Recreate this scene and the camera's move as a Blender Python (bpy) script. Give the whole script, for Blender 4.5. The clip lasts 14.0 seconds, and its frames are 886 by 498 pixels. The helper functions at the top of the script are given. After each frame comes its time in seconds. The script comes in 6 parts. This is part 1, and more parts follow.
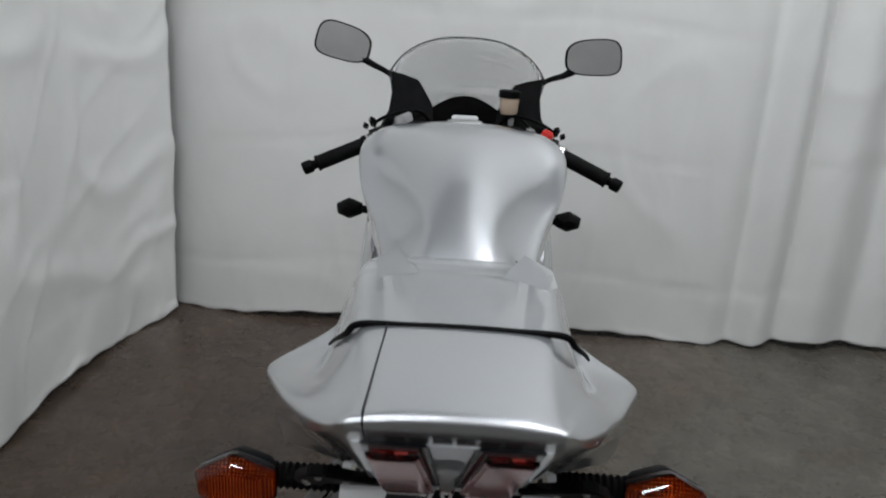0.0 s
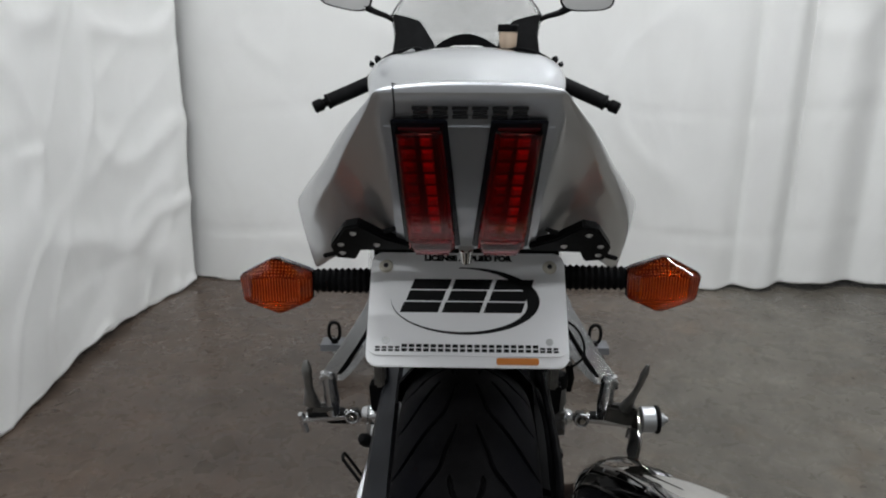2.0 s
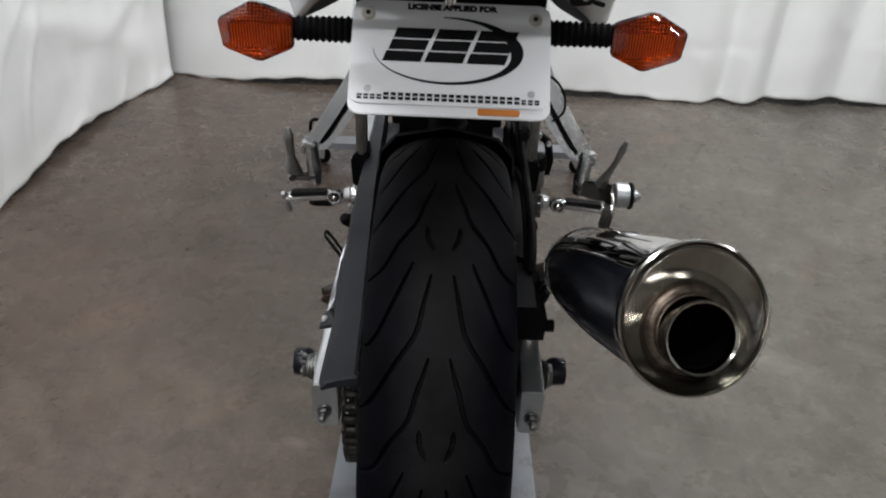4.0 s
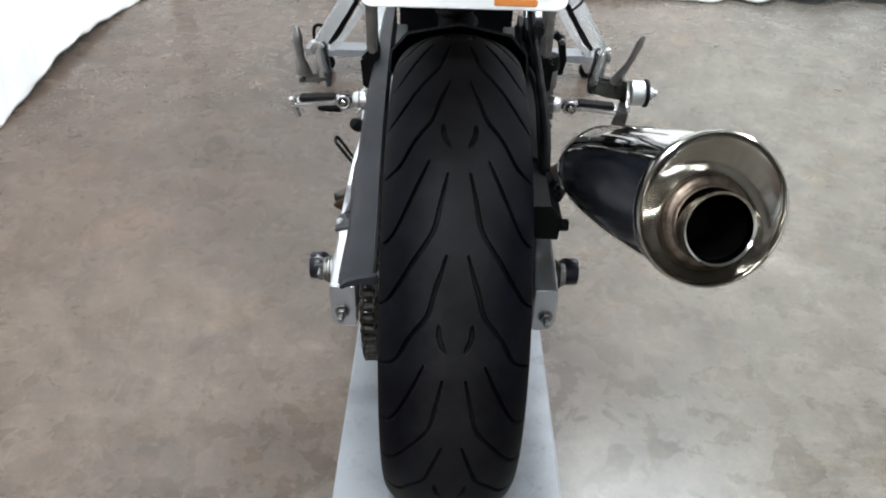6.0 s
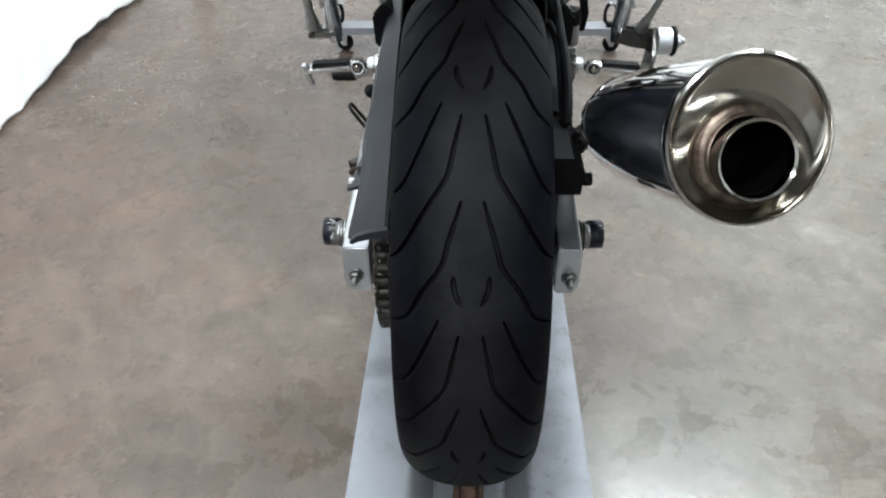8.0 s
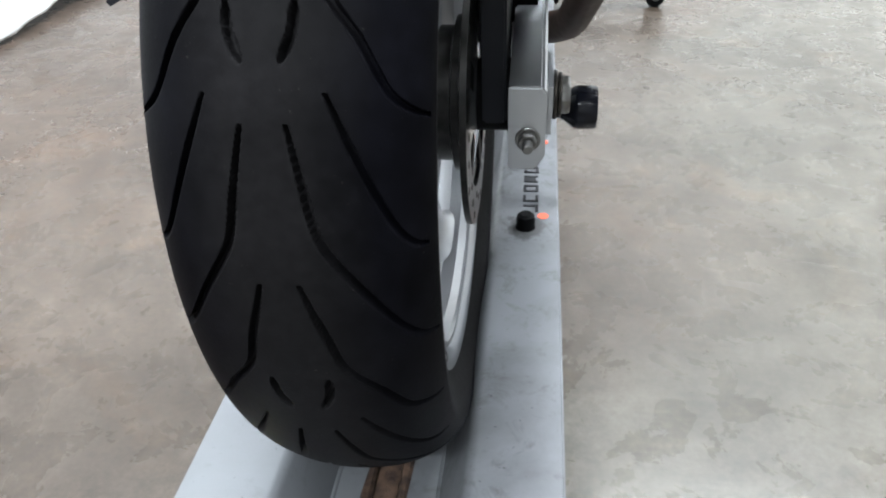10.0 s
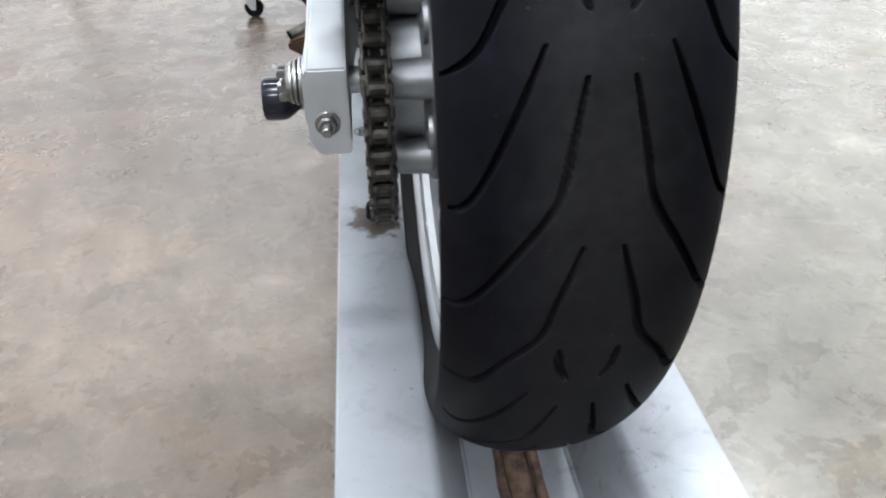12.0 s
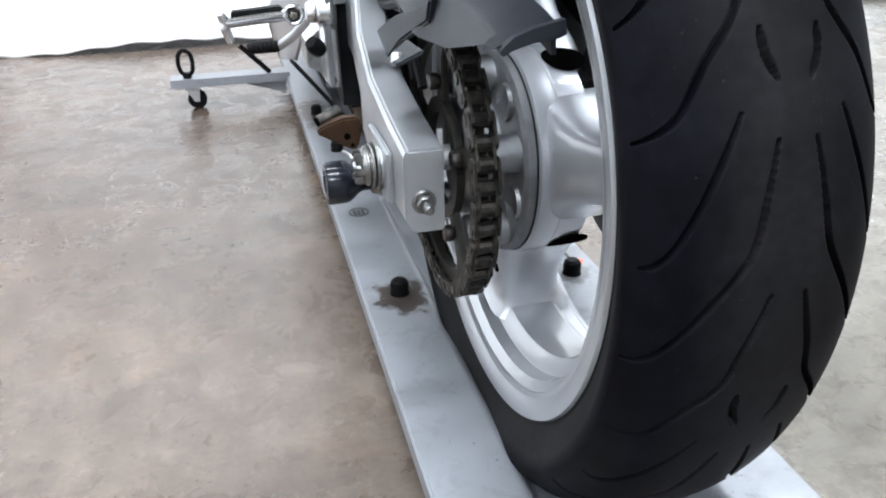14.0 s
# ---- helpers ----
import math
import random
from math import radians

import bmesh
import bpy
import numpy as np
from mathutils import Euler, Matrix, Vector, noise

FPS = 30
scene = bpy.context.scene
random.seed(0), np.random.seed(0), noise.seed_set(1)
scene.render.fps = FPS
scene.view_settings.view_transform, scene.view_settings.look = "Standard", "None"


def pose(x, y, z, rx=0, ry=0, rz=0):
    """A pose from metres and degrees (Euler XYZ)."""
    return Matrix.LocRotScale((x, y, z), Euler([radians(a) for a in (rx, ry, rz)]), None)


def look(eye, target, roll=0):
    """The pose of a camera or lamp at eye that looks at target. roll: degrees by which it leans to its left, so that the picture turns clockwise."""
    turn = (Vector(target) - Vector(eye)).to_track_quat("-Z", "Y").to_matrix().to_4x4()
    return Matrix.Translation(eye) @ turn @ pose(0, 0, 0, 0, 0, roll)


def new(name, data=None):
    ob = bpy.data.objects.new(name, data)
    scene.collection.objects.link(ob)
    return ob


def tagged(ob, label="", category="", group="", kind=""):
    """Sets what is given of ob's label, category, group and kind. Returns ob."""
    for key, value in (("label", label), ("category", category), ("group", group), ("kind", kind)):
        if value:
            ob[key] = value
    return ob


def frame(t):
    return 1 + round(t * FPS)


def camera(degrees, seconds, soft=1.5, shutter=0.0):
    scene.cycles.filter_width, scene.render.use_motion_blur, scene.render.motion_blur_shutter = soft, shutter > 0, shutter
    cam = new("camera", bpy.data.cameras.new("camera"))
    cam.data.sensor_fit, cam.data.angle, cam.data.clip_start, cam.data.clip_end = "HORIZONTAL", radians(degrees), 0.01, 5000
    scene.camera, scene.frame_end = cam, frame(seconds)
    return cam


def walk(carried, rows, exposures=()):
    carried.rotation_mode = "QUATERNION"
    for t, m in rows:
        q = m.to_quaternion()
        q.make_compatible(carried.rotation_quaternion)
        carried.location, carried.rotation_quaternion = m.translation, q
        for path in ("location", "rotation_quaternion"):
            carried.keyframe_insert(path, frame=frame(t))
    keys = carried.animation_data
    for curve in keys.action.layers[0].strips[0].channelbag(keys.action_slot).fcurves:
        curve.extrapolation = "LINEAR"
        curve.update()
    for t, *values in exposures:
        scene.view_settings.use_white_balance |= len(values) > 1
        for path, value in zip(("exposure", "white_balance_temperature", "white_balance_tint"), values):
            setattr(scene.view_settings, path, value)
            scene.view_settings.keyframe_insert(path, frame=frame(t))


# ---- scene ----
cam = camera(62.3, 14.0, 2.0, 0.2)
PATH = [
    (0, (-0.009, -0.608, 1.147), (-0.036, 1.307, 0.57), 3.2),
    (0.2, (-0.015, -0.655, 1.120), (-0.052, 1.266, 0.580), 4.0),
    (0.4, (-0.034, -0.676, 1.080), (-0.060, 1.255, 0.562), 2.0),
    (0.5, (-0.033, -0.674, 1.058), (-0.073, 1.262, 0.559), 0.5),
    (1, (-0.004, -0.71, 1.011), (-0.081, 1.189, 0.387), 0.3),
    (1.5, (-0.002, -0.728, 1.003), (-0.068, 1.182, 0.411), -0.7),
    (2, (-0.007, -0.724, 1.001), (-0.057, 1.193, 0.432), 0.1),
    (2.5, (-0.01, -0.728, 1.001), (-0.046, 1.189, 0.429), -0.3),
    (3, (-0.009, -0.733, 0.995), (-0.03, 1.19, 0.445), 0.3),
    (3.5, (-0.007, -0.738, 0.968), (-0.008, 1.137, 0.273), 1.2),
    (4, (-0.004, -0.755, 0.946), (0.006, 0.97, -0.065), 2.5),
    (6.5, (-0.017, -0.766, 0.933), (-0.014, 0.827, -0.276), 1.5),
    (7, (-0.018, -0.767, 0.931), (-0.015, 0.826, -0.279), 1.6),
    (7.5, (-0.02, -0.768, 0.927), (-0.021, 0.823, -0.285), 2.1),
    (8, (-0.004, -0.757, 0.875), (-0.07, 0.828, -0.344), -0.7),
    (8.5, (0.081, -0.692, 0.739), (-0.081, 0.855, -0.519), -1.9),
    (9, (0.129, -0.622, 0.621), (-0.112, 0.952, -0.59), -3.1),
    (11.5, (0.026, -0.573, 0.533), (-0.097, 1.109, -0.543), -0.0),
    (12, (-0.107, -0.588, 0.53), (0.069, 1.076, -0.566), -0.7),
    (12.5, (-0.213, -0.572, 0.527), (0.16, 1.098, -0.508), -2.3),
    (13, (-0.255, -0.572, 0.519), (0.214, 1.121, -0.436), -1.6),
    (14, (-0.255, -0.573, 0.535), (0.202, 1.143, -0.385), -0.9),
]
EXPOSURES = [(0, -0.31, 6500, 10), (0.5, -0.26, 6450, 10), (1.0, -0.12, 6600, 10), (1.3, 0.22, 6600, 10), (3.0, 0.3, 6480, 10), (4.0, 0.69, 6600, 11), (5.5, 1.85, 6400, 9), (7.5, 1.88, 6250, 8), (8.5, 2.0, 6250, 7), (9.0, 2.06, 6250, 7), (11.5, 2.34, 6270, 9), (12.5, 2.46, 6150, 9), (14.0, 2.46, 6100, 10)]
walk(cam, [(t, look(eye, target, roll)) for t, eye, target, roll in PATH], EXPOSURES)

# ---- world and light: a workshop with ceiling tubes, no daylight ----
world = bpy.data.worlds.new("world")
scene.world = world
world.use_nodes = True
world.node_tree.nodes["Background"].inputs[0].default_value = (0.9, 0.95, 1.0, 1)
world.node_tree.nodes["Background"].inputs[1].default_value = 0.01


def ceiling_lamp(x, y, length, width, power, along_y=False):
    data = bpy.data.lights.new("unseen_ceiling_light", "AREA")
    data.shape, data.size, data.size_y = "RECTANGLE", length, width
    data.energy, data.color = power, (0.93, 0.97, 1.0)
    ob = new("unseen_ceiling_light", data)
    ob.matrix_world = pose(x, y, 3.02, 0, 0, 90 if along_y else 0)
    return ob


# first lamp follows a highlight; the rest are unseen, added to balance brightness
for lx, ly, lp in ((1.08, 1.55, 32.0), (-0.72, 0.75, 18.0), (1.0, 0.1, 27.0), (3.0, 0.4, 24.0), (-0.5, -1.0, 24.0), (-1.0, -3.1, 37.0), (0.9, -3.1, 14.0)):
    ceiling_lamp(lx, ly, 1.25, 0.12, lp)


# ---- materials ----
def mat(name, color, rough=0.5, metal=0.0, coat=0.0, spec=0.5):
    m = bpy.data.materials.new(name)
    m.use_nodes = True
    b = m.node_tree.nodes["Principled BSDF"]
    b.inputs["Base Color"].default_value = (*color, 1)
    b.inputs["Roughness"].default_value = rough
    b.inputs["Metallic"].default_value = metal
    b.inputs["Coat Weight"].default_value = coat
    b.inputs["Coat Roughness"].default_value = 0.06
    b.inputs["Specular IOR Level"].default_value = spec
    return m


def nodes_of(m):
    return m.node_tree.nodes, m.node_tree.links, m.node_tree.nodes["Principled BSDF"]


def textured(name, c1, c2, scale, rough=(0.4, 0.6), metal=0.0, bump=0.0, bump_scale=None, detail=8, coat=0.0, spec=0.5, stretch=(1, 1, 1), lo=0.35, hi=0.65):
    """Two colours mixed by noise, roughness following a second noise, fine relief."""
    m = mat(name, c1, rough[0], metal, coat, spec)
    n, l, b = nodes_of(m)
    co = n.new("ShaderNodeTexCoord")
    mp = n.new("ShaderNodeMapping")
    mp.inputs["Scale"].default_value = stretch
    l.new(co.outputs["Object"], mp.inputs["Vector"])
    a = n.new("ShaderNodeTexNoise")
    a.inputs["Scale"].default_value, a.inputs["Detail"].default_value = scale, detail
    l.new(mp.outputs[0], a.inputs["Vector"])
    r = n.new("ShaderNodeValToRGB")
    r.color_ramp.elements[0].position, r.color_ramp.elements[1].position = lo, hi
    r.color_ramp.elements[0].color, r.color_ramp.elements[1].color = (*c1, 1), (*c2, 1)
    l.new(a.outputs["Fac"], r.inputs["Fac"])
    l.new(r.outputs["Color"], b.inputs["Base Color"])
    f = n.new("ShaderNodeTexNoise")
    f.inputs["Scale"].default_value, f.inputs["Detail"].default_value = bump_scale or scale * 6, 6
    l.new(mp.outputs[0], f.inputs["Vector"])
    q = n.new("ShaderNodeMapRange")
    q.inputs["To Min"].default_value, q.inputs["To Max"].default_value = rough
    l.new(f.outputs["Fac"], q.inputs["Value"])
    l.new(q.outputs[0], b.inputs["Roughness"])
    if bump:
        u = n.new("ShaderNodeBump")
        u.inputs["Strength"].default_value, u.inputs["Distance"].default_value = bump, 0.002
        l.new(f.outputs["Fac"], u.inputs["Height"])
        l.new(u.outputs[0], b.inputs["Normal"])
    return m


def concrete():
    """Worn polished slab: warm and cool patches, mottling, scuffs, fine grain and dark specks."""
    m = mat("polished_concrete", (0.3, 0.27, 0.24), 0.3, spec=0.42)
    n, l, b = nodes_of(m)
    co = n.new("ShaderNodeTexCoord")

    def noise_node(scale, detail, dist=0.0, rough=0.5, src=None):
        a = n.new("ShaderNodeTexNoise")
        a.inputs["Scale"].default_value, a.inputs["Detail"].default_value, a.inputs["Distortion"].default_value = scale, detail, dist
        a.inputs["Roughness"].default_value = rough
        l.new(src or co.outputs["Object"], a.inputs["Vector"])
        return a

    def ramp(src, *stops):
        r = n.new("ShaderNodeValToRGB")
        while len(r.color_ramp.elements) < len(stops):
            r.color_ramp.elements.new(0.5)
        for e, (p, c) in zip(r.color_ramp.elements, stops):
            e.position, e.color = p, (*c, 1)
        l.new(src, r.inputs["Fac"])
        return r

    def mix(mode, fac, a, c):
        x = n.new("ShaderNodeMix")
        x.data_type, x.blend_type = "RGBA", mode
        if isinstance(fac, float):
            x.inputs[0].default_value = fac
        else:
            l.new(fac, x.inputs[0])
        l.new(a, x.inputs[6])
        l.new(c, x.inputs[7])
        return x.outputs[2]

    def turned(angle, sx, sy, shift):
        mp = n.new("ShaderNodeMapping")
        mp.inputs["Rotation"].default_value = (0, 0, angle)
        mp.inputs["Scale"].default_value = (sx, sy, 1)
        mp.inputs["Location"].default_value = (shift, shift * 0.7, 0)
        l.new(co.outputs["Object"], mp.inputs["Vector"])
        return mp.outputs[0]

    # worn coat, warm brown to greenish grey; left and far end darkened for dimmer light
    sx = n.new("ShaderNodeSeparateXYZ")
    l.new(co.outputs["Object"], sx.inputs[0])
    patch = noise_node(0.9, 5, 0.3)
    side = n.new("ShaderNodeMath")
    side.operation = "MULTIPLY_ADD"
    side.inputs[1].default_value = 1.6
    l.new(patch.outputs["Fac"], side.inputs[0])
    far = n.new("ShaderNodeMath")
    far.operation = "MULTIPLY_ADD"
    far.inputs[1].default_value = -0.35
    l.new(sx.outputs[1], far.inputs[0])
    l.new(sx.outputs[0], far.inputs[2])
    l.new(far.outputs[0], side.inputs[2])
    col = ramp(side.outputs[0], (0.0, (0.0660, 0.0475, 0.0360)), (0.35, (0.0810, 0.0630, 0.0500)), (0.8, (0.0835, 0.0680, 0.0550)), (1.0, (0.0860, 0.0775, 0.0640))).outputs[0]
    # broad clouds, hand-sized patches, mottling, grain
    for scale, detail, dist, rough, lo, hi, dark, light in (
            (1.7, 9, 0.5, 0.62, 0.34, 0.66, (0.78, 0.77, 0.765), (1.2, 1.2, 1.2)),
            (6.5, 9, 0.7, 0.68, 0.34, 0.66, (0.80, 0.785, 0.77), (1.17, 1.175, 1.18)),
            (26.0, 9, 0.5, 0.76, 0.36, 0.64, (0.79, 0.785, 0.78), (1.18, 1.18, 1.18)),
            (70.0, 6, 0.3, 0.7, 0.34, 0.66, (0.88, 0.88, 0.88), (1.11, 1.11, 1.11)),
            (150.0, 3, 0.0, 0.6, 0.3, 0.7, (0.86, 0.86, 0.86), (1.13, 1.13, 1.13))):
        col = mix("MULTIPLY", 1.0, col, ramp(noise_node(scale, detail, dist, rough).outputs["Fac"], (lo, dark), (hi, light)).outputs[0])
    # rusty and pale blotches
    blot = noise_node(4.2, 7, 0.8, 0.62, turned(0.9, 1, 1.3, 3.7))
    col = mix("MULTIPLY", 1.0, col, ramp(blot.outputs["Fac"], (0.54, (1, 1, 1)), (0.68, (1.06, 0.98, 0.91))).outputs[0])
    pale = noise_node(3.1, 8, 0.9, 0.66, turned(-0.4, 1, 1.2, 8.1))
    col = mix("MULTIPLY", 1.0, col, ramp(pale.outputs["Fac"], (0.53, (1, 1, 1)), (0.70, (1.20, 1.21, 1.22))).outputs[0])
    # faint drag streaks, broken up
    gap = ramp(noise_node(5.0, 4, 0.4).outputs["Fac"], (0.42, (0, 0, 0)), (0.62, (1, 1, 1)))
    for angle, a1, a2, sh, tone in ((0.55, 5.0, 75.0, 1.0, 1.15), (-0.5, 7.0, 90.0, 5.0, 0.87), (1.3, 6.0, 80.0, 9.0, 1.13)):
        sn = noise_node(1.0, 4, 0.5, 0.6, turned(angle, a1, a2, sh))
        line = ramp(sn.outputs["Fac"], (0.52, (1, 1, 1)), (0.66, (tone, tone, tone)))
        col = mix("MULTIPLY", gap.outputs[0], col, line.outputs[0])
    # scattered dark specks
    for scale, size, keep in ((6.0, 0.022, 0.70), (17.0, 0.040, 0.88)):
        vo = n.new("ShaderNodeTexVoronoi")
        vo.inputs["Scale"].default_value = scale
        l.new(co.outputs["Object"], vo.inputs["Vector"])
        sc = n.new("ShaderNodeSeparateColor")
        l.new(vo.outputs["Color"], sc.inputs[0])
        spot = ramp(vo.outputs["Distance"], (size * 0.6, (1, 1, 1)), (size, (0, 0, 0)))
        pick = ramp(sc.outputs[0], (keep, (0, 0, 0)), (keep + 0.02, (0.75, 0.75, 0.75)))
        on = mix("MULTIPLY", 1.0, spot.outputs[0], pick.outputs[0])
        dark = n.new("ShaderNodeRGB")
        dark.outputs[0].default_value = (0.02, 0.017, 0.014, 1)
        col = mix("MIX", on, col, dark.outputs[0])
    l.new(col, b.inputs["Base Color"])
    rr = n.new("ShaderNodeMapRange")
    rr.inputs["From Min"].default_value, rr.inputs["From Max"].default_value = 0.3, 0.7
    rr.inputs["To Min"].default_value, rr.inputs["To Max"].default_value = 0.17, 0.40
    l.new(noise_node(14, 8, 0.4, 0.65).outputs["Fac"], rr.inputs["Value"])
    l.new(rr.outputs[0], b.inputs["Roughness"])
    u = n.new("ShaderNodeBump")
    u.inputs["Strength"].default_value, u.inputs["Distance"].default_value = 0.10, 0.004
    l.new(noise_node(30, 2, 0.0, 0.5).outputs["Fac"], u.inputs["Height"])
    l.new(u.outputs[0], b.inputs["Normal"])
    return m


def paint(name, color, flake=0.5, rough=0.3, metal=0.75):
    m = mat(name, color, rough, metal, coat=1.0)
    n, l, b = nodes_of(m)
    co = n.new("ShaderNodeTexCoord")
    a = n.new("ShaderNodeTexNoise")
    a.inputs["Scale"].default_value, a.inputs["Detail"].default_value = 900, 2
    l.new(co.outputs["Object"], a.inputs["Vector"])
    u = n.new("ShaderNodeBump")
    u.inputs["Strength"].default_value, u.inputs["Distance"].default_value = 0.08 * flake, 0.001
    l.new(a.outputs["Fac"], u.inputs["Height"])
    l.new(u.outputs[0], b.inputs["Normal"])
    b.inputs["Coat Roughness"].default_value = 0.03
    return m


def cloth():
    m = mat("white_cloth", (0.8, 0.8, 0.79), 0.85, spec=0.2)
    n, l, b = nodes_of(m)
    co = n.new("ShaderNodeTexCoord")
    mp = n.new("ShaderNodeMapping")
    mp.inputs["Scale"].default_value = (1, 1, 0.6)
    l.new(co.outputs["Object"], mp.inputs["Vector"])
    a = n.new("ShaderNodeTexNoise")
    a.inputs["Scale"].default_value, a.inputs["Detail"].default_value, a.inputs["Distortion"].default_value = 5, 7, 1.2
    l.new(mp.outputs[0], a.inputs["Vector"])
    w = n.new("ShaderNodeTexNoise")
    w.inputs["Scale"].default_value, w.inputs["Detail"].default_value = 700, 2
    l.new(co.outputs["Object"], w.inputs["Vector"])
    u = n.new("ShaderNodeBump")
    u.inputs["Strength"].default_value, u.inputs["Distance"].default_value = 0.10, 0.02
    l.new(a.outputs["Fac"], u.inputs["Height"])
    u2 = n.new("ShaderNodeBump")
    u2.inputs["Strength"].default_value, u2.inputs["Distance"].default_value = 0.15, 0.001
    l.new(w.outputs["Fac"], u2.inputs["Height"])
    l.new(u.outputs[0], u2.inputs["Normal"])
    l.new(u2.outputs[0], b.inputs["Normal"])
    r = n.new("ShaderNodeValToRGB")
    r.color_ramp.elements[0].color, r.color_ramp.elements[1].color = (0.74, 0.735, 0.72, 1), (0.83, 0.83, 0.82, 1)
    l.new(a.outputs["Fac"], r.inputs["Fac"])
    l.new(r.outputs[0], b.inputs["Base Color"])
    return m


def clear(name, color, rough=0.0, ior=1.45):
    m = mat(name, color, rough)
    b = m.node_tree.nodes["Principled BSDF"]
    b.inputs["Transmission Weight"].default_value = 1.0
    b.inputs["IOR"].default_value = ior
    return m


M_FLOOR = concrete()
M_CLOTH = cloth()
M_WALL = textured("painted_wall", (0.44, 0.44, 0.436), (0.50, 0.50, 0.496), 3, (0.7, 0.9), bump=0.1)
M_CEIL = textured("ceiling_board", (0.19, 0.19, 0.19), (0.25, 0.25, 0.25), 4, (0.8, 0.9))
M_SILVER = paint("silver_paint", (0.50, 0.515, 0.54), 0.5, 0.35, 0.88)
M_WHEEL = paint("silver_wheel_paint", (0.38, 0.39, 0.41), 0.3, 0.42, 0.76)
M_ALU = textured("brushed_aluminium", (0.37, 0.38, 0.395), (0.44, 0.45, 0.465), 14, (0.36, 0.44), 0.98, detail=3)
M_CAST = textured("cast_aluminium", (0.42, 0.42, 0.42), (0.55, 0.55, 0.55), 60, (0.3, 0.5), 0.9, 0.25, 400)
M_CHROME = textured("polished_steel", (0.6, 0.58, 0.55), (0.68, 0.66, 0.63), 12, (0.025, 0.06), 1.0)
M_STEEL = textured("stained_steel", (0.33, 0.31, 0.28), (0.43, 0.415, 0.385), 18, (0.09, 0.15), 1.0)
M_BURNT = textured("heat_browned_steel", (0.016, 0.007, 0.0035), (0.034, 0.016, 0.008), 20, (0.45, 0.65), 0.2, 0.1)
M_WELD = textured("heat_tinted_weld", (0.06, 0.042, 0.032), (0.15, 0.12, 0.095), 90, (0.25, 0.4), 0.9, 0.2, 400)
M_BLACK = textured("black_plastic", (0.0025, 0.0025, 0.0028), (0.005, 0.005, 0.0055), 40, (0.4, 0.6), bump=0.1, bump_scale=900, spec=0.05)
M_GLOSSBLK = textured("black_plastic_and_reflection", (0.005, 0.0055, 0.009), (0.008, 0.0085, 0.012), 10, (0.14, 0.24), spec=0.2)
M_GUARD = textured("blue_black_plastic", (0.0065, 0.0073, 0.0102), (0.0095, 0.0105, 0.0142), 25, (0.4, 0.52), bump=0.06, bump_scale=700, spec=0.22)
M_POLISH = textured("polished_aluminium", (0.50, 0.50, 0.51), (0.60, 0.60, 0.61), 30, (0.10, 0.2), 1.0, 0.05, 200)
M_SATIN = textured("satin_aluminium", (0.48, 0.485, 0.495), (0.58, 0.585, 0.595), 40, (0.17, 0.27), 0.97, 0.05, 300)
M_WORN = textured("worn_steel", (0.12, 0.118, 0.114), (0.20, 0.196, 0.188), 60, (0.26, 0.42), 0.95, 0.1, 300)
M_CARRIER = textured("grey_cast_alloy", (0.17, 0.172, 0.178), (0.23, 0.232, 0.238), 50, (0.36, 0.5), 0.9, 0.15, 400)
M_GREASE = textured("greasy_black_steel", (0.005, 0.0047, 0.0043), (0.018, 0.016, 0.013), 70, (0.35, 0.5), 0.0, 0.15, spec=0.2)
M_BRACKET = textured("rust_brown_steel", (0.014, 0.0060, 0.0022), (0.034, 0.0155, 0.0055), 45, (0.35, 0.6), 0.1, 0.25, spec=0.3)
M_RUBBER = textured("front_tyre_rubber", (0.009, 0.009, 0.0095), (0.019, 0.0185, 0.018), 14, (0.5, 0.7), bump=0.25, bump_scale=600)


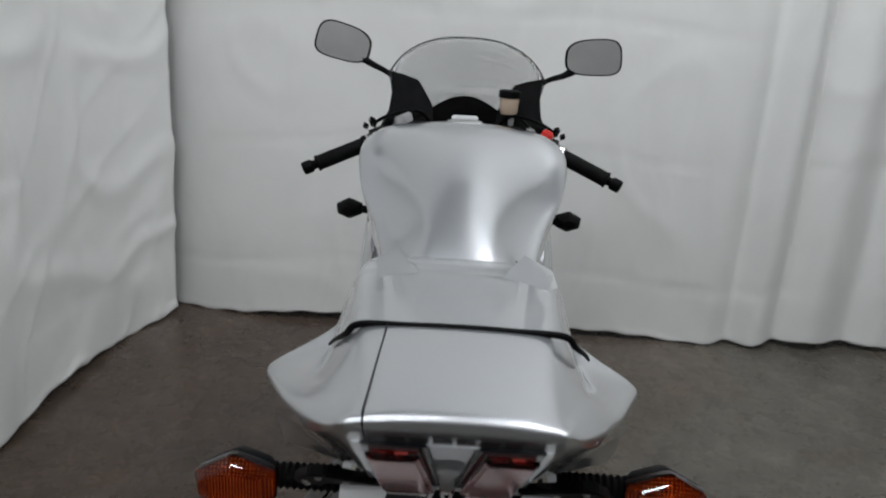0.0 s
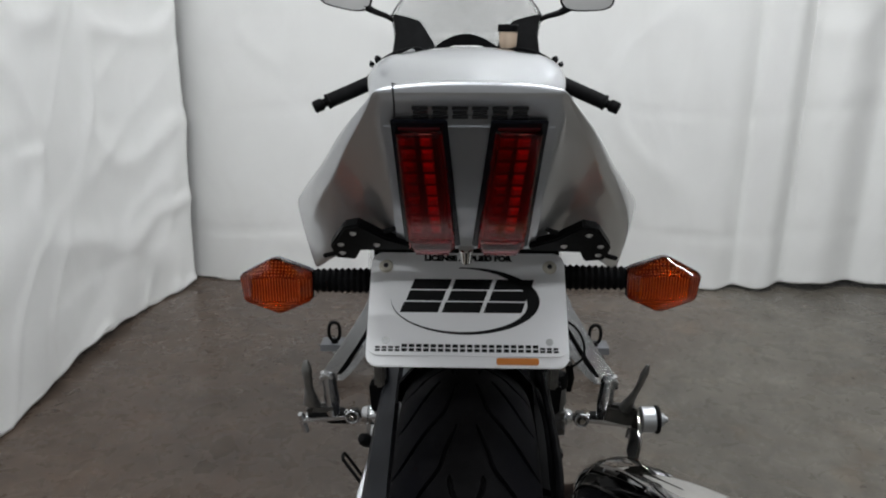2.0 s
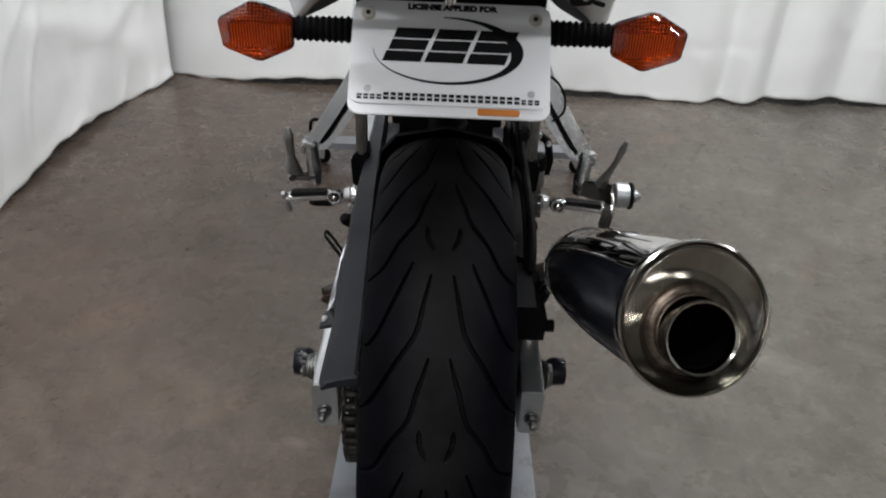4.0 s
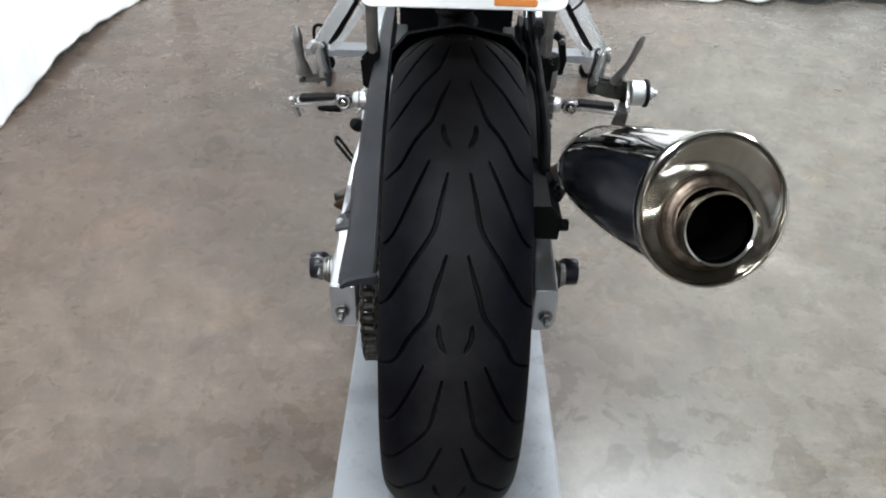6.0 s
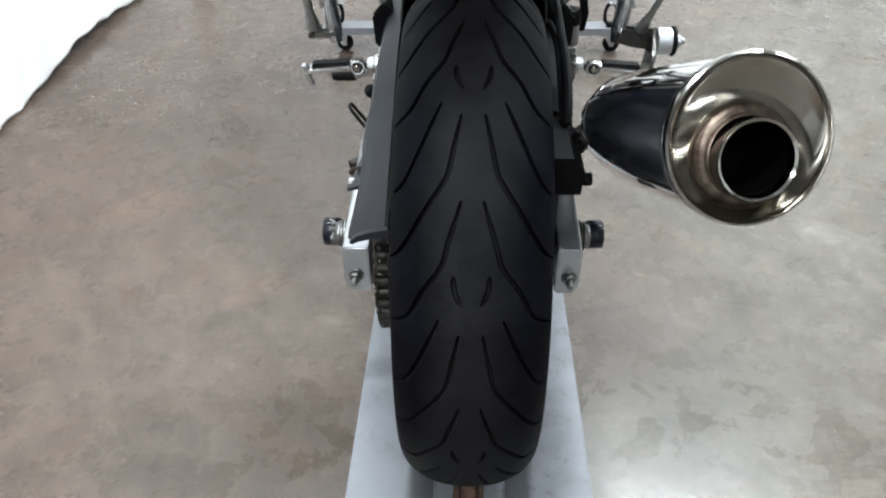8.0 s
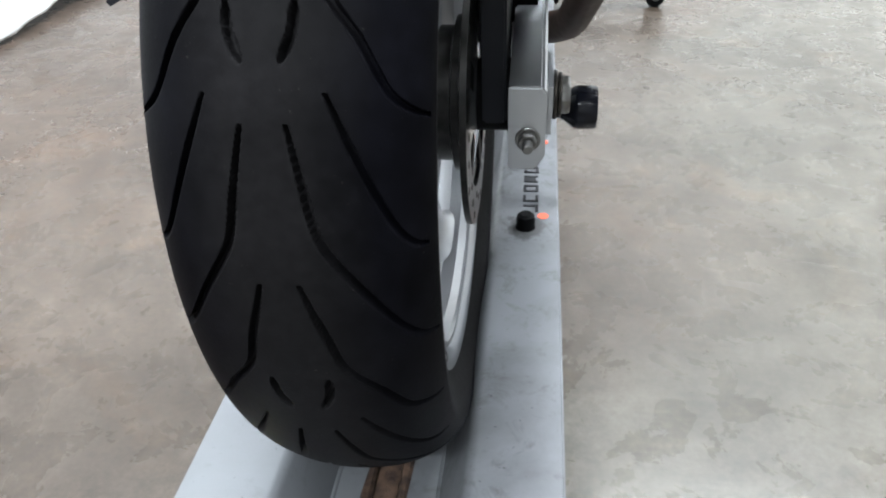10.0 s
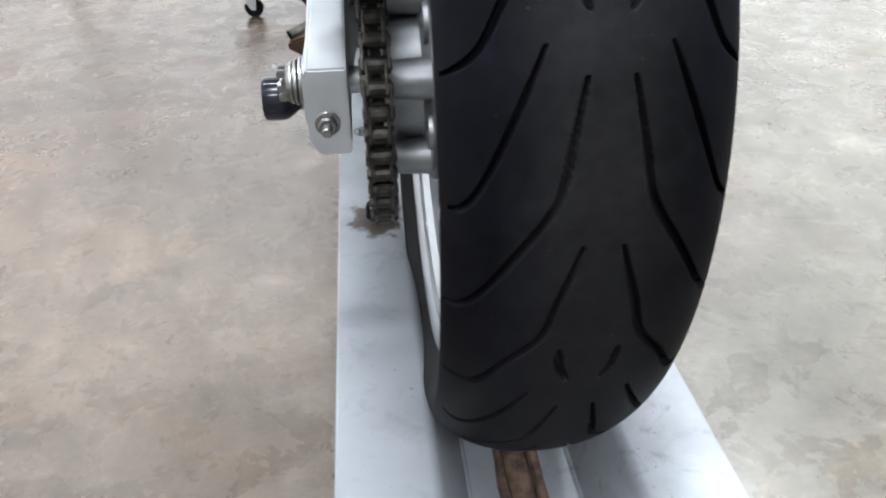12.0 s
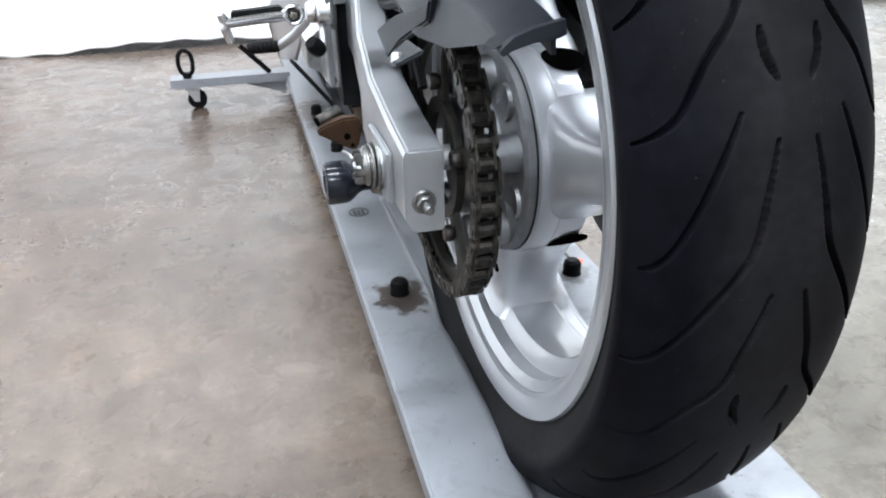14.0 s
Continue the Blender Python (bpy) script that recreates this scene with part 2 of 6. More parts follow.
def rubber():
    """Tyre rubber: a dusty grey running band, scuffs and pale grit; shoulders coloured blue-black for shade and sheen.
    """
    m = textured("tyre_rubber", (0.0015, 0.0015, 0.0023), (0.0028, 0.0028, 0.0042), 30, (0.46, 0.62), bump=0.07, bump_scale=420, spec=0.03)
    n, l, b = nodes_of(m)
    col = b.inputs["Base Color"].links[0].from_socket
    co = n.new("ShaderNodeTexCoord")

    def noise_node(scale, detail, rough=0.6):
        a = n.new("ShaderNodeTexNoise")
        a.inputs["Scale"].default_value, a.inputs["Detail"].default_value, a.inputs["Roughness"].default_value = scale, detail, rough
        l.new(co.outputs["Object"], a.inputs["Vector"])
        return a.outputs["Fac"]

    def ranged(src, f0, f1, t0, t1):
        q = n.new("ShaderNodeMapRange")
        q.inputs["From Min"].default_value, q.inputs["From Max"].default_value = f0, f1
        q.inputs["To Min"].default_value, q.inputs["To Max"].default_value = t0, t1
        l.new(src, q.inputs["Value"])
        return q.outputs[0]

    sx = n.new("ShaderNodeSeparateXYZ")
    l.new(co.outputs["Object"], sx.inputs[0])
    ab = n.new("ShaderNodeMath")
    ab.operation = "ABSOLUTE"
    l.new(sx.outputs[0], ab.inputs[0])
    ad = n.new("ShaderNodeMath")
    ad.operation = "MULTIPLY_ADD"
    ad.inputs[1].default_value = 0.024
    l.new(noise_node(26, 6), ad.inputs[0])
    l.new(ab.outputs[0], ad.inputs[2])
    mx = n.new("ShaderNodeMix")
    mx.data_type = "RGBA"
    l.new(ranged(ad.outputs[0], 0.030, 0.062, 1.0, 0.0), mx.inputs[0])
    l.new(col, mx.inputs[6])
    mx.inputs[7].default_value = (0.0070, 0.0067, 0.0072, 1)
    col = mx.outputs[2]
    # paler sidewall inside the shoulder
    rad = n.new("ShaderNodeVectorMath")
    rad.operation = "DISTANCE"
    fl = n.new("ShaderNodeVectorMath")
    fl.operation = "MULTIPLY"
    l.new(co.outputs["Object"], fl.inputs[0])
    fl.inputs[1].default_value = (0, 1, 1)
    l.new(fl.outputs[0], rad.inputs[0])
    rad.inputs[1].default_value = (0, 0, 0.316)
    sw = n.new("ShaderNodeMix")
    sw.data_type = "RGBA"
    l.new(ranged(rad.outputs["Value"], 0.256, 0.268, 1.0, 0.0), sw.inputs[0])
    l.new(col, sw.inputs[6])
    sw.inputs[7].default_value = (0.0115, 0.0112, 0.0115, 1)
    col = sw.outputs[2]
    # cloudy wear at two sizes
    for scale, lo, hi in ((22, 0.74, 1.28), (140, 0.80, 1.22)):
        sc = n.new("ShaderNodeMix")
        sc.data_type, sc.blend_type = "RGBA", "MULTIPLY"
        sc.inputs[0].default_value = 1.0
        l.new(col, sc.inputs[6])
        l.new(ranged(noise_node(scale, 6), 0.32, 0.68, lo, hi), sc.inputs[7])
        col = sc.outputs[2]
    # a little pale grit
    gr = n.new("ShaderNodeMix")
    gr.data_type = "RGBA"
    l.new(ranged(noise_node(330, 2), 0.72, 0.76, 0.0, 0.35), gr.inputs[0])
    l.new(col, gr.inputs[6])
    gr.inputs[7].default_value = (0.05, 0.047, 0.043, 1)
    l.new(gr.outputs[2], b.inputs["Base Color"])
    return m


M_TYRE = rubber()
M_GRIP = textured("grip_rubber", (0.003, 0.003, 0.0033), (0.006, 0.006, 0.0065), 40, (0.55, 0.7), bump=0.2, bump_scale=500, spec=0.07)
M_CHAIN = textured("oily_chain_steel", (0.008, 0.0075, 0.0065), (0.050, 0.043, 0.036), 120, (0.3, 0.55), 0.75, 0.3)


def smudged(name, base, dark):
    """Silver paint with faint clouding, fine chips, and grime, heavier on the right rail and round posts."""
    m = textured(name, base, tuple(v * 1.1 for v in base), 5, (0.36, 0.52), 0.35, 0.06, 160)
    n, l, b = nodes_of(m)
    col = b.inputs["Base Color"].links[0].from_socket
    co = n.new("ShaderNodeTexCoord")
    xyz = n.new("ShaderNodeSeparateXYZ")
    l.new(co.outputs["Object"], xyz.inputs[0])

    def noise_node(scale, detail, dist=0.3, rough=0.6):
        a = n.new("ShaderNodeTexNoise")
        a.inputs["Scale"].default_value, a.inputs["Detail"].default_value = scale, detail
        a.inputs["Distortion"].default_value, a.inputs["Roughness"].default_value = dist, rough
        l.new(co.outputs["Object"], a.inputs["Vector"])
        return a.outputs["Fac"]

    def ranged(src, f0, f1, t0, t1):
        q = n.new("ShaderNodeMapRange")
        q.inputs["From Min"].default_value, q.inputs["From Max"].default_value = f0, f1
        q.inputs["To Min"].default_value, q.inputs["To Max"].default_value = t0, t1
        l.new(src, q.inputs["Value"])
        return q.outputs[0]

    def calc(op, a, c):
        x = n.new("ShaderNodeMath")
        x.operation = op
        for k, v in enumerate((a, c)):
            if isinstance(v, (int, float)):
                x.inputs[k].default_value = v
            else:
                l.new(v, x.inputs[k])
        return x.outputs[0]

    def stain(fac, colour):
        x = n.new("ShaderNodeMix")
        x.data_type = "RGBA"
        l.new(fac, x.inputs[0])
        l.new(col, x.inputs[6])
        x.inputs[7].default_value = (*colour, 1)
        return x.outputs[2]

    # the right rail is dirtier; its extra darkening also paints in weaker light
    grime_and_dim = ranged(xyz.outputs[0], 0.0, 0.06, 0.35, 1.0)
    col = stain(calc("MULTIPLY", ranged(noise_node(7, 10), 0.46, 0.74, 0.0, 0.78), grime_and_dim), dark)
    col = stain(calc("MULTIPLY", ranged(noise_node(34, 10, 0.5, 0.7), 0.54, 0.70, 0.0, 0.85), grime_and_dim), dark)
    col = stain(ranged(noise_node(190, 3), 0.70, 0.74, 0.0, 0.8), (0.03, 0.028, 0.026))
    # dried brown grime round one post, rust beside the stand
    for px, py, rx, ry, strong, colour in ((-0.107, 0.190, 0.036, 0.052, 0.95, (0.036, 0.026, 0.019)), (-0.122, 0.98, 0.035, 0.13, 0.9, (0.055, 0.036, 0.025)), (0.116, 0.179, 0.03, 0.03, 0.7, (0.05, 0.048, 0.045))):
        dx = calc("DIVIDE", calc("SUBTRACT", xyz.outputs[0], px), rx)
        dy = calc("DIVIDE", calc("SUBTRACT", xyz.outputs[1], py), ry)
        d = calc("SQRT", calc("ADD", calc("MULTIPLY", dx, dx), calc("MULTIPLY", dy, dy)), 0)
        d = calc("ADD", d, calc("MULTIPLY", calc("SUBTRACT", noise_node(45, 8, 0.6, 0.65), 0.5), 2.4))
        col = stain(ranged(d, 0.62, 0.95, strong, 0.0), colour)
    l.new(col, b.inputs["Base Color"])
    return m


M_DOLLY = smudged("silver_dolly_paint", (0.186, 0.193, 0.208), (0.085, 0.085, 0.086))
M_RUST = textured("rust", (0.022, 0.012, 0.008), (0.10, 0.06, 0.04), 90, (0.7, 0.9), 0.1, 0.6)
M_PLATE = textured("white_plate", (0.74, 0.74, 0.75), (0.78, 0.78, 0.79), 12, (0.25, 0.35))
# print and black parts; also painted shade in drilled holes, slots and recesses
M_INK = mat("ink_and_hole_black", (0.004, 0.004, 0.0045), 0.45, spec=0.15)
# unreflecting black: soot in the exhaust bore, elsewhere painted shade of openings
M_SOOT_SHADE = mat("soot_and_hole_shade", (0.0015, 0.0015, 0.0015), 1.0, spec=0.0)
M_INKGREY = mat("grey_decal", (0.018, 0.018, 0.021), 0.4, spec=0.25)
M_YELLOW = mat("yellow_label", (0.75, 0.62, 0.03), 0.4)
M_ORANGE = mat("orange_mark", (0.75, 0.12, 0.06), 0.5)
M_AMBER = clear("amber_lens", (1.0, 0.112, 0.004), 0.02)
M_LAMPCUP = textured("dim_lamp_cup", (0.46, 0.34, 0.25), (0.62, 0.47, 0.36), 60, (0.18, 0.3), 0.85)
M_REDLENS = clear("red_lens", (0.95, 0.045, 0.045), 0.12)
M_PINKLENS = clear("clear_pink_lens", (0.75, 0.24, 0.24), 0.05)
M_SCREEN = clear("clear_screen", (0.97, 0.975, 0.975), 0.0, 1.04)
M_REFLECT = textured("lamp_reflector", (0.6, 0.6, 0.6), (0.75, 0.75, 0.75), 20, (0.3, 0.4), 0.5)
M_LED = mat("red_led_cup", (0.95, 0.2, 0.16), 0.25, 0.3)
M_CELL = mat("red_reflector_cell", (0.35, 0.03, 0.03), 0.25, 0.3)
M_LAMPDARK = mat("dark_red_housing", (0.06, 0.006, 0.008), 0.3)
M_AMBERREF = mat("amber_reflector", (0.5, 0.17, 0.03), 0.3)
M_MIRROR = mat("mirror_glass", (0.9, 0.9, 0.9), 0.02, 1.0)
M_FLUID = mat("brake_fluid_bottle", (0.62, 0.48, 0.36), 0.4)
M_RED = mat("red_switch", (0.7, 0.03, 0.02), 0.35)
M_BRASS = textured("brass_bolt", (0.46, 0.43, 0.36), (0.58, 0.55, 0.47), 60, (0.3, 0.5), 0.6)
M_DISC = textured("brake_disc_steel", (0.024, 0.0235, 0.023), (0.045, 0.044, 0.043), 80, (0.25, 0.4), 1.0)


# ---- mesh tools ----
def thing(name, label, category, group="", kind=""):
    return tagged(new(name), label, category, group, kind)


def link_mesh(name, me, material, parent=None, label="", sharp=35):
    ob = new(name, me)
    if material is not None and not me.materials:
        me.materials.append(material)
    for p in me.polygons:
        p.use_smooth = True
    me.set_sharp_from_angle(angle=radians(sharp))
    if parent is not None:
        ob.parent = parent
    if label:
        ob["label"] = label
    return ob


def part(name, bm, material, parent, label="", sharp=35):
    """Links a bmesh as one mesh object under a thing or a part."""
    me = bpy.data.meshes.new(name)
    bmesh.ops.recalc_face_normals(bm, faces=bm.faces)
    bm.to_mesh(me)
    bm.free()
    return link_mesh(name, me, material, parent, label, sharp)


def join(*bms):
    out = bms[0]
    for other in bms[1:]:
        me = bpy.data.meshes.new("tmp")
        other.to_mesh(me)
        other.free()
        out.from_mesh(me)
        bpy.data.meshes.remove(me)
    return out


def poly(verts, faces):
    bm = bmesh.new()
    vs = [bm.verts.new(v) for v in verts]
    for f in faces:
        try:
            bm.faces.new([vs[i] for i in f])
        except ValueError:
            pass
    return bm


def bevelled(bm, width, seg=2, angle=25):
    if width > 0:
        es = [e for e in bm.edges if len(e.link_faces) == 2 and e.calc_face_angle(0) > radians(angle)]
        bmesh.ops.bevel(bm, geom=es, offset=width, segments=seg, affect="EDGES", clamp_overlap=True)
    return bm


def box(c, s, bevel=0.002, turn=None, seg=2):
    bm = bmesh.new()
    bmesh.ops.create_cube(bm, size=1.0)
    bmesh.ops.scale(bm, vec=s, verts=bm.verts)
    bevelled(bm, min(bevel, min(s) * 0.45), seg)
    m = Matrix.Translation(c)
    if turn is not None:
        m = m @ Euler([radians(a) for a in turn]).to_matrix().to_4x4()
    bm.transform(m)
    return bm


def frame_of(axis):
    a = Vector(axis).normalized()
    u = a.cross(Vector((0, 0, 1)))
    if u.length < 0.05:
        u = a.cross(Vector((0, 1, 0)))
    u.normalize()
    return a, u, a.cross(u).normalized()


def lathe(profile, origin, axis, seg=48, close=False, caps=True):
    """Rings of (radius, distance along the axis)."""
    a, u, v = frame_of(axis)
    o = Vector(origin)
    verts, faces = [], []
    for r, d in profile:
        for k in range(seg):
            t = 2 * math.pi * k / seg
            verts.append(o + a * d + (u * math.cos(t) + v * math.sin(t)) * r)
    n = len(profile)
    for i in range(n if close else n - 1):
        for k in range(seg):
            j, k2 = (i + 1) % n, (k + 1) % seg
            faces.append((i * seg + k, i * seg + k2, j * seg + k2, j * seg + k))
    if caps and not close:
        if profile[0][0] > 1e-6:
            faces.append(tuple(range(seg))[::-1])
        if profile[-1][0] > 1e-6:
            faces.append(tuple(range((n - 1) * seg, n * seg)))
    bm = poly(verts, faces)
    bmesh.ops.remove_doubles(bm, verts=bm.verts, dist=1e-6)
    return bm


def rod(p0, p1, r, r1=None, seg=20, bevel=0.0):
    p0, p1 = Vector(p0), Vector(p1)
    L = (p1 - p0).length
    r1 = r if r1 is None else r1
    e = min(bevel, r * 0.5, L * 0.3)
    prof = [(r - e, 0), (r, e), (r1, L - e), (r1 - e, L)] if e else [(r, 0), (r1, L)]
    return lathe(prof, p0, p1 - p0, seg)


def smooth_path(pts, n=6):
    pts = [Vector(p) for p in pts]
    out = []
    for i in range(len(pts) - 1):
        p0, p1, p2, p3 = pts[max(i - 1, 0)], pts[i], pts[i + 1], pts[min(i + 2, len(pts) - 1)]
        for k in range(n):
            t = k / n
            out.append(0.5 * (2 * p1 + (p2 - p0) * t + (2 * p0 - 5 * p1 + 4 * p2 - p3) * t * t + (3 * p1 - p0 - 3 * p2 + p3) * t ** 3))
    return out + [pts[-1]]


def tube(pts, r, seg=12, n=6, closed=False, flat=1.0):
    """A tube swept along a smooth path; flat squeezes it across the second axis."""
    if closed:
        pp = [Vector(p) for p in pts]
        pp = smooth_path(pp + [pp[0]], n)[:-1]
    else:
        pp = smooth_path(pts, n)
    rs = r if isinstance(r, (list, tuple)) else [r] * len(pp)
    if len(rs) != len(pp):
        rs = list(np.interp(np.linspace(0, 1, len(pp)), np.linspace(0, 1, len(rs)), rs))
    verts, faces = [], []
    up = None
    N = len(pp)
    for i, p in enumerate(pp):
        d = (pp[(i + 1) % N] - pp[i - 1]) if closed else (pp[min(i + 1, N - 1)] - pp[max(i - 1, 0)])
        d.normalize()
        if up is None:
            up = frame_of(d)[1]
        up = (up - d * up.dot(d)).normalized()
        w = d.cross(up)
        for k in range(seg):
            t = 2 * math.pi * k / seg
            verts.append(p + (up * math.cos(t) + w * math.sin(t) * flat) * rs[i])
    for i in range(N if closed else N - 1):
        j = (i + 1) % N
        for k in range(seg):
            k2 = (k + 1) % seg
            faces.append((i * seg + k, i * seg + k2, j * seg + k2, j * seg + k))
    if not closed:
        faces += [tuple(range(seg))[::-1], tuple(range((N - 1) * seg, N * seg))]
    return poly(verts, faces)


def beam(pts, w, d, bevel=0.002):
    """A bar of rectangular section along a path: w across it, d along y."""
    pp = [Vector(p) for p in pts]
    ws = w if isinstance(w, (list, tuple)) else [w] * len(pp)
    rings = []
    for i, p in enumerate(pp):
        t = (pp[min(i + 1, len(pp) - 1)] - pp[max(i - 1, 0)]).normalized()
        side = t.cross(Vector((0, 1, 0))).normalized()
        deep = side.cross(t).normalized()
        rings.append([p + side * a * ws[i] / 2 + deep * b * d / 2 for a, b in ((-1, -1), (1, -1), (1, 1), (-1, 1))])
    bm = loft(rings)
    bmesh.ops.recalc_face_normals(bm, faces=bm.faces)
    return bevelled(bm, bevel, 2, 40)


def prism(outline, depth, bevel=0.001, seg=2):
    """A flat outline of 3D points, thickened by the vector depth."""
    d = Vector(depth)
    a = [Vector(p) for p in outline]
    n = len(a)
    bm = poly(a + [p + d for p in a], [tuple(range(n))[::-1], tuple(range(n, 2 * n))] + [(i, (i + 1) % n, n + (i + 1) % n, n + i) for i in range(n)])
    bmesh.ops.recalc_face_normals(bm, faces=bm.faces)
    return bevelled(bm, bevel, seg)


def loft(rings, caps=True, closed=True):
    n = len(rings[0])
    verts = [p for r in rings for p in r]
    faces = []
    for i in range(len(rings) - 1):
        for k in range(n if closed else n - 1):
            k2 = (k + 1) % n
            faces.append((i * n + k, i * n + k2, (i + 1) * n + k2, (i + 1) * n + k))
    if caps and closed:
        faces += [tuple(range(n))[::-1], tuple(range((len(rings) - 1) * n, len(rings) * n))]
    return poly(verts, faces)


def mirrored(pts):
    """A half outline at x >= 0 from the top centre to the bottom centre, closed with its mirror image."""
    return [Vector(p) for p in pts] + [Vector((-p[0], p[1], p[2])) for p in reversed(pts) if abs(p[0]) > 1e-6]


def spline(vals, xs, x):
    return float(np.interp(x, xs, vals))


def hexnut(c, axis, r, h):
    return bevelled(lathe([(r, 0), (r, h)], c, axis, 6), r * 0.12, 1)


def text_mesh(body, size, extrude=0.0006, bold=0.0):
    cu = bpy.data.curves.new("lettering", "FONT")
    cu.body, cu.size, cu.extrude, cu.align_x, cu.align_y = body, size, extrude, "CENTER", "CENTER"
    cu.offset = bold
    ob = bpy.data.objects.new("lettering", cu)
    scene.collection.objects.link(ob)
    bpy.context.view_layer.update()
    me = bpy.data.meshes.new_from_object(ob)
    bpy.data.objects.remove(ob)
    bpy.data.curves.remove(cu)
    return me


# ---- the setting ----
def slab(name, c, s, m, label="", bevel=0.0):
    return tagged(part(name, box(c, s, bevel), m, None), label, kind="structure")


bmf = bmesh.new()
bmesh.ops.create_cube(bmf, size=1.0)
bmesh.ops.scale(bmf, vec=(9.0, 9.0, 0.1), verts=bmf.verts)
bmesh.ops.translate(bmf, vec=(0, 0, -0.05), verts=bmf.verts)
floor = tagged(part("floor", bmf, M_FLOOR, None), "polished grey-brown concrete workshop floor with dark specks", kind="structure")
# unseen plain walls and ceiling, added to bounce light and fill reflections
slab("wall_north", (0, 4.55, 1.6), (9.2, 0.1, 3.2), M_WALL)
slab("wall_south", (0, -4.45, 1.6), (9.2, 0.1, 3.2), M_WALL)
slab("wall_east", (4.55, 0, 1.6), (0.1, 9.0, 3.2), M_WALL)
slab("wall_west", (-4.55, 0, 1.6), (0.1, 9.0, 3.2), M_WALL)
slab("ceiling", (0, 0, 3.25), (9.2, 9.2, 0.1), M_CEIL)


def curtain(name, path, hem, height, seed, folds, crumple, label):
    """Cloth hung along a plan path, with folds, creases and a rolled hem."""
    pp = smooth_path([(x, y, 0) for x, y in path], 40)
    L = [0.0]
    for a, b in zip(pp, pp[1:]):
        L.append(L[-1] + (b - a).length)
    total = L[-1]
    nx, nz = int(total / 0.016), 110
    xs = np.linspace(0, total, nx)
    px, py = np.interp(xs, L, [p.x for p in pp]), np.interp(xs, L, [p.y for p in pp])
    tx, ty = np.gradient(px), np.gradient(py)
    ln = np.hypot(tx, ty)
    tx, ty = tx / ln, ty / ln
    zs = np.concatenate([np.linspace(0, 0.05, 8), np.linspace(0.065, height, nz - 8)])
    verts, faces = [], []
    for k, z in enumerate(zs):
        for i in range(nx):
            s = xs[i]
            h = z / height
            big = 0.5 * math.sin(s * 2.9 + seed) + 0.3 * math.sin(s * 6.7 + seed * 2.3 + 0.3 * z)
            off = (0.016 + 0.01 * h) * big + crumple * 0.022 * noise.noise(Vector((s * 1.5, z * 0.9, seed * 3.1)))
            # hanging folds that deepen along the cloth
            k = max(0.0, min(1.0, (s - folds) / 0.6))
            wv = s * 27.0 + 2.4 * math.sin(s * 3.3 + seed) + 1.6 * math.sin(s * 7.1) + 0.25 * math.sin(z * 2 + s)
            off += k * (0.55 + 0.45 * h) * 0.125 * (0.6 + 0.4 * math.sin(s * 4.7 + 1)) * (abs(math.sin(wv * 0.5)) ** 1.3 - 0.5)
            # pinched diagonal creases
            d2 = noise.noise(Vector((s * 2.1 + z * 1.5, z * 1.6 - s * 0.8, seed + 7)))
            off += crumple * 0.009 * (1 - min(1.0, abs(d2) * 9))
            d3 = noise.noise(Vector((s * 3.7 - z * 2.0, z * 2.6, seed + 19)))
            off += crumple * 0.005 * (1 - min(1.0, abs(d3) * 10))
            off -= 0.003 * (1 - min(1.0, abs(((z + 0.02 * math.sin(s * 3)) % 0.47) - 0.235) * 60))
            roll = 0.0008 * math.sin(min(1.0, z / 0.032) * math.pi)
            off += roll
            low = hem + 0.006 + 0.012 * math.sin(s * 6.3 + seed) + 0.003 * math.sin(s * 41 + seed) + 0.012 * noise.noise(Vector((s * 3, seed, 0)))
            verts.append((px[i] + ty[i] * off, py[i] - tx[i] * off, low + z))
    for k in range(nz - 1):
        for i in range(nx - 1):
            faces.append((k * nx + i, k * nx + i + 1, (k + 1) * nx + i + 1, (k + 1) * nx + i))
    me = bpy.data.meshes.new(name)
    me.from_pydata(verts, [], faces)
    ob = link_mesh(name, me, M_CLOTH, None, sharp=60)
    so = ob.modifiers.new("thickness", "SOLIDIFY")
    so.thickness = 0.003
    return tagged(ob, label, "curtain", "hanging backdrop curtains")


curtain("curtain", [(-1.5, 2.3), (-1.1, 2.19), (-0.7, 2.12), (0.0, 2.12), (0.8, 2.11), (1.6, 2.13), (2.4, 2.16), (3.2, 2.2)], 0.012, 2.25, 1.3, 2.1, 0.35, "white cloth backdrop curtain with soft vertical folds and stitched hem")
curtain("curtain", [(-1.20, -1.2), (-1.175, 0.2), (-1.165, 1.0), (-1.19, 1.5), (-1.17, 1.85), (-1.125, 2.04), (-1.105, 2.12)], 0.012, 2.25, 4.1, 9.0, 1.0, "white creased cloth curtain hanging at the side, hem near the floor")


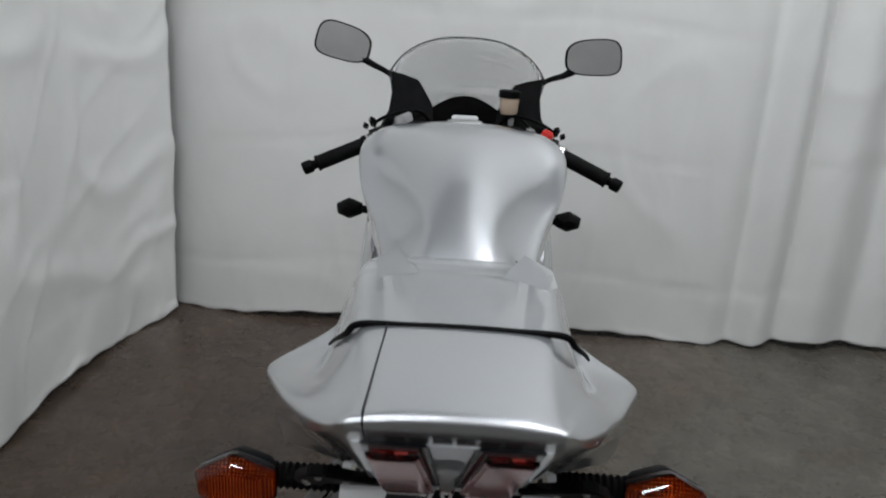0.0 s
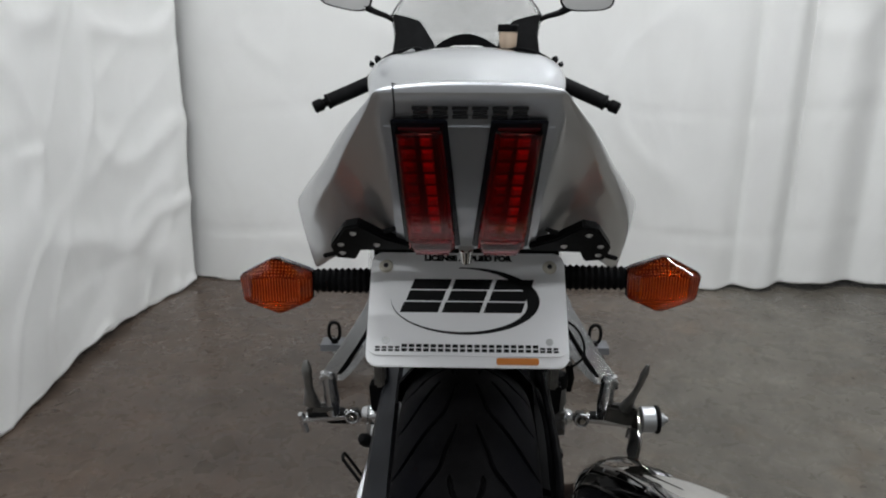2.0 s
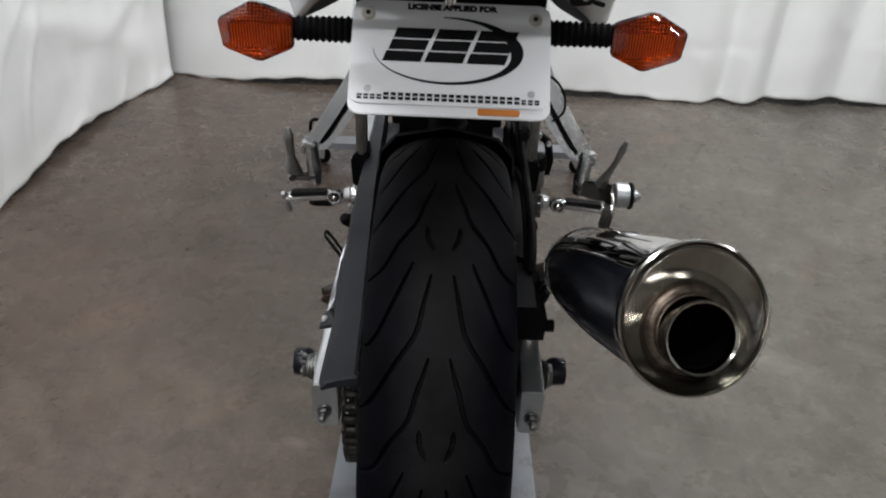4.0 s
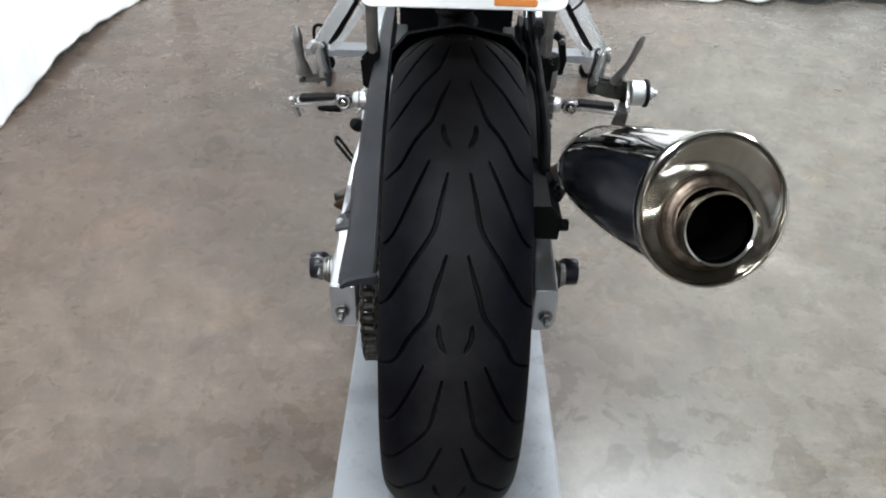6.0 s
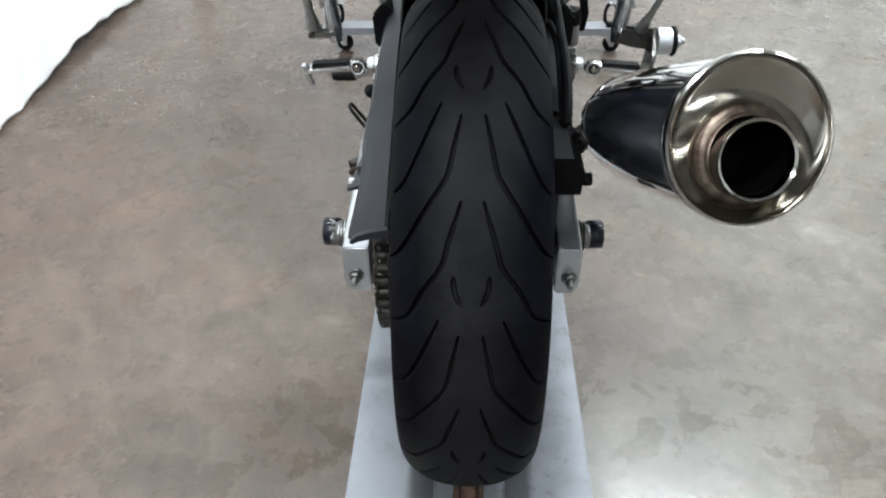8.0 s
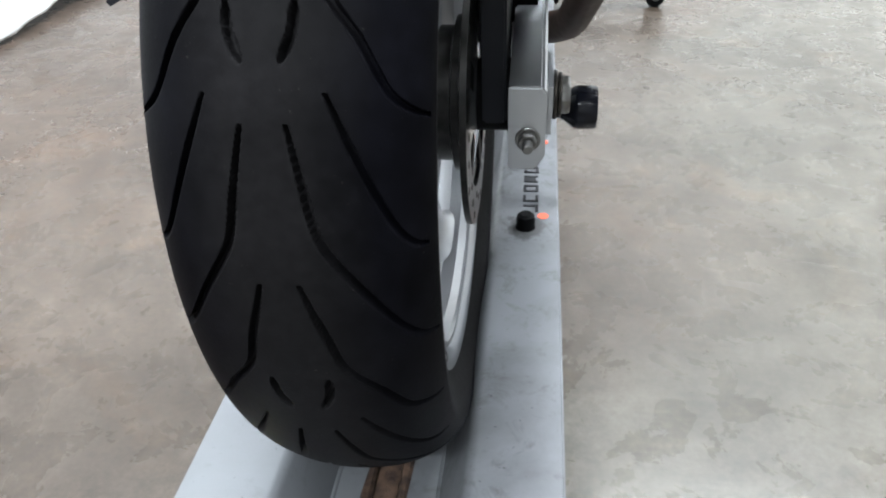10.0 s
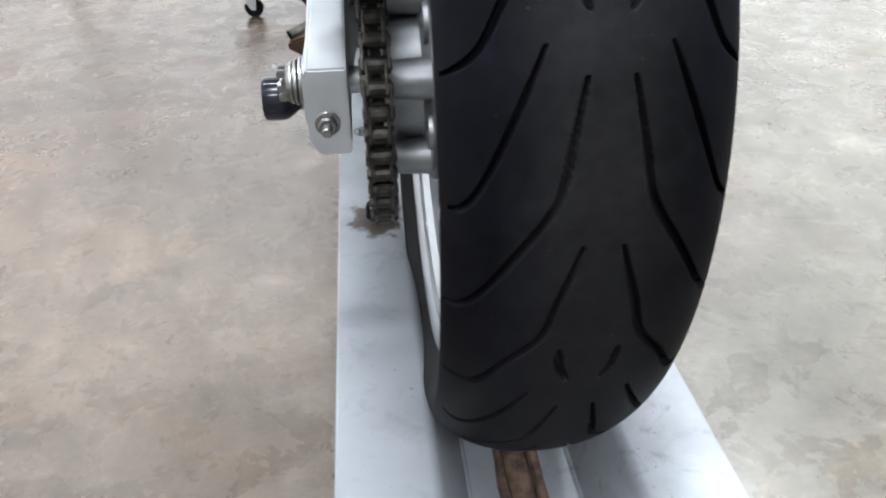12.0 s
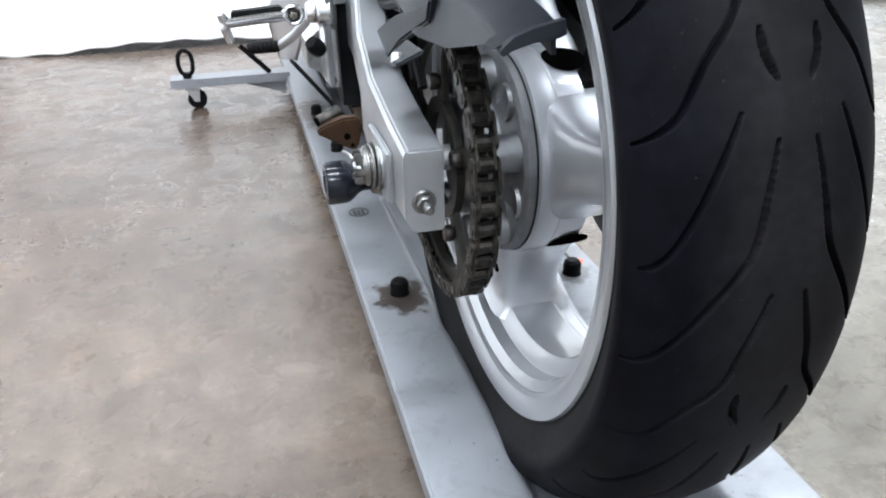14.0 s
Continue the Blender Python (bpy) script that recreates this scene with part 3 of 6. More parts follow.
# ---- the wheel dolly ----
def build_dolly():
    d = thing("motorcycle_dolly", "silver-painted steel wheel dolly with grimy rails, standing on casters", "dolly")
    y0, y1 = -0.56, 1.62
    zt, zb = 0.072, 0.006

    def rail(name, pts):
        ring = lambda y: [Vector((x, y, z)) for x, z in pts]
        bm = loft([ring(y0), ring(y0 + 0.5), ring(0.4), ring(1.0), ring(y1)])
        bmesh.ops.recalc_face_normals(bm, faces=bm.faces)
        return part(name, bevelled(bm, 0.0040, 3, 30), M_DOLLY, d)

    t = 0.005
    rail("rail", [(-0.153, zt - 0.024), (-0.153, zt), (-0.079, zt), (-0.0735, zt - 0.0015), (-0.069, zt - 0.006), (-0.044, zb + t), (-0.014, zb + t), (-0.014, zb), (-0.048, zb), (-0.074, zt - t), (-0.148, zt - t), (-0.148, zt - 0.024)])
    rail("rail", [(0.157, zt - 0.024), (0.152, zt - 0.024), (0.152, zt - t), (0.080, zt - t), (0.054, zb), (0.018, zb), (0.018, zb + t), (0.050, zb + t), (0.075, zt - 0.006), (0.0795, zt - 0.0015), (0.085, zt), (0.157, zt)])
    # rusty slot bottom and weld beads
    bm = box((0.002, 0.5, zb + 0.0005), (0.022, 2.1, 0.004), 0.001)
    part("slot_floor", bm, M_RUST, d, "rusty bare strip along the channel")
    for sx in (-0.013, 0.017):
        pts = [(sx + 0.0025 * noise.noise(Vector((k * 0.7, sx * 90, 2))), y0 + 0.02 + k * 0.03, zb + 0.006) for k in range(60)]
        rr = [0.0052 + 0.0028 * noise.noise(Vector((k * 1.3, sx * 50, 0))) for k in range(60)]
        part("weld_bead", tube(pts, rr, 6, 2), M_RUST, d, "rough rusty weld bead")
    # cross arm, casters, rings
    for sx in (-1, 1):
        part("cross_arm", bevelled(loft([[Vector((0.004 + sx * (0.15 + a * 0.29), 1.36 + q, z)) for q, z in ((-0.03, 0.061), (0.03, 0.061), (0.03, 0.082), (-0.03, 0.082))] for a in (0, 0.5, 1)]), 0.004), M_DOLLY, d)
        part("gusset", prism([(0.004 + sx * 0.16, 1.345, 0.060), (0.004 + sx * 0.27, 1.345, 0.060), (0.004 + sx * 0.16, 1.345, 0.026)], (0, 0.03, 0), 0.001), M_DOLLY, d)
        rx = 0.004 + sx * 0.398
        ring_pts = [(rx + 0.017 * math.cos(a), 1.35, 0.119 + 0.024 * math.sin(a) + (0.006 if math.sin(a) > 0.2 else (-0.006 if math.sin(a) < -0.2 else 0))) for a in np.linspace(0, 2 * math.pi, 13)[:-1]]
        r = part("lashing_ring", tube(ring_pts, 0.0052, 10, 4, True), M_BLACK, d, "black oval steel lashing ring")
        part("ring_foot", rod((rx, 1.35, 0.081), (rx, 1.35, 0.095), 0.011, 0.009, 16, 0.001), M_BLACK, r)
        c = part("caster", bevelled(loft([[Vector((rx + 0.006 + a, 1.37 + b, z)) for a, b in ((-0.02, -0.020), (0.02, -0.020), (0.02, 0.018), (-0.02, 0.018))] for z in (0.055, 0.0612)]), 0.001), M_CAST, d)
        for q in (-0.018, 0.018):
            part("fork", prism([(rx - 0.013, 1.37 + q, 0.057), (rx + 0.024, 1.37 + q, 0.057), (rx + 0.020, 1.37 + q, 0.020), (rx + 0.008, 1.37 + q, 0.020)], (0, 0.002, 0), 0.0005), M_CAST, c)
        part("wheel", lathe([(0.009, -0.011), (0.020, -0.012), (0.0235, -0.007), (0.0235, 0.007), (0.020, 0.012), (0.009, 0.011)], (rx + 0.014, 1.37, 0.0235), (0, 1, 0), 28), M_BLACK, c, "black rubber caster wheel")
        for ry in (-0.48, 1.5):
            part("foot", box((0.004 + sx * 0.12, ry, 0.034), (0.05, 0.05, 0.068), 0.003), M_DOLLY, d)
    part("strap_rod", tube([(-0.193, 1.345, 0.083), (-0.226, 1.345, 0.118), (-0.259, 1.345, 0.153)], 0.0065, 10, 2), M_BLACK, d, "slanting black steel rod")
    # black locating posts on the rails
    for px, py in ((-0.107, 0.193), (0.116, 0.179), (-0.108, 0.735), (0.112, 0.735), (-0.118, 0.98)):
        part("post", lathe([(0.0, 0.021), (0.007, 0.0205), (0.0105, 0.0175), (0.0118, 0.012), (0.0112, 0.006), (0.0125, 0.0)], (px, py, zt - 0.001), (0, 0, 1), 18), M_BLACK, d, "black rubber locating post")
    # warning label, lying across the rail
    lx, ly, lw = -0.1175, -0.245, 0.064
    lab = part("warning_label", box((lx, ly - 0.026, zt + 0.0006), (lw, 0.052, 0.0012), 0.0004), M_PLATE, d, "yellow and white caution label")
    part("header", box((lx, ly - 0.0085, zt + 0.0016), (lw - 0.003, 0.0145, 0.0008), 0.0002), M_YELLOW, lab)
    for q in ((lx, ly - 0.0005), (lx, ly - 0.0165), (lx, ly - 0.0515)):
        part("rule", box((q[0], q[1], zt + 0.0017), (lw, 0.001, 0.001), 0), M_INK, lab)
    for q in (-lw / 2, lw / 2):
        part("rule", box((lx + q, ly - 0.026, zt + 0.0017), (0.001, 0.052, 0.001), 0), M_INK, lab)
    w = link_mesh("lettering", text_mesh("CAUTION", 0.0094, 0.0003), M_INK, lab, "black word CAUTION")
    w.matrix_basis = pose(lx + 0.0095, ly - 0.0085, zt + 0.0024)
    part("warning_triangle", prism([(lx - 0.024, ly - 0.0135, zt + 0.002), (lx - 0.0125, ly - 0.0135, zt + 0.002), (lx - 0.01825, ly - 0.0035, zt + 0.002)], (0, 0, 0.0005), 0), M_INK, lab)
    for k, wa in enumerate((0.046, 0.05, 0.052, 0.047, 0.03)):
        x = lx - wa / 2
        rnd = random.Random(k)
        while x < lx + wa / 2:
            q = rnd.uniform(0.003, 0.008)
            part("text_bar", box((x + q / 2, ly - 0.021 - 0.0065 * k, zt + 0.0016), (q, 0.0022, 0.0006), 0), M_INKGREY, lab)
            x += q + 0.0015
    # round maker's mark and a lettered mark worn on the right rail, as plain bars
    mk = part("mark", lathe([(0.0135, 0), (0.0155, 0), (0.0155, 0.0005), (0.0135, 0.0005)], (-0.116, 0.445, zt + 0.0003), (0, 0, 1), 28, True), M_INKGREY, d)
    for k in range(3):
        for j in range(3):
            part("mark_bar", box((-0.122 + 0.006 * j, 0.438 + 0.006 * k, zt + 0.0006), (0.004, 0.0035, 0.0006), 0), M_INKGREY, mk)
    m2 = part("mark", box((0.121, 0.30, zt + 0.0004), (0.012, 0.018, 0.0006), 0), M_INKGREY, d)
    for k in range(7):
        for a, b, sa, sb in ((-0.008, 0, 0.004, 0.016), (0.008, 0, 0.004, 0.016), (0, 0.007, 0.018, 0.004), (0, -0.007, 0.018, 0.004)):
            if (k * 3 + (a > 0) + 2 * (b > 0)) % 5:
                part("mark_bar", box((0.121 + a, 0.222 + 0.026 * k + b, zt + 0.0006), (sa, sb, 0.0006), 0), M_INKGREY, m2)
    for py in (0.205, 0.415):
        part("mark_dot", rod((0.137, py, zt), (0.137, py, zt + 0.0007), 0.007, None, 20), M_ORANGE, m2)
    return d


build_dolly()

# ---- the motorcycle ----
bike = thing("motorcycle", "silver sport motorcycle with twin red tail lamps, parked in a dolly", "motorcycle")
AXLE = Vector((0, 0, 0.316))


def tyre_mesh():
    """The rear tyre: a ring whose crown carries the sipes, worked out by distance to each groove's line."""
    R, B, A = 0.3075, 0.046, 0.0768
    phi = np.linspace(-1.36, 1.36, 261)
    xt = A * np.sin(phi)
    rt = R - B * (1 - np.cos(phi))
    side_x = np.array([0.0745, 0.0715, 0.0665, 0.0640, 0.0605, 0.0585, 0.0570])
    side_r = np.array([0.2640, 0.2570, 0.2490, 0.2420, 0.2365, 0.2325, 0.2250])
    x = np.concatenate([-side_x[::-1], xt, side_x])
    r = np.concatenate([side_r[::-1], rt, side_r])
    arc = np.concatenate([[0], np.cumsum(np.hypot(np.diff(x), np.diff(r)))])
    arc -= arc[len(arc) // 2]
    n, m = 2200, len(x)
    th = np.linspace(-math.pi, math.pi, n + 1)[:-1]
    P = radians(37.5)
    lines = (
        ([(41.7, .0101), (38.5, .0150), (35.2, .0205), (31, .0268), (26.8, .043), (22.2, .0557), (20.6, .066), (20.1, .0725)], 0.0040),
        ([(19.2, .0109), (14.5, .0160), (9.5, .0212), (7, .0275), (3.0, .0415), (-2.8, .060), (-4.6, .068), (-5.2, .0735)], 0.0040),
        ([(21.9, .0288), (16.0, .042), (9.5, .0575), (7.2, .066), (6.8, .071)], 0.0035),
        ([(29.4, .0160), (26.8, .0145), (24.6, .0093)], 0.0044),
    )
    TH, AR = np.meshgrid(th, arc, indexing="ij")
    X = np.broadcast_to(x, TH.shape)
    rad = 0.300
    folded = (TH - radians(10)) % P + radians(10)
    best = np.full(TH.shape, -1.0)
    half = np.abs(AR)
    mid = m // 2
    ax, aa = x[mid:mid + 131], arc[mid:mid + 131]
    for pts, width in lines:
        q = [(radians(p.x) * rad, float(np.interp(p.y / 1000, ax, aa))) for p in smooth_path([(t, v * 1000, 0) for t, v in pts], 3)]
        total = len(q) - 1
        for shift in (-2, -1, 0, 1, 2):
            u = (folded + shift * P) * rad
            for i, ((u0, a0), (u1, a1)) in enumerate(zip(q, q[1:])):
                du, da = u1 - u0, a1 - a0
                k = np.clip(((u - u0) * du + (half - a0) * da) / (du * du + da * da), 0, 1)
                dist = np.hypot(u - u0 - k * du, half - a0 - k * da)
                f = (i + k) / total
                w = width * (0.45 + 0.55 * np.clip(np.minimum(f * 5, (1 - f) * 4), 0, 1))
                best = np.maximum(best, (w / 2 - dist))
    k = np.clip((best + 0.0004) / 0.0013, 0, 1)
    depth = 0.0066 * k * k * (3 - 2 * k)
    rr = r[None, :] - depth
    # a faint worn band in the middle
    rr = rr - 0.0004 * np.exp(-(X / 0.03) ** 2)
    V = np.stack([X, -rr * np.cos(TH), rr * np.sin(TH)], -1).reshape(-1, 3) + np.array(AXLE)
    I = np.arange(n)[:, None] * m + np.arange(m - 1)[None, :]
    J = ((np.arange(n)[:, None] + 1) % n) * m + np.arange(m - 1)[None, :]
    F = np.stack([I, J, J + 1, I + 1], -1).reshape(-1, 4)
    me = bpy.data.meshes.new("tyre")
    me.vertices.add(len(V))
    me.vertices.foreach_set("co", V.astype(np.float32).ravel())
    me.loops.add(F.size)
    me.loops.foreach_set("vertex_index", F.astype(np.int32).ravel())
    me.polygons.add(len(F))
    me.polygons.foreach_set("loop_start", np.arange(0, F.size, 4, dtype=np.int32))
    me.update(calc_edges=True)
    me.validate()
    return me


def build_rear_wheel():
    X = (1, 0, 0)
    hub = part("rear_wheel", lathe([(0.03, -0.050), (0.062, -0.049), (0.086, -0.048), (0.0885, -0.046), (0.0892, -0.030), (0.0884, -0.0285), (0.0876, -0.0285), (0.0876, -0.0268), (0.0882, -0.026), (0.0868, -0.002), (0.080, 0.002), (0.058, 0.012), (0.046, 0.03), (0.05, 0.06), (0.062, 0.072), (0.03, 0.075)], AXLE, X, 64), M_WHEEL, bike, "silver cast hub of the three-spoke rear wheel")
    link_mesh("tyre", tyre_mesh(), M_TYRE, hub, "black sport tyre with curved sipes", 50)
    outer = [(r * 0.978, x * 0.745) for r, x in [(0.214, -0.076), (0.236, -0.077), (0.2375, -0.080), (0.236, -0.0835), (0.230, -0.083), (0.222, -0.080), (0.2125, -0.070), (0.206, -0.062), (0.204, -0.045), (0.196, -0.040), (0.190, -0.030), (0.188, 0.0), (0.190, 0.030), (0.196, 0.040), (0.204, 0.045), (0.206, 0.062), (0.2125, 0.070), (0.222, 0.080), (0.230, 0.083), (0.236, 0.0835), (0.2375, 0.080), (0.236, 0.077), (0.214, 0.076), (0.208, 0.0)]]
    part("rim", lathe(outer, AXLE, X, 120, True), M_WHEEL, hub, "silver cast rim", 30)
    part("hub_seam", lathe([(0.0872, -0.0494), (0.0872, -0.0483), (0.0855, -0.0483), (0.0855, -0.0494)], AXLE, X, 64, True), M_INK, hub, "dark joint line round the hub")
    for k in range(3):
        a = radians(-108 + 120 * k)
        rings = []
        for r, w, h, off in ((0.06, 0.052, 0.036, -0.006), (0.080, 0.048, 0.0355, -0.006), (0.100, 0.037, 0.035, -0.005), (0.120, 0.029, 0.033, -0.004), (0.15, 0.0245, 0.031, -0.002), (0.174, 0.0245, 0.032, 0.0), (0.184, 0.029, 0.036, 0.0), (0.191, 0.040, 0.042, 0.0)):
            er = Vector((0, -math.cos(a), math.sin(a)))
            et = Vector((0, math.sin(a), math.cos(a)))
            ring = []
            for j in range(24):
                t = 2 * math.pi * j / 24
                c, s = math.cos(t), math.sin(t)
                px, pt = math.copysign(abs(c) ** 0.50, c) * h, math.copysign(abs(s) ** 0.50, s) * w
                ring.append(AXLE + er * r + et * pt + Vector((px + off, 0, 0)))
            rings.append(ring)
        part("spoke", loft(rings), M_WHEEL, hub, "", 40)
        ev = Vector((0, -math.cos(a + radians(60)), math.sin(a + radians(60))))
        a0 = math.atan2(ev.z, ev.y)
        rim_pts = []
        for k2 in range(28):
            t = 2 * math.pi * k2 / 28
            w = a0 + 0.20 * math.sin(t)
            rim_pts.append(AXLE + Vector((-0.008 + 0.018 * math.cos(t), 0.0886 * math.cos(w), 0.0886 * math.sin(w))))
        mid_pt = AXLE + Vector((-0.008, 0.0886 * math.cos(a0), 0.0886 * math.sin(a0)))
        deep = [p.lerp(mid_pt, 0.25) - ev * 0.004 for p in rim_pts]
        # black patch on the hub surface, painting the shade inside an opening
        part("hub_opening_shade", poly(rim_pts + deep + [mid_pt + ev * 0.0002], [(k2, (k2 + 1) % 28, 56) for k2 in range(28)]), M_SOOT_SHADE, hub, "black patch standing in for a shaded opening in the hub")
    ea = Vector((0, -math.cos(radians(-108)), math.sin(radians(-108))))
    # black disc painted as the shade in a hole
    part("drain_hole", rod(AXLE + ea * 0.150 + Vector((-0.0345, 0, 0)), AXLE + ea * 0.150 + Vector((-0.030, 0, 0)), 0.0045, None, 16), M_SOOT_SHADE, hub, "black disc standing in for a small shaded hole in the spoke")
    for k, z in enumerate((0.012, 0.0, -0.012)):
        part("cast_mark", box(AXLE + Vector((-0.012, -0.0875, z + 0.01)), (0.012, 0.0015, 0.006), 0.0005), M_WHEEL, hub)
    # sprocket carrier and sprocket
    car = part("sprocket_carrier", lathe([(0.03, -0.092), (0.05, -0.088), (0.052, -0.064), (0.066, -0.059), (0.083, -0.059), (0.0862, -0.056), (0.0862, -0.0492), (0.03, -0.047)], AXLE, X, 56), M_CARRIER, hub, "grey cast sprocket carrier")
    for k in range(5):
        a = 2 * math.pi * k / 5 + 0.3
        e = Vector((0, math.cos(a), math.sin(a)))
        part("lug", rod(AXLE + e * 0.066 + Vector((-0.056, 0, 0)), AXLE + e * 0.066 + Vector((-0.094, 0, 0)), 0.016, 0.014, 20, 0.002), M_CARRIER, car)
        e2 = Vector((0, math.cos(a + 0.63), math.sin(a + 0.63)))
        part("pocket", lathe([(0.0, 0.0), (0.010, 0.0), (0.0135, -0.003), (0.0150, -0.003), (0.0155, 0.0), (0.0155, 0.003)], AXLE + e2 * 0.067 + Vector((-0.0595, 0, 0)), X, 24, False, False), M_CARRIER, car)
        part("nut", hexnut(AXLE + e * 0.066 + Vector((-0.104, 0, 0)), (-1, 0, 0), 0.0075, 0.008), M_CHAIN, car)
    teeth, pr = 45, 0.1137
    pts = []
    for k in range(teeth * 4):
        a = 2 * math.pi * k / (teeth * 4)
        rr = pr + (-0.0045, -0.001, 0.0045, -0.001)[k % 4]
        pts.append((rr * math.cos(a), rr * math.sin(a)))
    spb = bmesh.new()
    nn = len(pts)
    inner = [(0.096 * math.cos(2 * math.pi * k / nn), 0.096 * math.sin(2 * math.pi * k / nn)) for k in range(nn)]
    vv = []
    for dx in (-0.1035, -0.0965):
        vv.append([[spb.verts.new(AXLE + Vector((dx, p[0], p[1]))) for p in pts], [spb.verts.new(AXLE + Vector((dx, p[0], p[1]))) for p in inner]])
    for k in range(nn):
        k2 = (k + 1) % nn
        for o in vv:
            spb.faces.new((o[0][k], o[0][k2], o[1][k2], o[1][k]))
        spb.faces.new((vv[0][0][k], vv[0][0][k2], vv[1][0][k2], vv[1][0][k]))
        spb.faces.new((vv[0][1][k], vv[0][1][k2], vv[1][1][k2], vv[1][1][k]))
    sp = part("sprocket", spb, M_GREASE, hub, "dark greasy rear sprocket")
    for k in range(5):
        a = 2 * math.pi * k / 5 + 0.3
        e, t = Vector((0, math.cos(a), math.sin(a))), Vector((0, -math.sin(a), math.cos(a)))
        part("web", prism([AXLE + e * q + t * w + Vector((-0.103, 0, 0)) for q, w in ((0.046, -0.010), (0.066, -0.0075), (0.086, -0.0075), (0.098, -0.015), (0.098, 0.015), (0.086, 0.0075), (0.066, 0.0075), (0.046, 0.010))], (0.006, 0, 0), 0.001), M_GREASE, sp)
    part("sprocket_ring", lathe([(0.040, -0.104), (0.052, -0.104), (0.052, -0.097), (0.040, -0.097)], AXLE, X, 48, True), M_GREASE, sp)
    # brake disc
    db = lathe([(0.078, 0.0745), (0.11, 0.0745), (0.11, 0.0695), (0.078, 0.0695)], AXLE, X, 90, True)
    disc = part("brake_disc", db, M_DISC, hub, "drilled steel rear brake disc")
    for k in range(5):
        a = 2 * math.pi * k / 5
        e, t = Vector((0, math.cos(a), math.sin(a))), Vector((0, -math.sin(a), math.cos(a)))
        part("disc_web", prism([AXLE + e * 0.04 - t * 0.01 + Vector((0.0700, 0, 0)), AXLE + e * 0.08 - t * 0.008 + Vector((0.0700, 0, 0)), AXLE + e * 0.08 + t * 0.008 + Vector((0.0700, 0, 0)), AXLE + e * 0.04 + t * 0.01 + Vector((0.0700, 0, 0))], (0.004, 0, 0), 0.001), M_BLACK, disc)
    for k in range(30):
        a = 2 * math.pi * k / 30
        rr = (0.086, 0.094, 0.102)[k % 3]
        part("disc_hole", rod(AXLE + Vector((0.0692, rr * math.cos(a), rr * math.sin(a))), AXLE + Vector((0.0749, rr * math.cos(a), rr * math.sin(a))), 0.0032, None, 10), M_INK, disc)
    part("carrier_boss", rod(AXLE + Vector((0.062, 0, 0)), AXLE + Vector((0.104, 0, 0)), 0.030, None, 32, 0.002), M_BLACK, hub)
    # added hub steps, near black so the wheel's right interior reads as unlit
    part("shaded_hub_steps", lathe([(0.03, 0.040), (0.052, 0.041), (0.056, 0.044), (0.056, 0.056), (0.064, 0.058), (0.064, 0.064), (0.078, 0.066), (0.080, 0.0695), (0.074, 0.0715), (0.03, 0.0715)], AXLE, X, 48), M_DISC, hub, "stepped hub side, coloured dark for the shade inside the wheel")
    part("spindle", rod(AXLE + Vector((-0.165, 0, 0)), AXLE + Vector((0.145, 0, 0)), 0.011, None, 20), M_CAST, hub)


build_rear_wheel()


def build_chain():
    """Links round the sprocket and along both runs to the gearbox."""
    chain = part("drive_chain", rod((-0.1, 0.52, 0.36), (-0.109, 0.52, 0.36), 0.03, None, 24), M_CHAIN, bike, "oily black drive chain")
    pitch, pr = 0.01588, 0.1137
    path = []
    front = Vector((-0.1, 0.52, 0.37))
    top0, bot0 = AXLE + Vector((-0.1, 0.0, pr)), AXLE + Vector((-0.1, 0.0, -pr))
    ft, fb = front + Vector((0, 0, 0.036)), front + Vector((0, 0, -0.036))
    L = (ft - top0).length
    for k in range(int(L / pitch), 0, -1):
        path.append(top0 + (ft - top0) * (k * pitch / L))
    steps = int(math.pi * pr / pitch)
    for k in range(steps + 1):
        a = math.pi / 2 + math.pi * k / steps
        path.append(AXLE + Vector((-0.1, pr * math.cos(a), pr * math.sin(a))))
    L = (fb - bot0).length
    for k in range(1, int(L / pitch)):
        path.append(bot0 + (fb - bot0) * (k * pitch / L))

    def link_bm(w, thick):
        bm = bmesh.new()
        for sx in (-1, 1):
            out = []
            for j in range(20):
                t = 2 * math.pi * j / 20
                c, s = math.cos(t), math.sin(t)
                waist = 0.0080 if abs(c) > 0.45 else 0.0068
                out.append((sx * w, math.copysign(0.0079, c) * min(1, abs(c) * 3) + 0.0066 * c, waist * s))
            bm = join(bm, prism(out, (sx * thick, 0, 0), 0.0004, 1))
        for e in (-0.0079, 0.0079):
            bm = join(bm, rod((-w - thick - 0.001, e, 0), (w + thick + 0.001, e, 0), 0.0042 if w > 0.006 else 0.0062, None, 12))
        return bm

    kinds = []
    for w in (0.0055, 0.0080):
        me = bpy.data.meshes.new("link")
        b = link_bm(w, 0.0022)
        bmesh.ops.recalc_face_normals(b, faces=b.faces)
        b.to_mesh(me)
        b.free()
        me.materials.append(M_CHAIN)
        kinds.append(me)
    for k, (a, b) in enumerate(zip(path, path[1:])):
        ob = new("link", kinds[k % 2])
        ob.parent = chain
        d = (b - a).normalized()
        up = Vector((1, 0, 0)).cross(d)
        ob.matrix_basis = Matrix.Translation((a + b) / 2) @ Matrix((Vector((1, 0, 0)), d, up)).transposed().to_4x4()


build_chain()


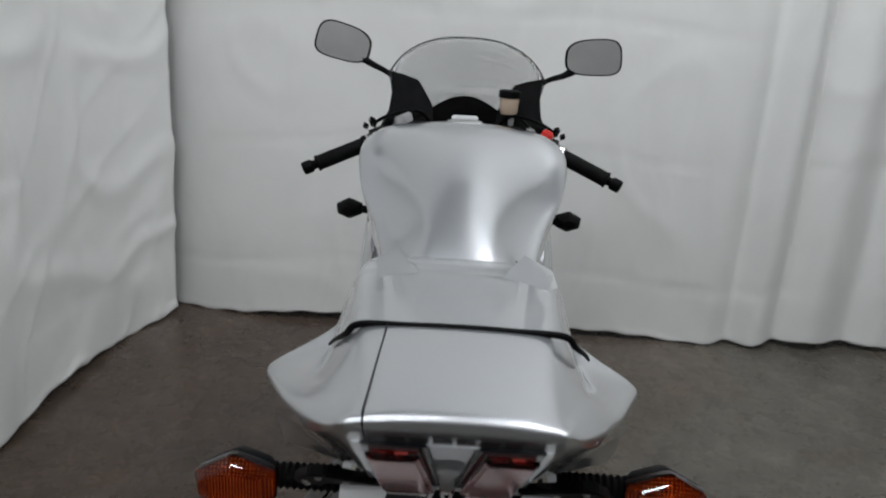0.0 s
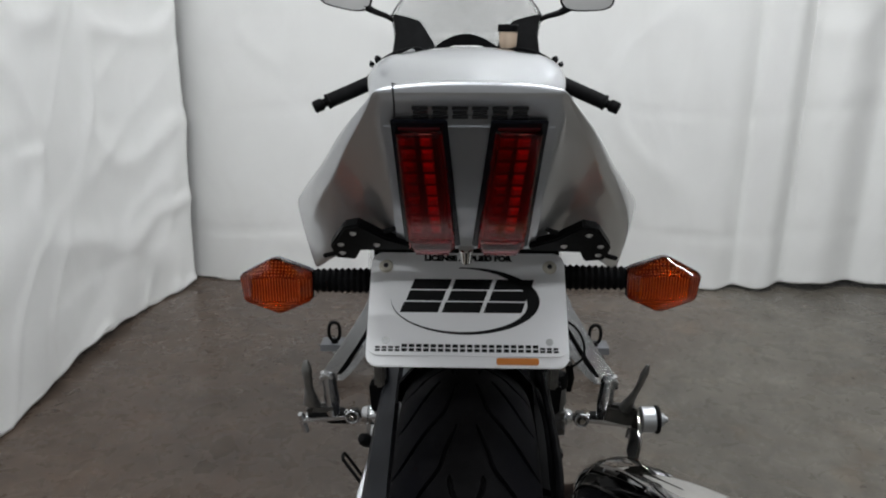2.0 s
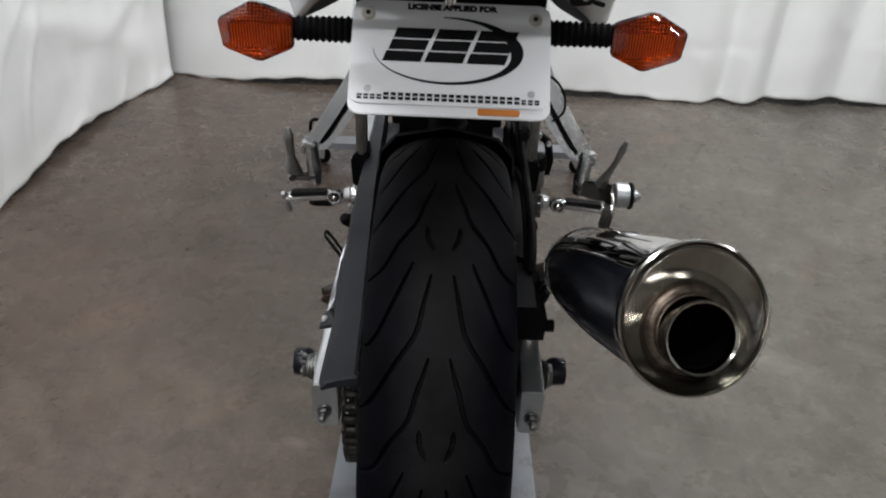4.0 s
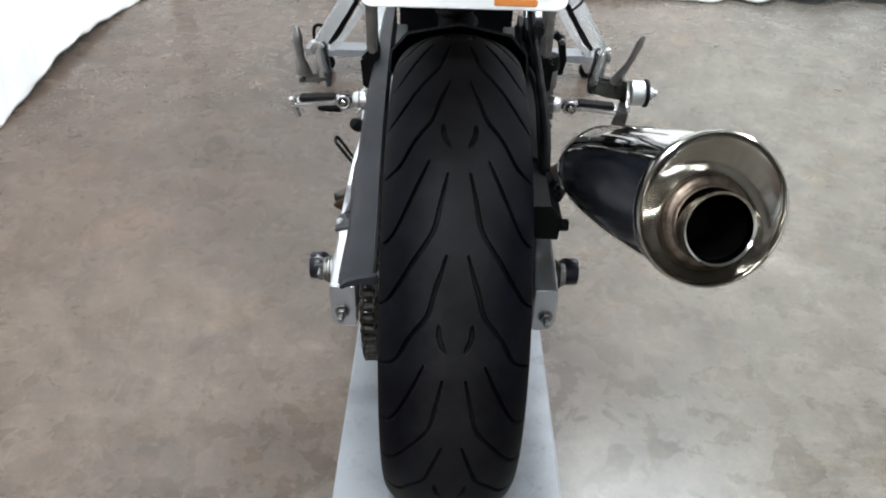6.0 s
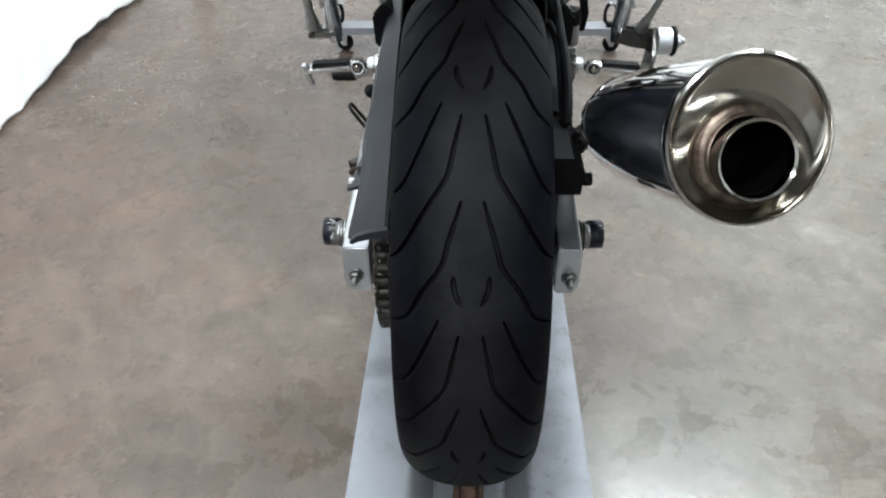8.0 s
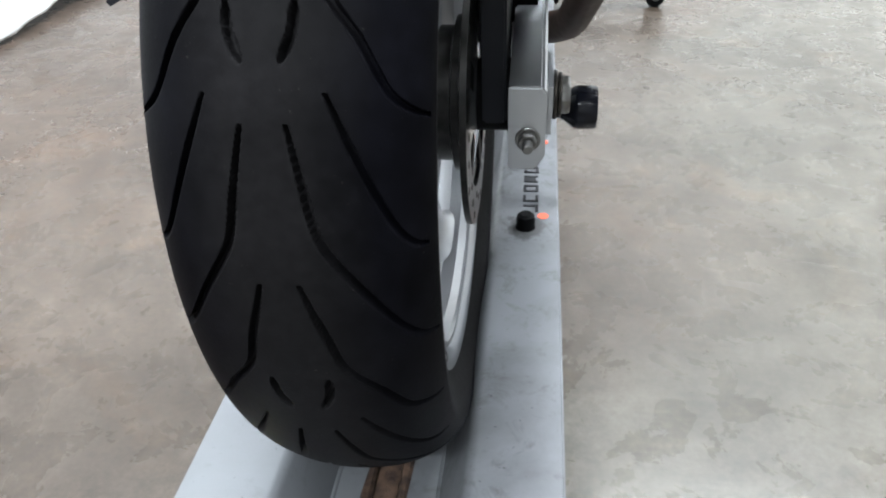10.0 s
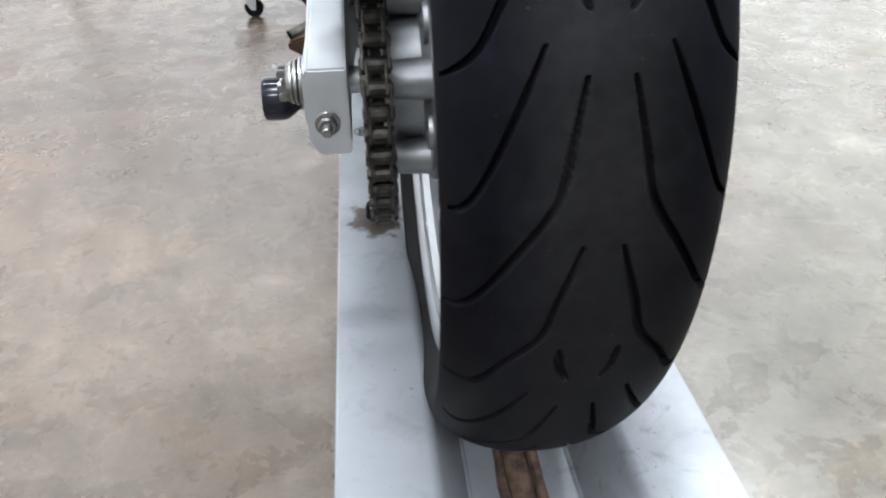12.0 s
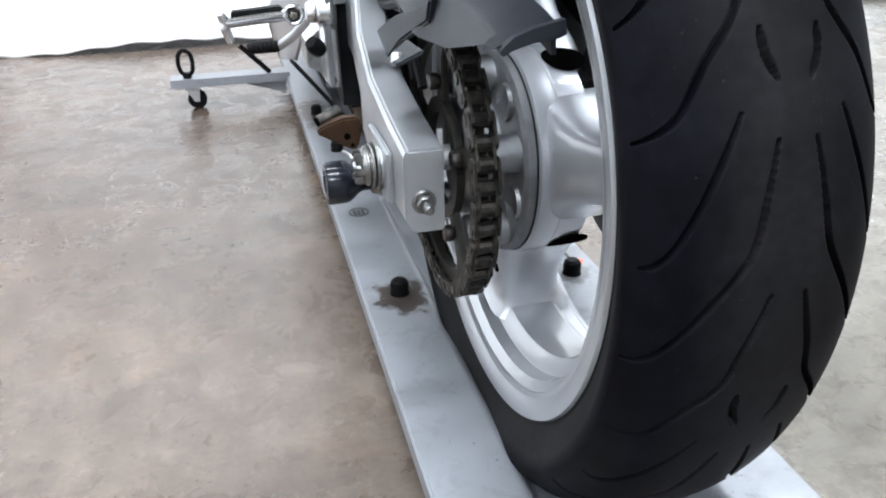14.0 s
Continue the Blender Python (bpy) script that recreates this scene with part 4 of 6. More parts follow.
def build_swingarm(side):
    xo, xi = ((-0.152, -0.121) if side < 0 else (0.131, 0.103))
    ys = [-0.078, -0.02, 0.06, 0.14, 0.24, 0.36, 0.5]
    tops = [0.353, 0.360, 0.375, 0.400, 0.432, 0.462, 0.47]
    bots = [0.286, 0.284, 0.285, 0.290, 0.300, 0.315, 0.33]
    shift = [0, 0, 0, -0.002, -0.012, -0.02, -0.02] if side > 0 else [0, 0, 0, 0.005, 0.020, 0.032, 0.036]
    rings = [[Vector((xo + s, y, b + 0.012)), Vector((xo + s - side * 0.007, y, b)), Vector((xi + s, y, b)), Vector((xi + s, y, t)), Vector((xo + s - side * 0.003, y, t)), Vector((xo + s, y, t - 0.005))] for y, t, b, s in zip(ys, tops, bots, shift)]
    bm = loft(rings)
    bmesh.ops.recalc_face_normals(bm, faces=bm.faces)
    arm = part("swingarm", bevelled(bm, 0.0016, 2, 35), M_ALU, bike, "polished aluminium swingarm beam", 30)
    xc = (xo + xi) / 2 + 0.001 * side
    # adjuster bolt with nut
    part("washer", rod((xc, -0.077, 0.312), (xc, -0.080, 0.312), 0.0095, None, 20, 0.0005), M_WORN, arm)
    part("adjuster_nut", hexnut((xc, -0.080, 0.312), (0, -1, 0), 0.0075, 0.006), M_WORN, arm)
    part("adjuster_bolt", rod((xc, -0.086, 0.312), (xc, -0.097, 0.312), 0.004, 0.0038, 14, 0.0008), M_WORN, arm)
    # axle block on the outer face
    part("axle_block", box((xo + side * 0.002, 0.005, 0.316), (0.006, 0.085, 0.046), 0.003), M_ALU, arm)
    part("washer", rod((xo + side * 0.004, 0, 0.316), (xo + side * 0.008, 0, 0.316), 0.019, None, 32, 0.001), M_ALU, arm)
    nut = part("axle_nut", hexnut((xo + side * 0.008, 0, 0.316), (side, 0, 0), 0.0165, 0.012), M_WORN, arm)
    if side < 0:
        for k in range(6):
            a = 2 * math.pi * k / 6
            part("castle", box((xo - 0.023, 0.0115 * math.cos(a), 0.316 + 0.0115 * math.sin(a)), (0.007, 0.006, 0.006), 0.001), M_WORN, nut)
        part("cotter_pin", tube([(xo - 0.024, -0.018, 0.322), (xo - 0.025, 0, 0.316), (xo - 0.024, 0.017, 0.318), (xo - 0.032, 0.02, 0.324)], 0.0016, 8), M_CAST, nut)
    # bobbin
    bx, by, bz = xo, 0.047, 0.285
    part("bobbin", lathe([(0.010, 0.0), (0.010, 0.014), (0.012, 0.018), (0.0185, 0.026), (0.0195, 0.030), (0.0195, 0.044), (0.0185, 0.0465), (0.012, 0.047), (0.010, 0.043), (0.0, 0.042)], (bx + side * 0.0, by, bz), (side, 0, 0), 32), M_GLOSSBLK, arm, "black plastic paddock-stand bobbin")
    part("boss", rod((bx - side * 0.002, by, bz), (bx + side * 0.006, by, bz), 0.015, 0.013, 24, 0.001), M_WORN, arm)
    for k in range(3 if side < 0 else 2):
        part("washer", rod((xo + side * (0.006 + 0.004 * k), 0, 0.316), (xo + side * (0.009 + 0.004 * k), 0, 0.316), 0.0205 - 0.0018 * k, None, 32, 0.0008), M_WORN if side < 0 else M_CHAIN, arm)
    if side < 0:
        part("bridge", tube([(-0.11, 0.38, 0.43), (0.0, 0.42, 0.44), (0.1, 0.38, 0.43)], 0.03, 14), M_ALU, arm)
    else:
        # rear brake caliper and its arm
        cal = part("brake_caliper", bevelled(loft([[Vector((x, y, z)) for x, z in ((0.085, 0.415), (0.124, 0.415), (0.126, 0.445), (0.112, 0.462), (0.085, 0.462))] for y in (-0.055, -0.04, 0.03, 0.045)]), 0.005), M_BLACK, bike, "black rear brake caliper")
        for q in ((-0.045, 0.43), (0.03, 0.43)):
            part("caliper_bolt", hexnut((0.126, q[0], q[1]), (1, 0, 0), 0.008, 0.01), M_BLACK, cal)
        part("caliper_bracket", prism([(0.100, -0.050, 0.42), (0.100, -0.040, 0.307), (0.100, 0.03, 0.29), (0.100, 0.06, 0.34), (0.100, 0.05, 0.42)], (-0.019, 0, 0), 0.002), M_GUARD, cal)
        part("brake_hose", tube([(0.108, 0.03, 0.46), (0.104, 0.1, 0.52), (0.1, 0.2, 0.52), (0.1, 0.32, 0.47), (0.1, 0.42, 0.5)], 0.0045, 8), M_BLACK, cal)
        part("hose_guard", bevelled(loft([[Vector((x, y, z)) for x, z in ((0.088, zl), (xo2, zl), (xo2, zh), (0.094, zh + 0.012))] for y, zl, zh, xo2 in ((0.055, 0.36, 0.455, 0.122), (0.10, 0.375, 0.475, 0.122), (0.18, 0.40, 0.495, 0.124), (0.28, 0.43, 0.52, 0.118), (0.36, 0.45, 0.53, 0.112))]), 0.004), M_BLACK, cal, "black caliper torque arm and hose guard")
        part("hose_clip", box((0.118, 0.10, 0.487), (0.012, 0.018, 0.012), 0.003), M_BLACK, cal)
        part("clip_tag", box((0.1095, 0.050, 0.4600), (0.008, 0.007, 0.020), 0.002), M_PLATE, cal)
        part("upper_hose", tube([(0.112, 0.02, 0.465), (0.112, 0.06, 0.505), (0.106, 0.15, 0.545), (0.1, 0.22, 0.58), (0.098, 0.26, 0.64)], 0.0055, 8), M_BLACK, cal)
        for q in ((0.0, 0.44), (-0.05, 0.455)):
            part("bleed_screw", rod((0.118, q[0], q[1] + 0.015), (0.122, q[0] - 0.006, q[1] + 0.03), 0.005, 0.004, 10, 0.001), M_BLACK, cal)
    return arm


build_swingarm(-1)
build_swingarm(1)


def build_guard():
    ys = [-0.186, -0.17, -0.10, -0.045, -0.03, 0.01, 0.025, 0.10, 0.20, 0.34]
    zt = [0.451, 0.455, 0.468, 0.477, 0.479, 0.486, 0.489, 0.506, 0.53, 0.56]
    xo = [-0.117, -0.118, -0.120, -0.122, -0.124, -0.124, -0.122, -0.122, -0.118, -0.112]
    xi = [-0.085, -0.085, -0.087, -0.089, -0.0895, -0.091, -0.0915, -0.093, -0.094, -0.093]
    lo = [0.447, 0.446, 0.430, 0.425, 0.425, 0.427, 0.434, 0.448, 0.470, 0.50]
    rings = []
    for y, z, o, i, d in zip(ys, zt, xo, xi, lo):
        rings.append([Vector((o - 0.004, y, d)), Vector((o, y, z - min(0.014, (z - d) * 0.6))), Vector((o + 0.005, y, z - 0.003)), Vector((o + 0.016, y, z + 0.003)), Vector((i, y, z + 0.008)), Vector((i + 0.001, y, z - spline([0.010, 0.012, 0.034], [-0.186, -0.12, 0.0], y))), Vector((i - 0.002, y, z - spline([0.010, 0.012, 0.034], [-0.186, -0.12, 0.0], y))), Vector((i - 0.003, y, z + 0.005)), Vector((o + 0.017, y, z)), Vector((o + 0.008, y, z - 0.006)), Vector((o + 0.003, y, z - min(0.015, (z - d) * 0.6 + 0.001))), Vector((o - 0.001, y, d))])
    g = part("chain_guard", loft(rings), M_GUARD, bike, "blue-black plastic chain guard", 25)
    part("end_lip", bevelled(loft([[Vector((o, y, z)) for o, z in ((-0.119, 0.4455), (-0.116, 0.449), (-0.111, 0.453), (-0.1, 0.457), (-0.081, 0.461), (-0.080, 0.453), (-0.084, 0.451), (-0.1, 0.449), (-0.111, 0.446), (-0.117, 0.443))] for y in (-0.190, -0.184)]), 0.0012), M_GUARD, g)
    part("guard_tab", prism([(-0.126, -0.045, 0.414), (-0.147, -0.035, 0.402), (-0.148, -0.005, 0.40), (-0.126, 0.012, 0.412)], (0, 0, 0.004), 0.0015), M_GUARD, g)
    leg = [(0.165, 0.392), (0.056, 0.426), (-0.030, 0.446), (-0.070, 0.458), (-0.060, 0.440), (0.036, 0.408), (0.083, 0.386), (0.110, 0.357), (0.132, 0.360)]
    part("mounting_leg", prism([(-0.128, y, z) for y, z in leg], (0.008, 0, 0), 0.002), M_GUARD, g)
    part("leg_bolt", hexnut((-0.128, 0.118, 0.366), (-1, 0, 0), 0.0075, 0.007), M_WORN, g)
    for k, dz in enumerate((0.0, 0.016)):
        part("hose", tube([(-0.112, 0.02 + 0.03 * k, 0.372), (-0.113, 0.05 + 0.02 * k, 0.402 + dz), (-0.112, 0.10, 0.412 + dz), (-0.112, 0.18, 0.40 + dz), (-0.110, 0.28, 0.42)], 0.0045, 8), M_BLACK, g)
    part("guard_screw", rod((-0.142, -0.02, 0.404), (-0.142, -0.02, 0.412), 0.005, 0.004, 12, 0.001), M_CAST, g)
    # inner mudguard over the tyre
    f = []
    for a in np.linspace(radians(109), radians(160), 15):
        c, s = math.cos(a), math.sin(a)
        r = 0.320
        f.append([AXLE + Vector((x, -(r - d) * c, (r - d) * s)) for x, d in ((-0.086, 0.060), (-0.084, 0.034), (-0.064, 0.012), (0, 0), (0.064, 0.012), (0.084, 0.034), (0.086, 0.060), (0.084, 0.060), (0.082, 0.036), (0.063, 0.015), (0, 0.003), (-0.063, 0.015), (-0.082, 0.036), (-0.084, 0.060))])
    part("mudguard", loft(f), M_INK, bike, "black inner mudguard above the rear tyre")


build_guard()


def ring_tail(y, zt, wt, wo, zo, wb, zb):
    """One section of the tail: top, sloping side, outer edge, crease, undercut face."""
    zc = zb if y < -0.175 else max(zb, 0.8460)
    v = max(0.0, min(1.0, (y + 0.05) / 0.06))
    ys = [-0.305, -0.285, -0.205, -0.135, -0.05, 0.015, 0.055, 0.13]
    fo = spline([0.46, 0.46, 0.47, 0.46, 0.36, 0.23, 0.40, 0.46], ys, y)
    fd = spline([0.50, 0.50, 0.52, 0.68, 0.77, 0.69, 0.62, 0.60], ys, y)
    c1 = spline([0.0004, 0.0030, 0.0060, 0.0080, 0.0090, 0.0095, 0.0080, 0.0030], ys, y)
    c2 = min(spline([0.0004, 0.0060, 0.0125, 0.0160, 0.0230, 0.0450, 0.0380, 0.0280], ys, y), (zo - zb) * 0.6)
    xk, zk = max(wo - c1, wb), zo - c2
    lowx = wb * (0.9 - 0.1 * v)
    return mirrored([
        (0, y, zt + 0.003), (wt * 0.55, y, zt + 0.002), (wt * 0.92, y, zt), (wt * 1.03, y, zt - min(0.005, (zt - zo) * 0.4)), (wt + (wo - wt) * fo, y, zt - (zt - zo) * fd),
        (wt + (wo - wt) * (fo + 0.05), y, zt - (zt - zo) * (fd + 0.035)), (wt + (wo - wt) * (fo + (1 - fo) * 0.6), y, zt - (zt - zo) * (fd + (1 - fd) * 0.52)), (wo * 0.98, y, zo + (zt - zo) * 0.07), (wo, y, zo), (xk + (wo - xk) * 0.15, y, zk + (zo - zk) * 0.12), (xk, y, zk),
        (xk + (wb - xk) * 0.12, y, zk + (zb - zk) * 0.12), (xk + (wb - xk) * 0.66, y, zk + (zb - zk) * 0.72), (wb, y, zb), (lowx, y, zb + (zc - zb) * 0.5), (lowx * 0.97, y, zc), (0, y, zc)])


def build_tail():
    # rear cowl: the undercut panel is its flat underside, wings flare out beside it
    st = [
        (-0.30720, 0.9690, 0.0500, 0.0520, 0.9686, 0.0508, 0.9682),
        (-0.30710, 0.9700, 0.0504, 0.0530, 0.9690, 0.0510, 0.9680),
        (-0.30660, 0.9712, 0.0507, 0.0540, 0.9685, 0.0512, 0.9665),
        (-0.3040, 0.9721, 0.0510, 0.0560, 0.9675, 0.0520, 0.9633),
        (-0.2980, 0.9721, 0.0512, 0.0595, 0.9630, 0.0535, 0.9581),
        (-0.2890, 0.9712, 0.0515, 0.0650, 0.9570, 0.0560, 0.9504),
        (-0.250, 0.9675, 0.0545, 0.0840, 0.9380, 0.0530, 0.9172),
        (-0.205, 0.9625, 0.0600, 0.1005, 0.9165, 0.0530, 0.8788),
        (-0.162, 0.9570, 0.0655, 0.1165, 0.8970, 0.0540, 0.8421),
        (-0.135, 0.9530, 0.0700, 0.1265, 0.8870, 0.0640, 0.8290),
        (-0.080, 0.9460, 0.0770, 0.1455, 0.8660, 0.1130, 0.8030),
        (-0.025, 0.9385, 0.0840, 0.1645, 0.8450, 0.1420, 0.7700),
        (0.015, 0.9340, 0.0890, 0.1780, 0.8290, 0.1590, 0.7530),
        (0.033, 0.9310, 0.0910, 0.1730, 0.8285, 0.1570, 0.7530),
        (0.042, 0.9300, 0.0920, 0.1300, 0.8480, 0.1130, 0.7730),
        (0.055, 0.9285, 0.0930, 0.1110, 0.8540, 0.1040, 0.7830),
        (0.080, 0.9250, 0.0940, 0.1065, 0.8450, 0.1015, 0.7880),
        (0.130, 0.9140, 0.0935, 0.1045, 0.8300, 0.1005, 0.7950),
        (0.190, 0.8900, 0.0920, 0.1025, 0.8200, 0.0990, 0.7900),
        (0.260, 0.8550, 0.0890, 0.0985, 0.8100, 0.0960, 0.7800),
    ]
    tail = part("tail_cowl", loft([[p + Vector((-0.003, 0, 0)) for p in ring_tail(*s)] for s in st]), M_SILVER, bike, "silver-painted tail cowl with undercut rear face", 70)
    sub = tail.modifiers.new("smooth", "SUBSURF")
    sub.levels = sub.render_levels = 2
    # black joint between the seat cover and the tail
    half = [(0.0985, -0.098, 0.9125), (0.090, -0.123, 0.9280), (0.078, -0.150, 0.9450), (0.068, -0.158, 0.9560), (0.035, -0.162, 0.9587)]
    pts = [(-x, y, z) for x, y, z in half] + [(0, -0.163, 0.9597)] + half[::-1]
    part("joint", tube(pts, [0.0010, 0.0016, 0.0023, 0.0025, 0.0025, 0.0025, 0.0025, 0.0025, 0.0023, 0.0016, 0.0010], 8, 5), M_BLACK, tail, "black rubber joint strip")
    part("seam", tube([(-0.049, -0.16, 0.9585), (-0.048, -0.23, 0.9660), (-0.0470, -0.296, 0.9724), (-0.0465, -0.304, 0.9724), (-0.0462, -0.3075, 0.9695), (-0.0460, -0.303, 0.9625), (-0.0470, -0.2915, 0.9522)], 0.0006, 6, 4), M_INKGREY, tail)
    # two low faceted rises at the front of the seat cover
    for sx in (-1, 1):
        top = [(0.031, -0.005, 0.9370), (0.064, 0.104, 0.9315), (0.092, 0.094, 0.9190), (0.088, 0.02, 0.9275), (0.074, -0.02, 0.9380)]
        low = [(0.031, -0.008, 0.9300), (0.050, 0.116, 0.9080), (0.099, 0.104, 0.9040), (0.095, 0.02, 0.9130), (0.076, -0.03, 0.9300)]
        bm = poly([(sx * x, y, z) for x, y, z in top + low], [(0, 1, 2, 3, 4), (9, 8, 7, 6, 5)] + [(k, (k + 1) % 5, (k + 1) % 5 + 5, k + 5) for k in range(5)])
        part("cover_rise", bevelled(bm, 0.0015, 2, 15), M_SILVER, tail, "", 30)
    # underside fittings
    D, N = Vector((0, 0.761, -0.649)), Vector((0, -0.649, -0.761))
    P0 = Vector((0, -0.2885, 0.9500))

    def on(x, s, out=0.0):
        return P0 + Vector((x * 1.03, 0, 0)) + D * (s * 1.04) + N * out

    # maker's name as plain bars under the lip
    for k in range(6):
        x = -0.0352 + k * 0.0112
        for b0, b1, q0, q1 in ((0, 0.0092, 0, 0.0028), (0.0006, 0.0086, 0.0043, 0.0071), (0, 0.0092, 0.0086, 0.0114)):
            part("name_bar", prism([on(x + b, q - 0.0153, 0.0003) for b, q in ((b0, q0), (b1, q0), (b1, q1), (b0, q1))], N * 0.0004, 0), M_INKGREY, tail)
    part("lamp_tray", prism([on(-0.053, 0.004, -0.001), on(0.047, 0.004, -0.001), on(0.051, 0.176, -0.001), on(-0.057, 0.176, -0.001)], N * 0.0016, 0.0005), M_SILVER, tail)
    for sx in (-1, 1):
        cx = -0.003

        def lx(a):
            return cx + sx * a

        lamp_out = [(0.0168, 0.0015), (0.0408, 0.0015), (0.0428, 0.161), (0.0098, 0.161)]
        frame_pts = [(0.0125, -0.0042), (0.0450, -0.0042), (0.0475, 0.166), (0.0045, 0.166)]
        lamp = part("tail_light", prism([on(lx(a), s, 0.0008) for a, s in frame_pts], N * 0.0022, 0.0008), M_GLOSSBLK, bike, "red tail lamp with rows of small lights")
        part("housing", prism([on(lx(a), s, 0.0032) for a, s in lamp_out], N * 0.0008, 0), M_LAMPDARK, lamp)
        # stepped reflector cells in two columns
        bright = 0.36 if sx < 0 else 0.66
        for row in range(9):
            s = 0.012 + row * 0.0148
            k = s / 0.170
            x0, x1 = 0.0168 - 0.0070 * k, 0.0408 + 0.0020 * k
            for col, f in enumerate((bright, 0.80 if sx < 0 else 0.26)):
                xc = x0 + (x1 - x0) * f
                h, w = 0.0056, (0.0036 if col == 0 else 0.0042)
                cell = [on(lx(xc) - w, s - h, 0.0042), on(lx(xc) + w, s - h, 0.0042), on(lx(xc) + w, s + h, 0.0042), on(lx(xc) - w, s + h, 0.0042)]
                top = [on(lx(xc) - w * 0.5, s - h * 0.8, 0.0066), on(lx(xc) + w * 0.7, s - h * 0.8, 0.0066), on(lx(xc) + w * 0.7, s + h * 0.3, 0.0066), on(lx(xc) - w * 0.5, s + h * 0.3, 0.0066)]
                part("light_cell", poly(cell + top, [(3, 2, 1, 0), (4, 5, 6, 7), (0, 1, 5, 4), (1, 2, 6, 5), (2, 3, 7, 6), (3, 0, 4, 7)]), M_LED if col == 0 else M_CELL, lamp)
        part("lens", prism([on(lx(a), s, 0.0072) for a, s in lamp_out[:2] + [(0.0426, 0.143), (0.0105, 0.143)]], N * 0.0025, 0.0011), M_REDLENS, lamp, "glossy red lens")
        part("lens_rim", tube([on(lx(a), s, 0.0066) for a, s in lamp_out], 0.0015, 8, 1, True), M_REDLENS, lamp)
        part("clear_end", prism([on(lx(a), s, 0.0040) for a, s in ((0.0106, 0.1445), (0.0426, 0.1445), (0.0400, 0.169), (0.0120, 0.169))], N * 0.006, 0.0015), M_PINKLENS, lamp, "paler lens end")
        for k in range(5):
            part("maker_bar", prism([on(lx(0.026) + (k - 2) * 0.0042 + o, s, 0.0104) for o, s in ((-0.0012, 0.149), (0.0012, 0.149), (0.0012, 0.1535), (-0.0012, 0.1535))], N * 0.0003, 0), M_LAMPDARK, lamp)
        # black bracket plate with bolts, slots
        bp = [(0.046, 0.162), (0.064, 0.150), (0.082, 0.127), (0.094, 0.132), (0.109, 0.165), (0.108, 0.186), (0.092, 0.190), (0.086, 0.172), (0.046, 0.170)]
        br = part("signal_bracket", prism([on(sx * a, s, -0.003) for a, s in bp], N * 0.008, 0.0015), M_BLACK, bike, "black bracket plate under the tail")
        for a, s in ((0.088, 0.140), (0.100, 0.160), (0.101, 0.176), (0.072, 0.160)):
            part("screw", rod(on(sx * a, s, 0.0045), on(sx * a, s, 0.0065), 0.0028, 0.002, 12, 0.0006), M_CAST, br)
        for a, s in ((0.061, 0.143), (0.114, 0.19)):
            part("slot", box(on(sx * a, s, 0.0003), (0.011, 0.002, 0.004), 0.0008, (0, sx * 15, 0)), M_INK, br)
    part("plate_lamp", rod(on(-0.003, 0.170, 0.002), on(-0.003, 0.184, 0.009), 0.006, 0.0045, 16, 0.001), M_CHROME, tail)
    # under tray
    part("under_tray", bevelled(loft([[Vector((sx * w, y, z)) for sx, w, z in ((-1, 0.092, zt), (1, 0.088, zt), (1, 0.085, zb), (-1, 0.09, zb))] for y, zt, zb in ((-0.05, 0.836, 0.76), (-0.03, 0.836, 0.72), (0.02, 0.83, 0.69), (0.10, 0.82, 0.668), (0.3, 0.80, 0.655), (0.55, 0.80, 0.66))]), 0.006), M_BLACK, bike, "black plastic under-tail tray")
    for sx in (-1, 1):
        part("tray_bracket", box((sx * 0.104, 0.085, 0.632), (0.012, 0.030, 0.085), 0.003), M_WORN, bike, "grey metal bracket beside the tray")
        part("tray_screw", rod((sx * 0.06, 0.03, 0.69), (sx * 0.06, 0.024, 0.685), 0.004, 0.003, 12, 0.0008), M_CAST, bike)
    for sx in (-1, 1):
        part("heel_guard", prism([(sx * x, 0.20, z) for x, z in ((0.135, 0.5286), (0.1206, 0.5440), (0.1065, 0.5340), (0.109, 0.485), (0.1325, 0.485))], (-sx * 0.004, 0.05, -0.004), 0.003), M_BLACK, bike, "black heel guard below the tray")
    part("relay", bevelled(loft([[Vector((x, y, z)) for x, z in ((-0.03, 0.652), (0.0, 0.654), (0.0, 0.662), (-0.03, 0.660))] for y in (0.09, 0.11)]), 0.002), M_BLACK, bike)


build_tail()


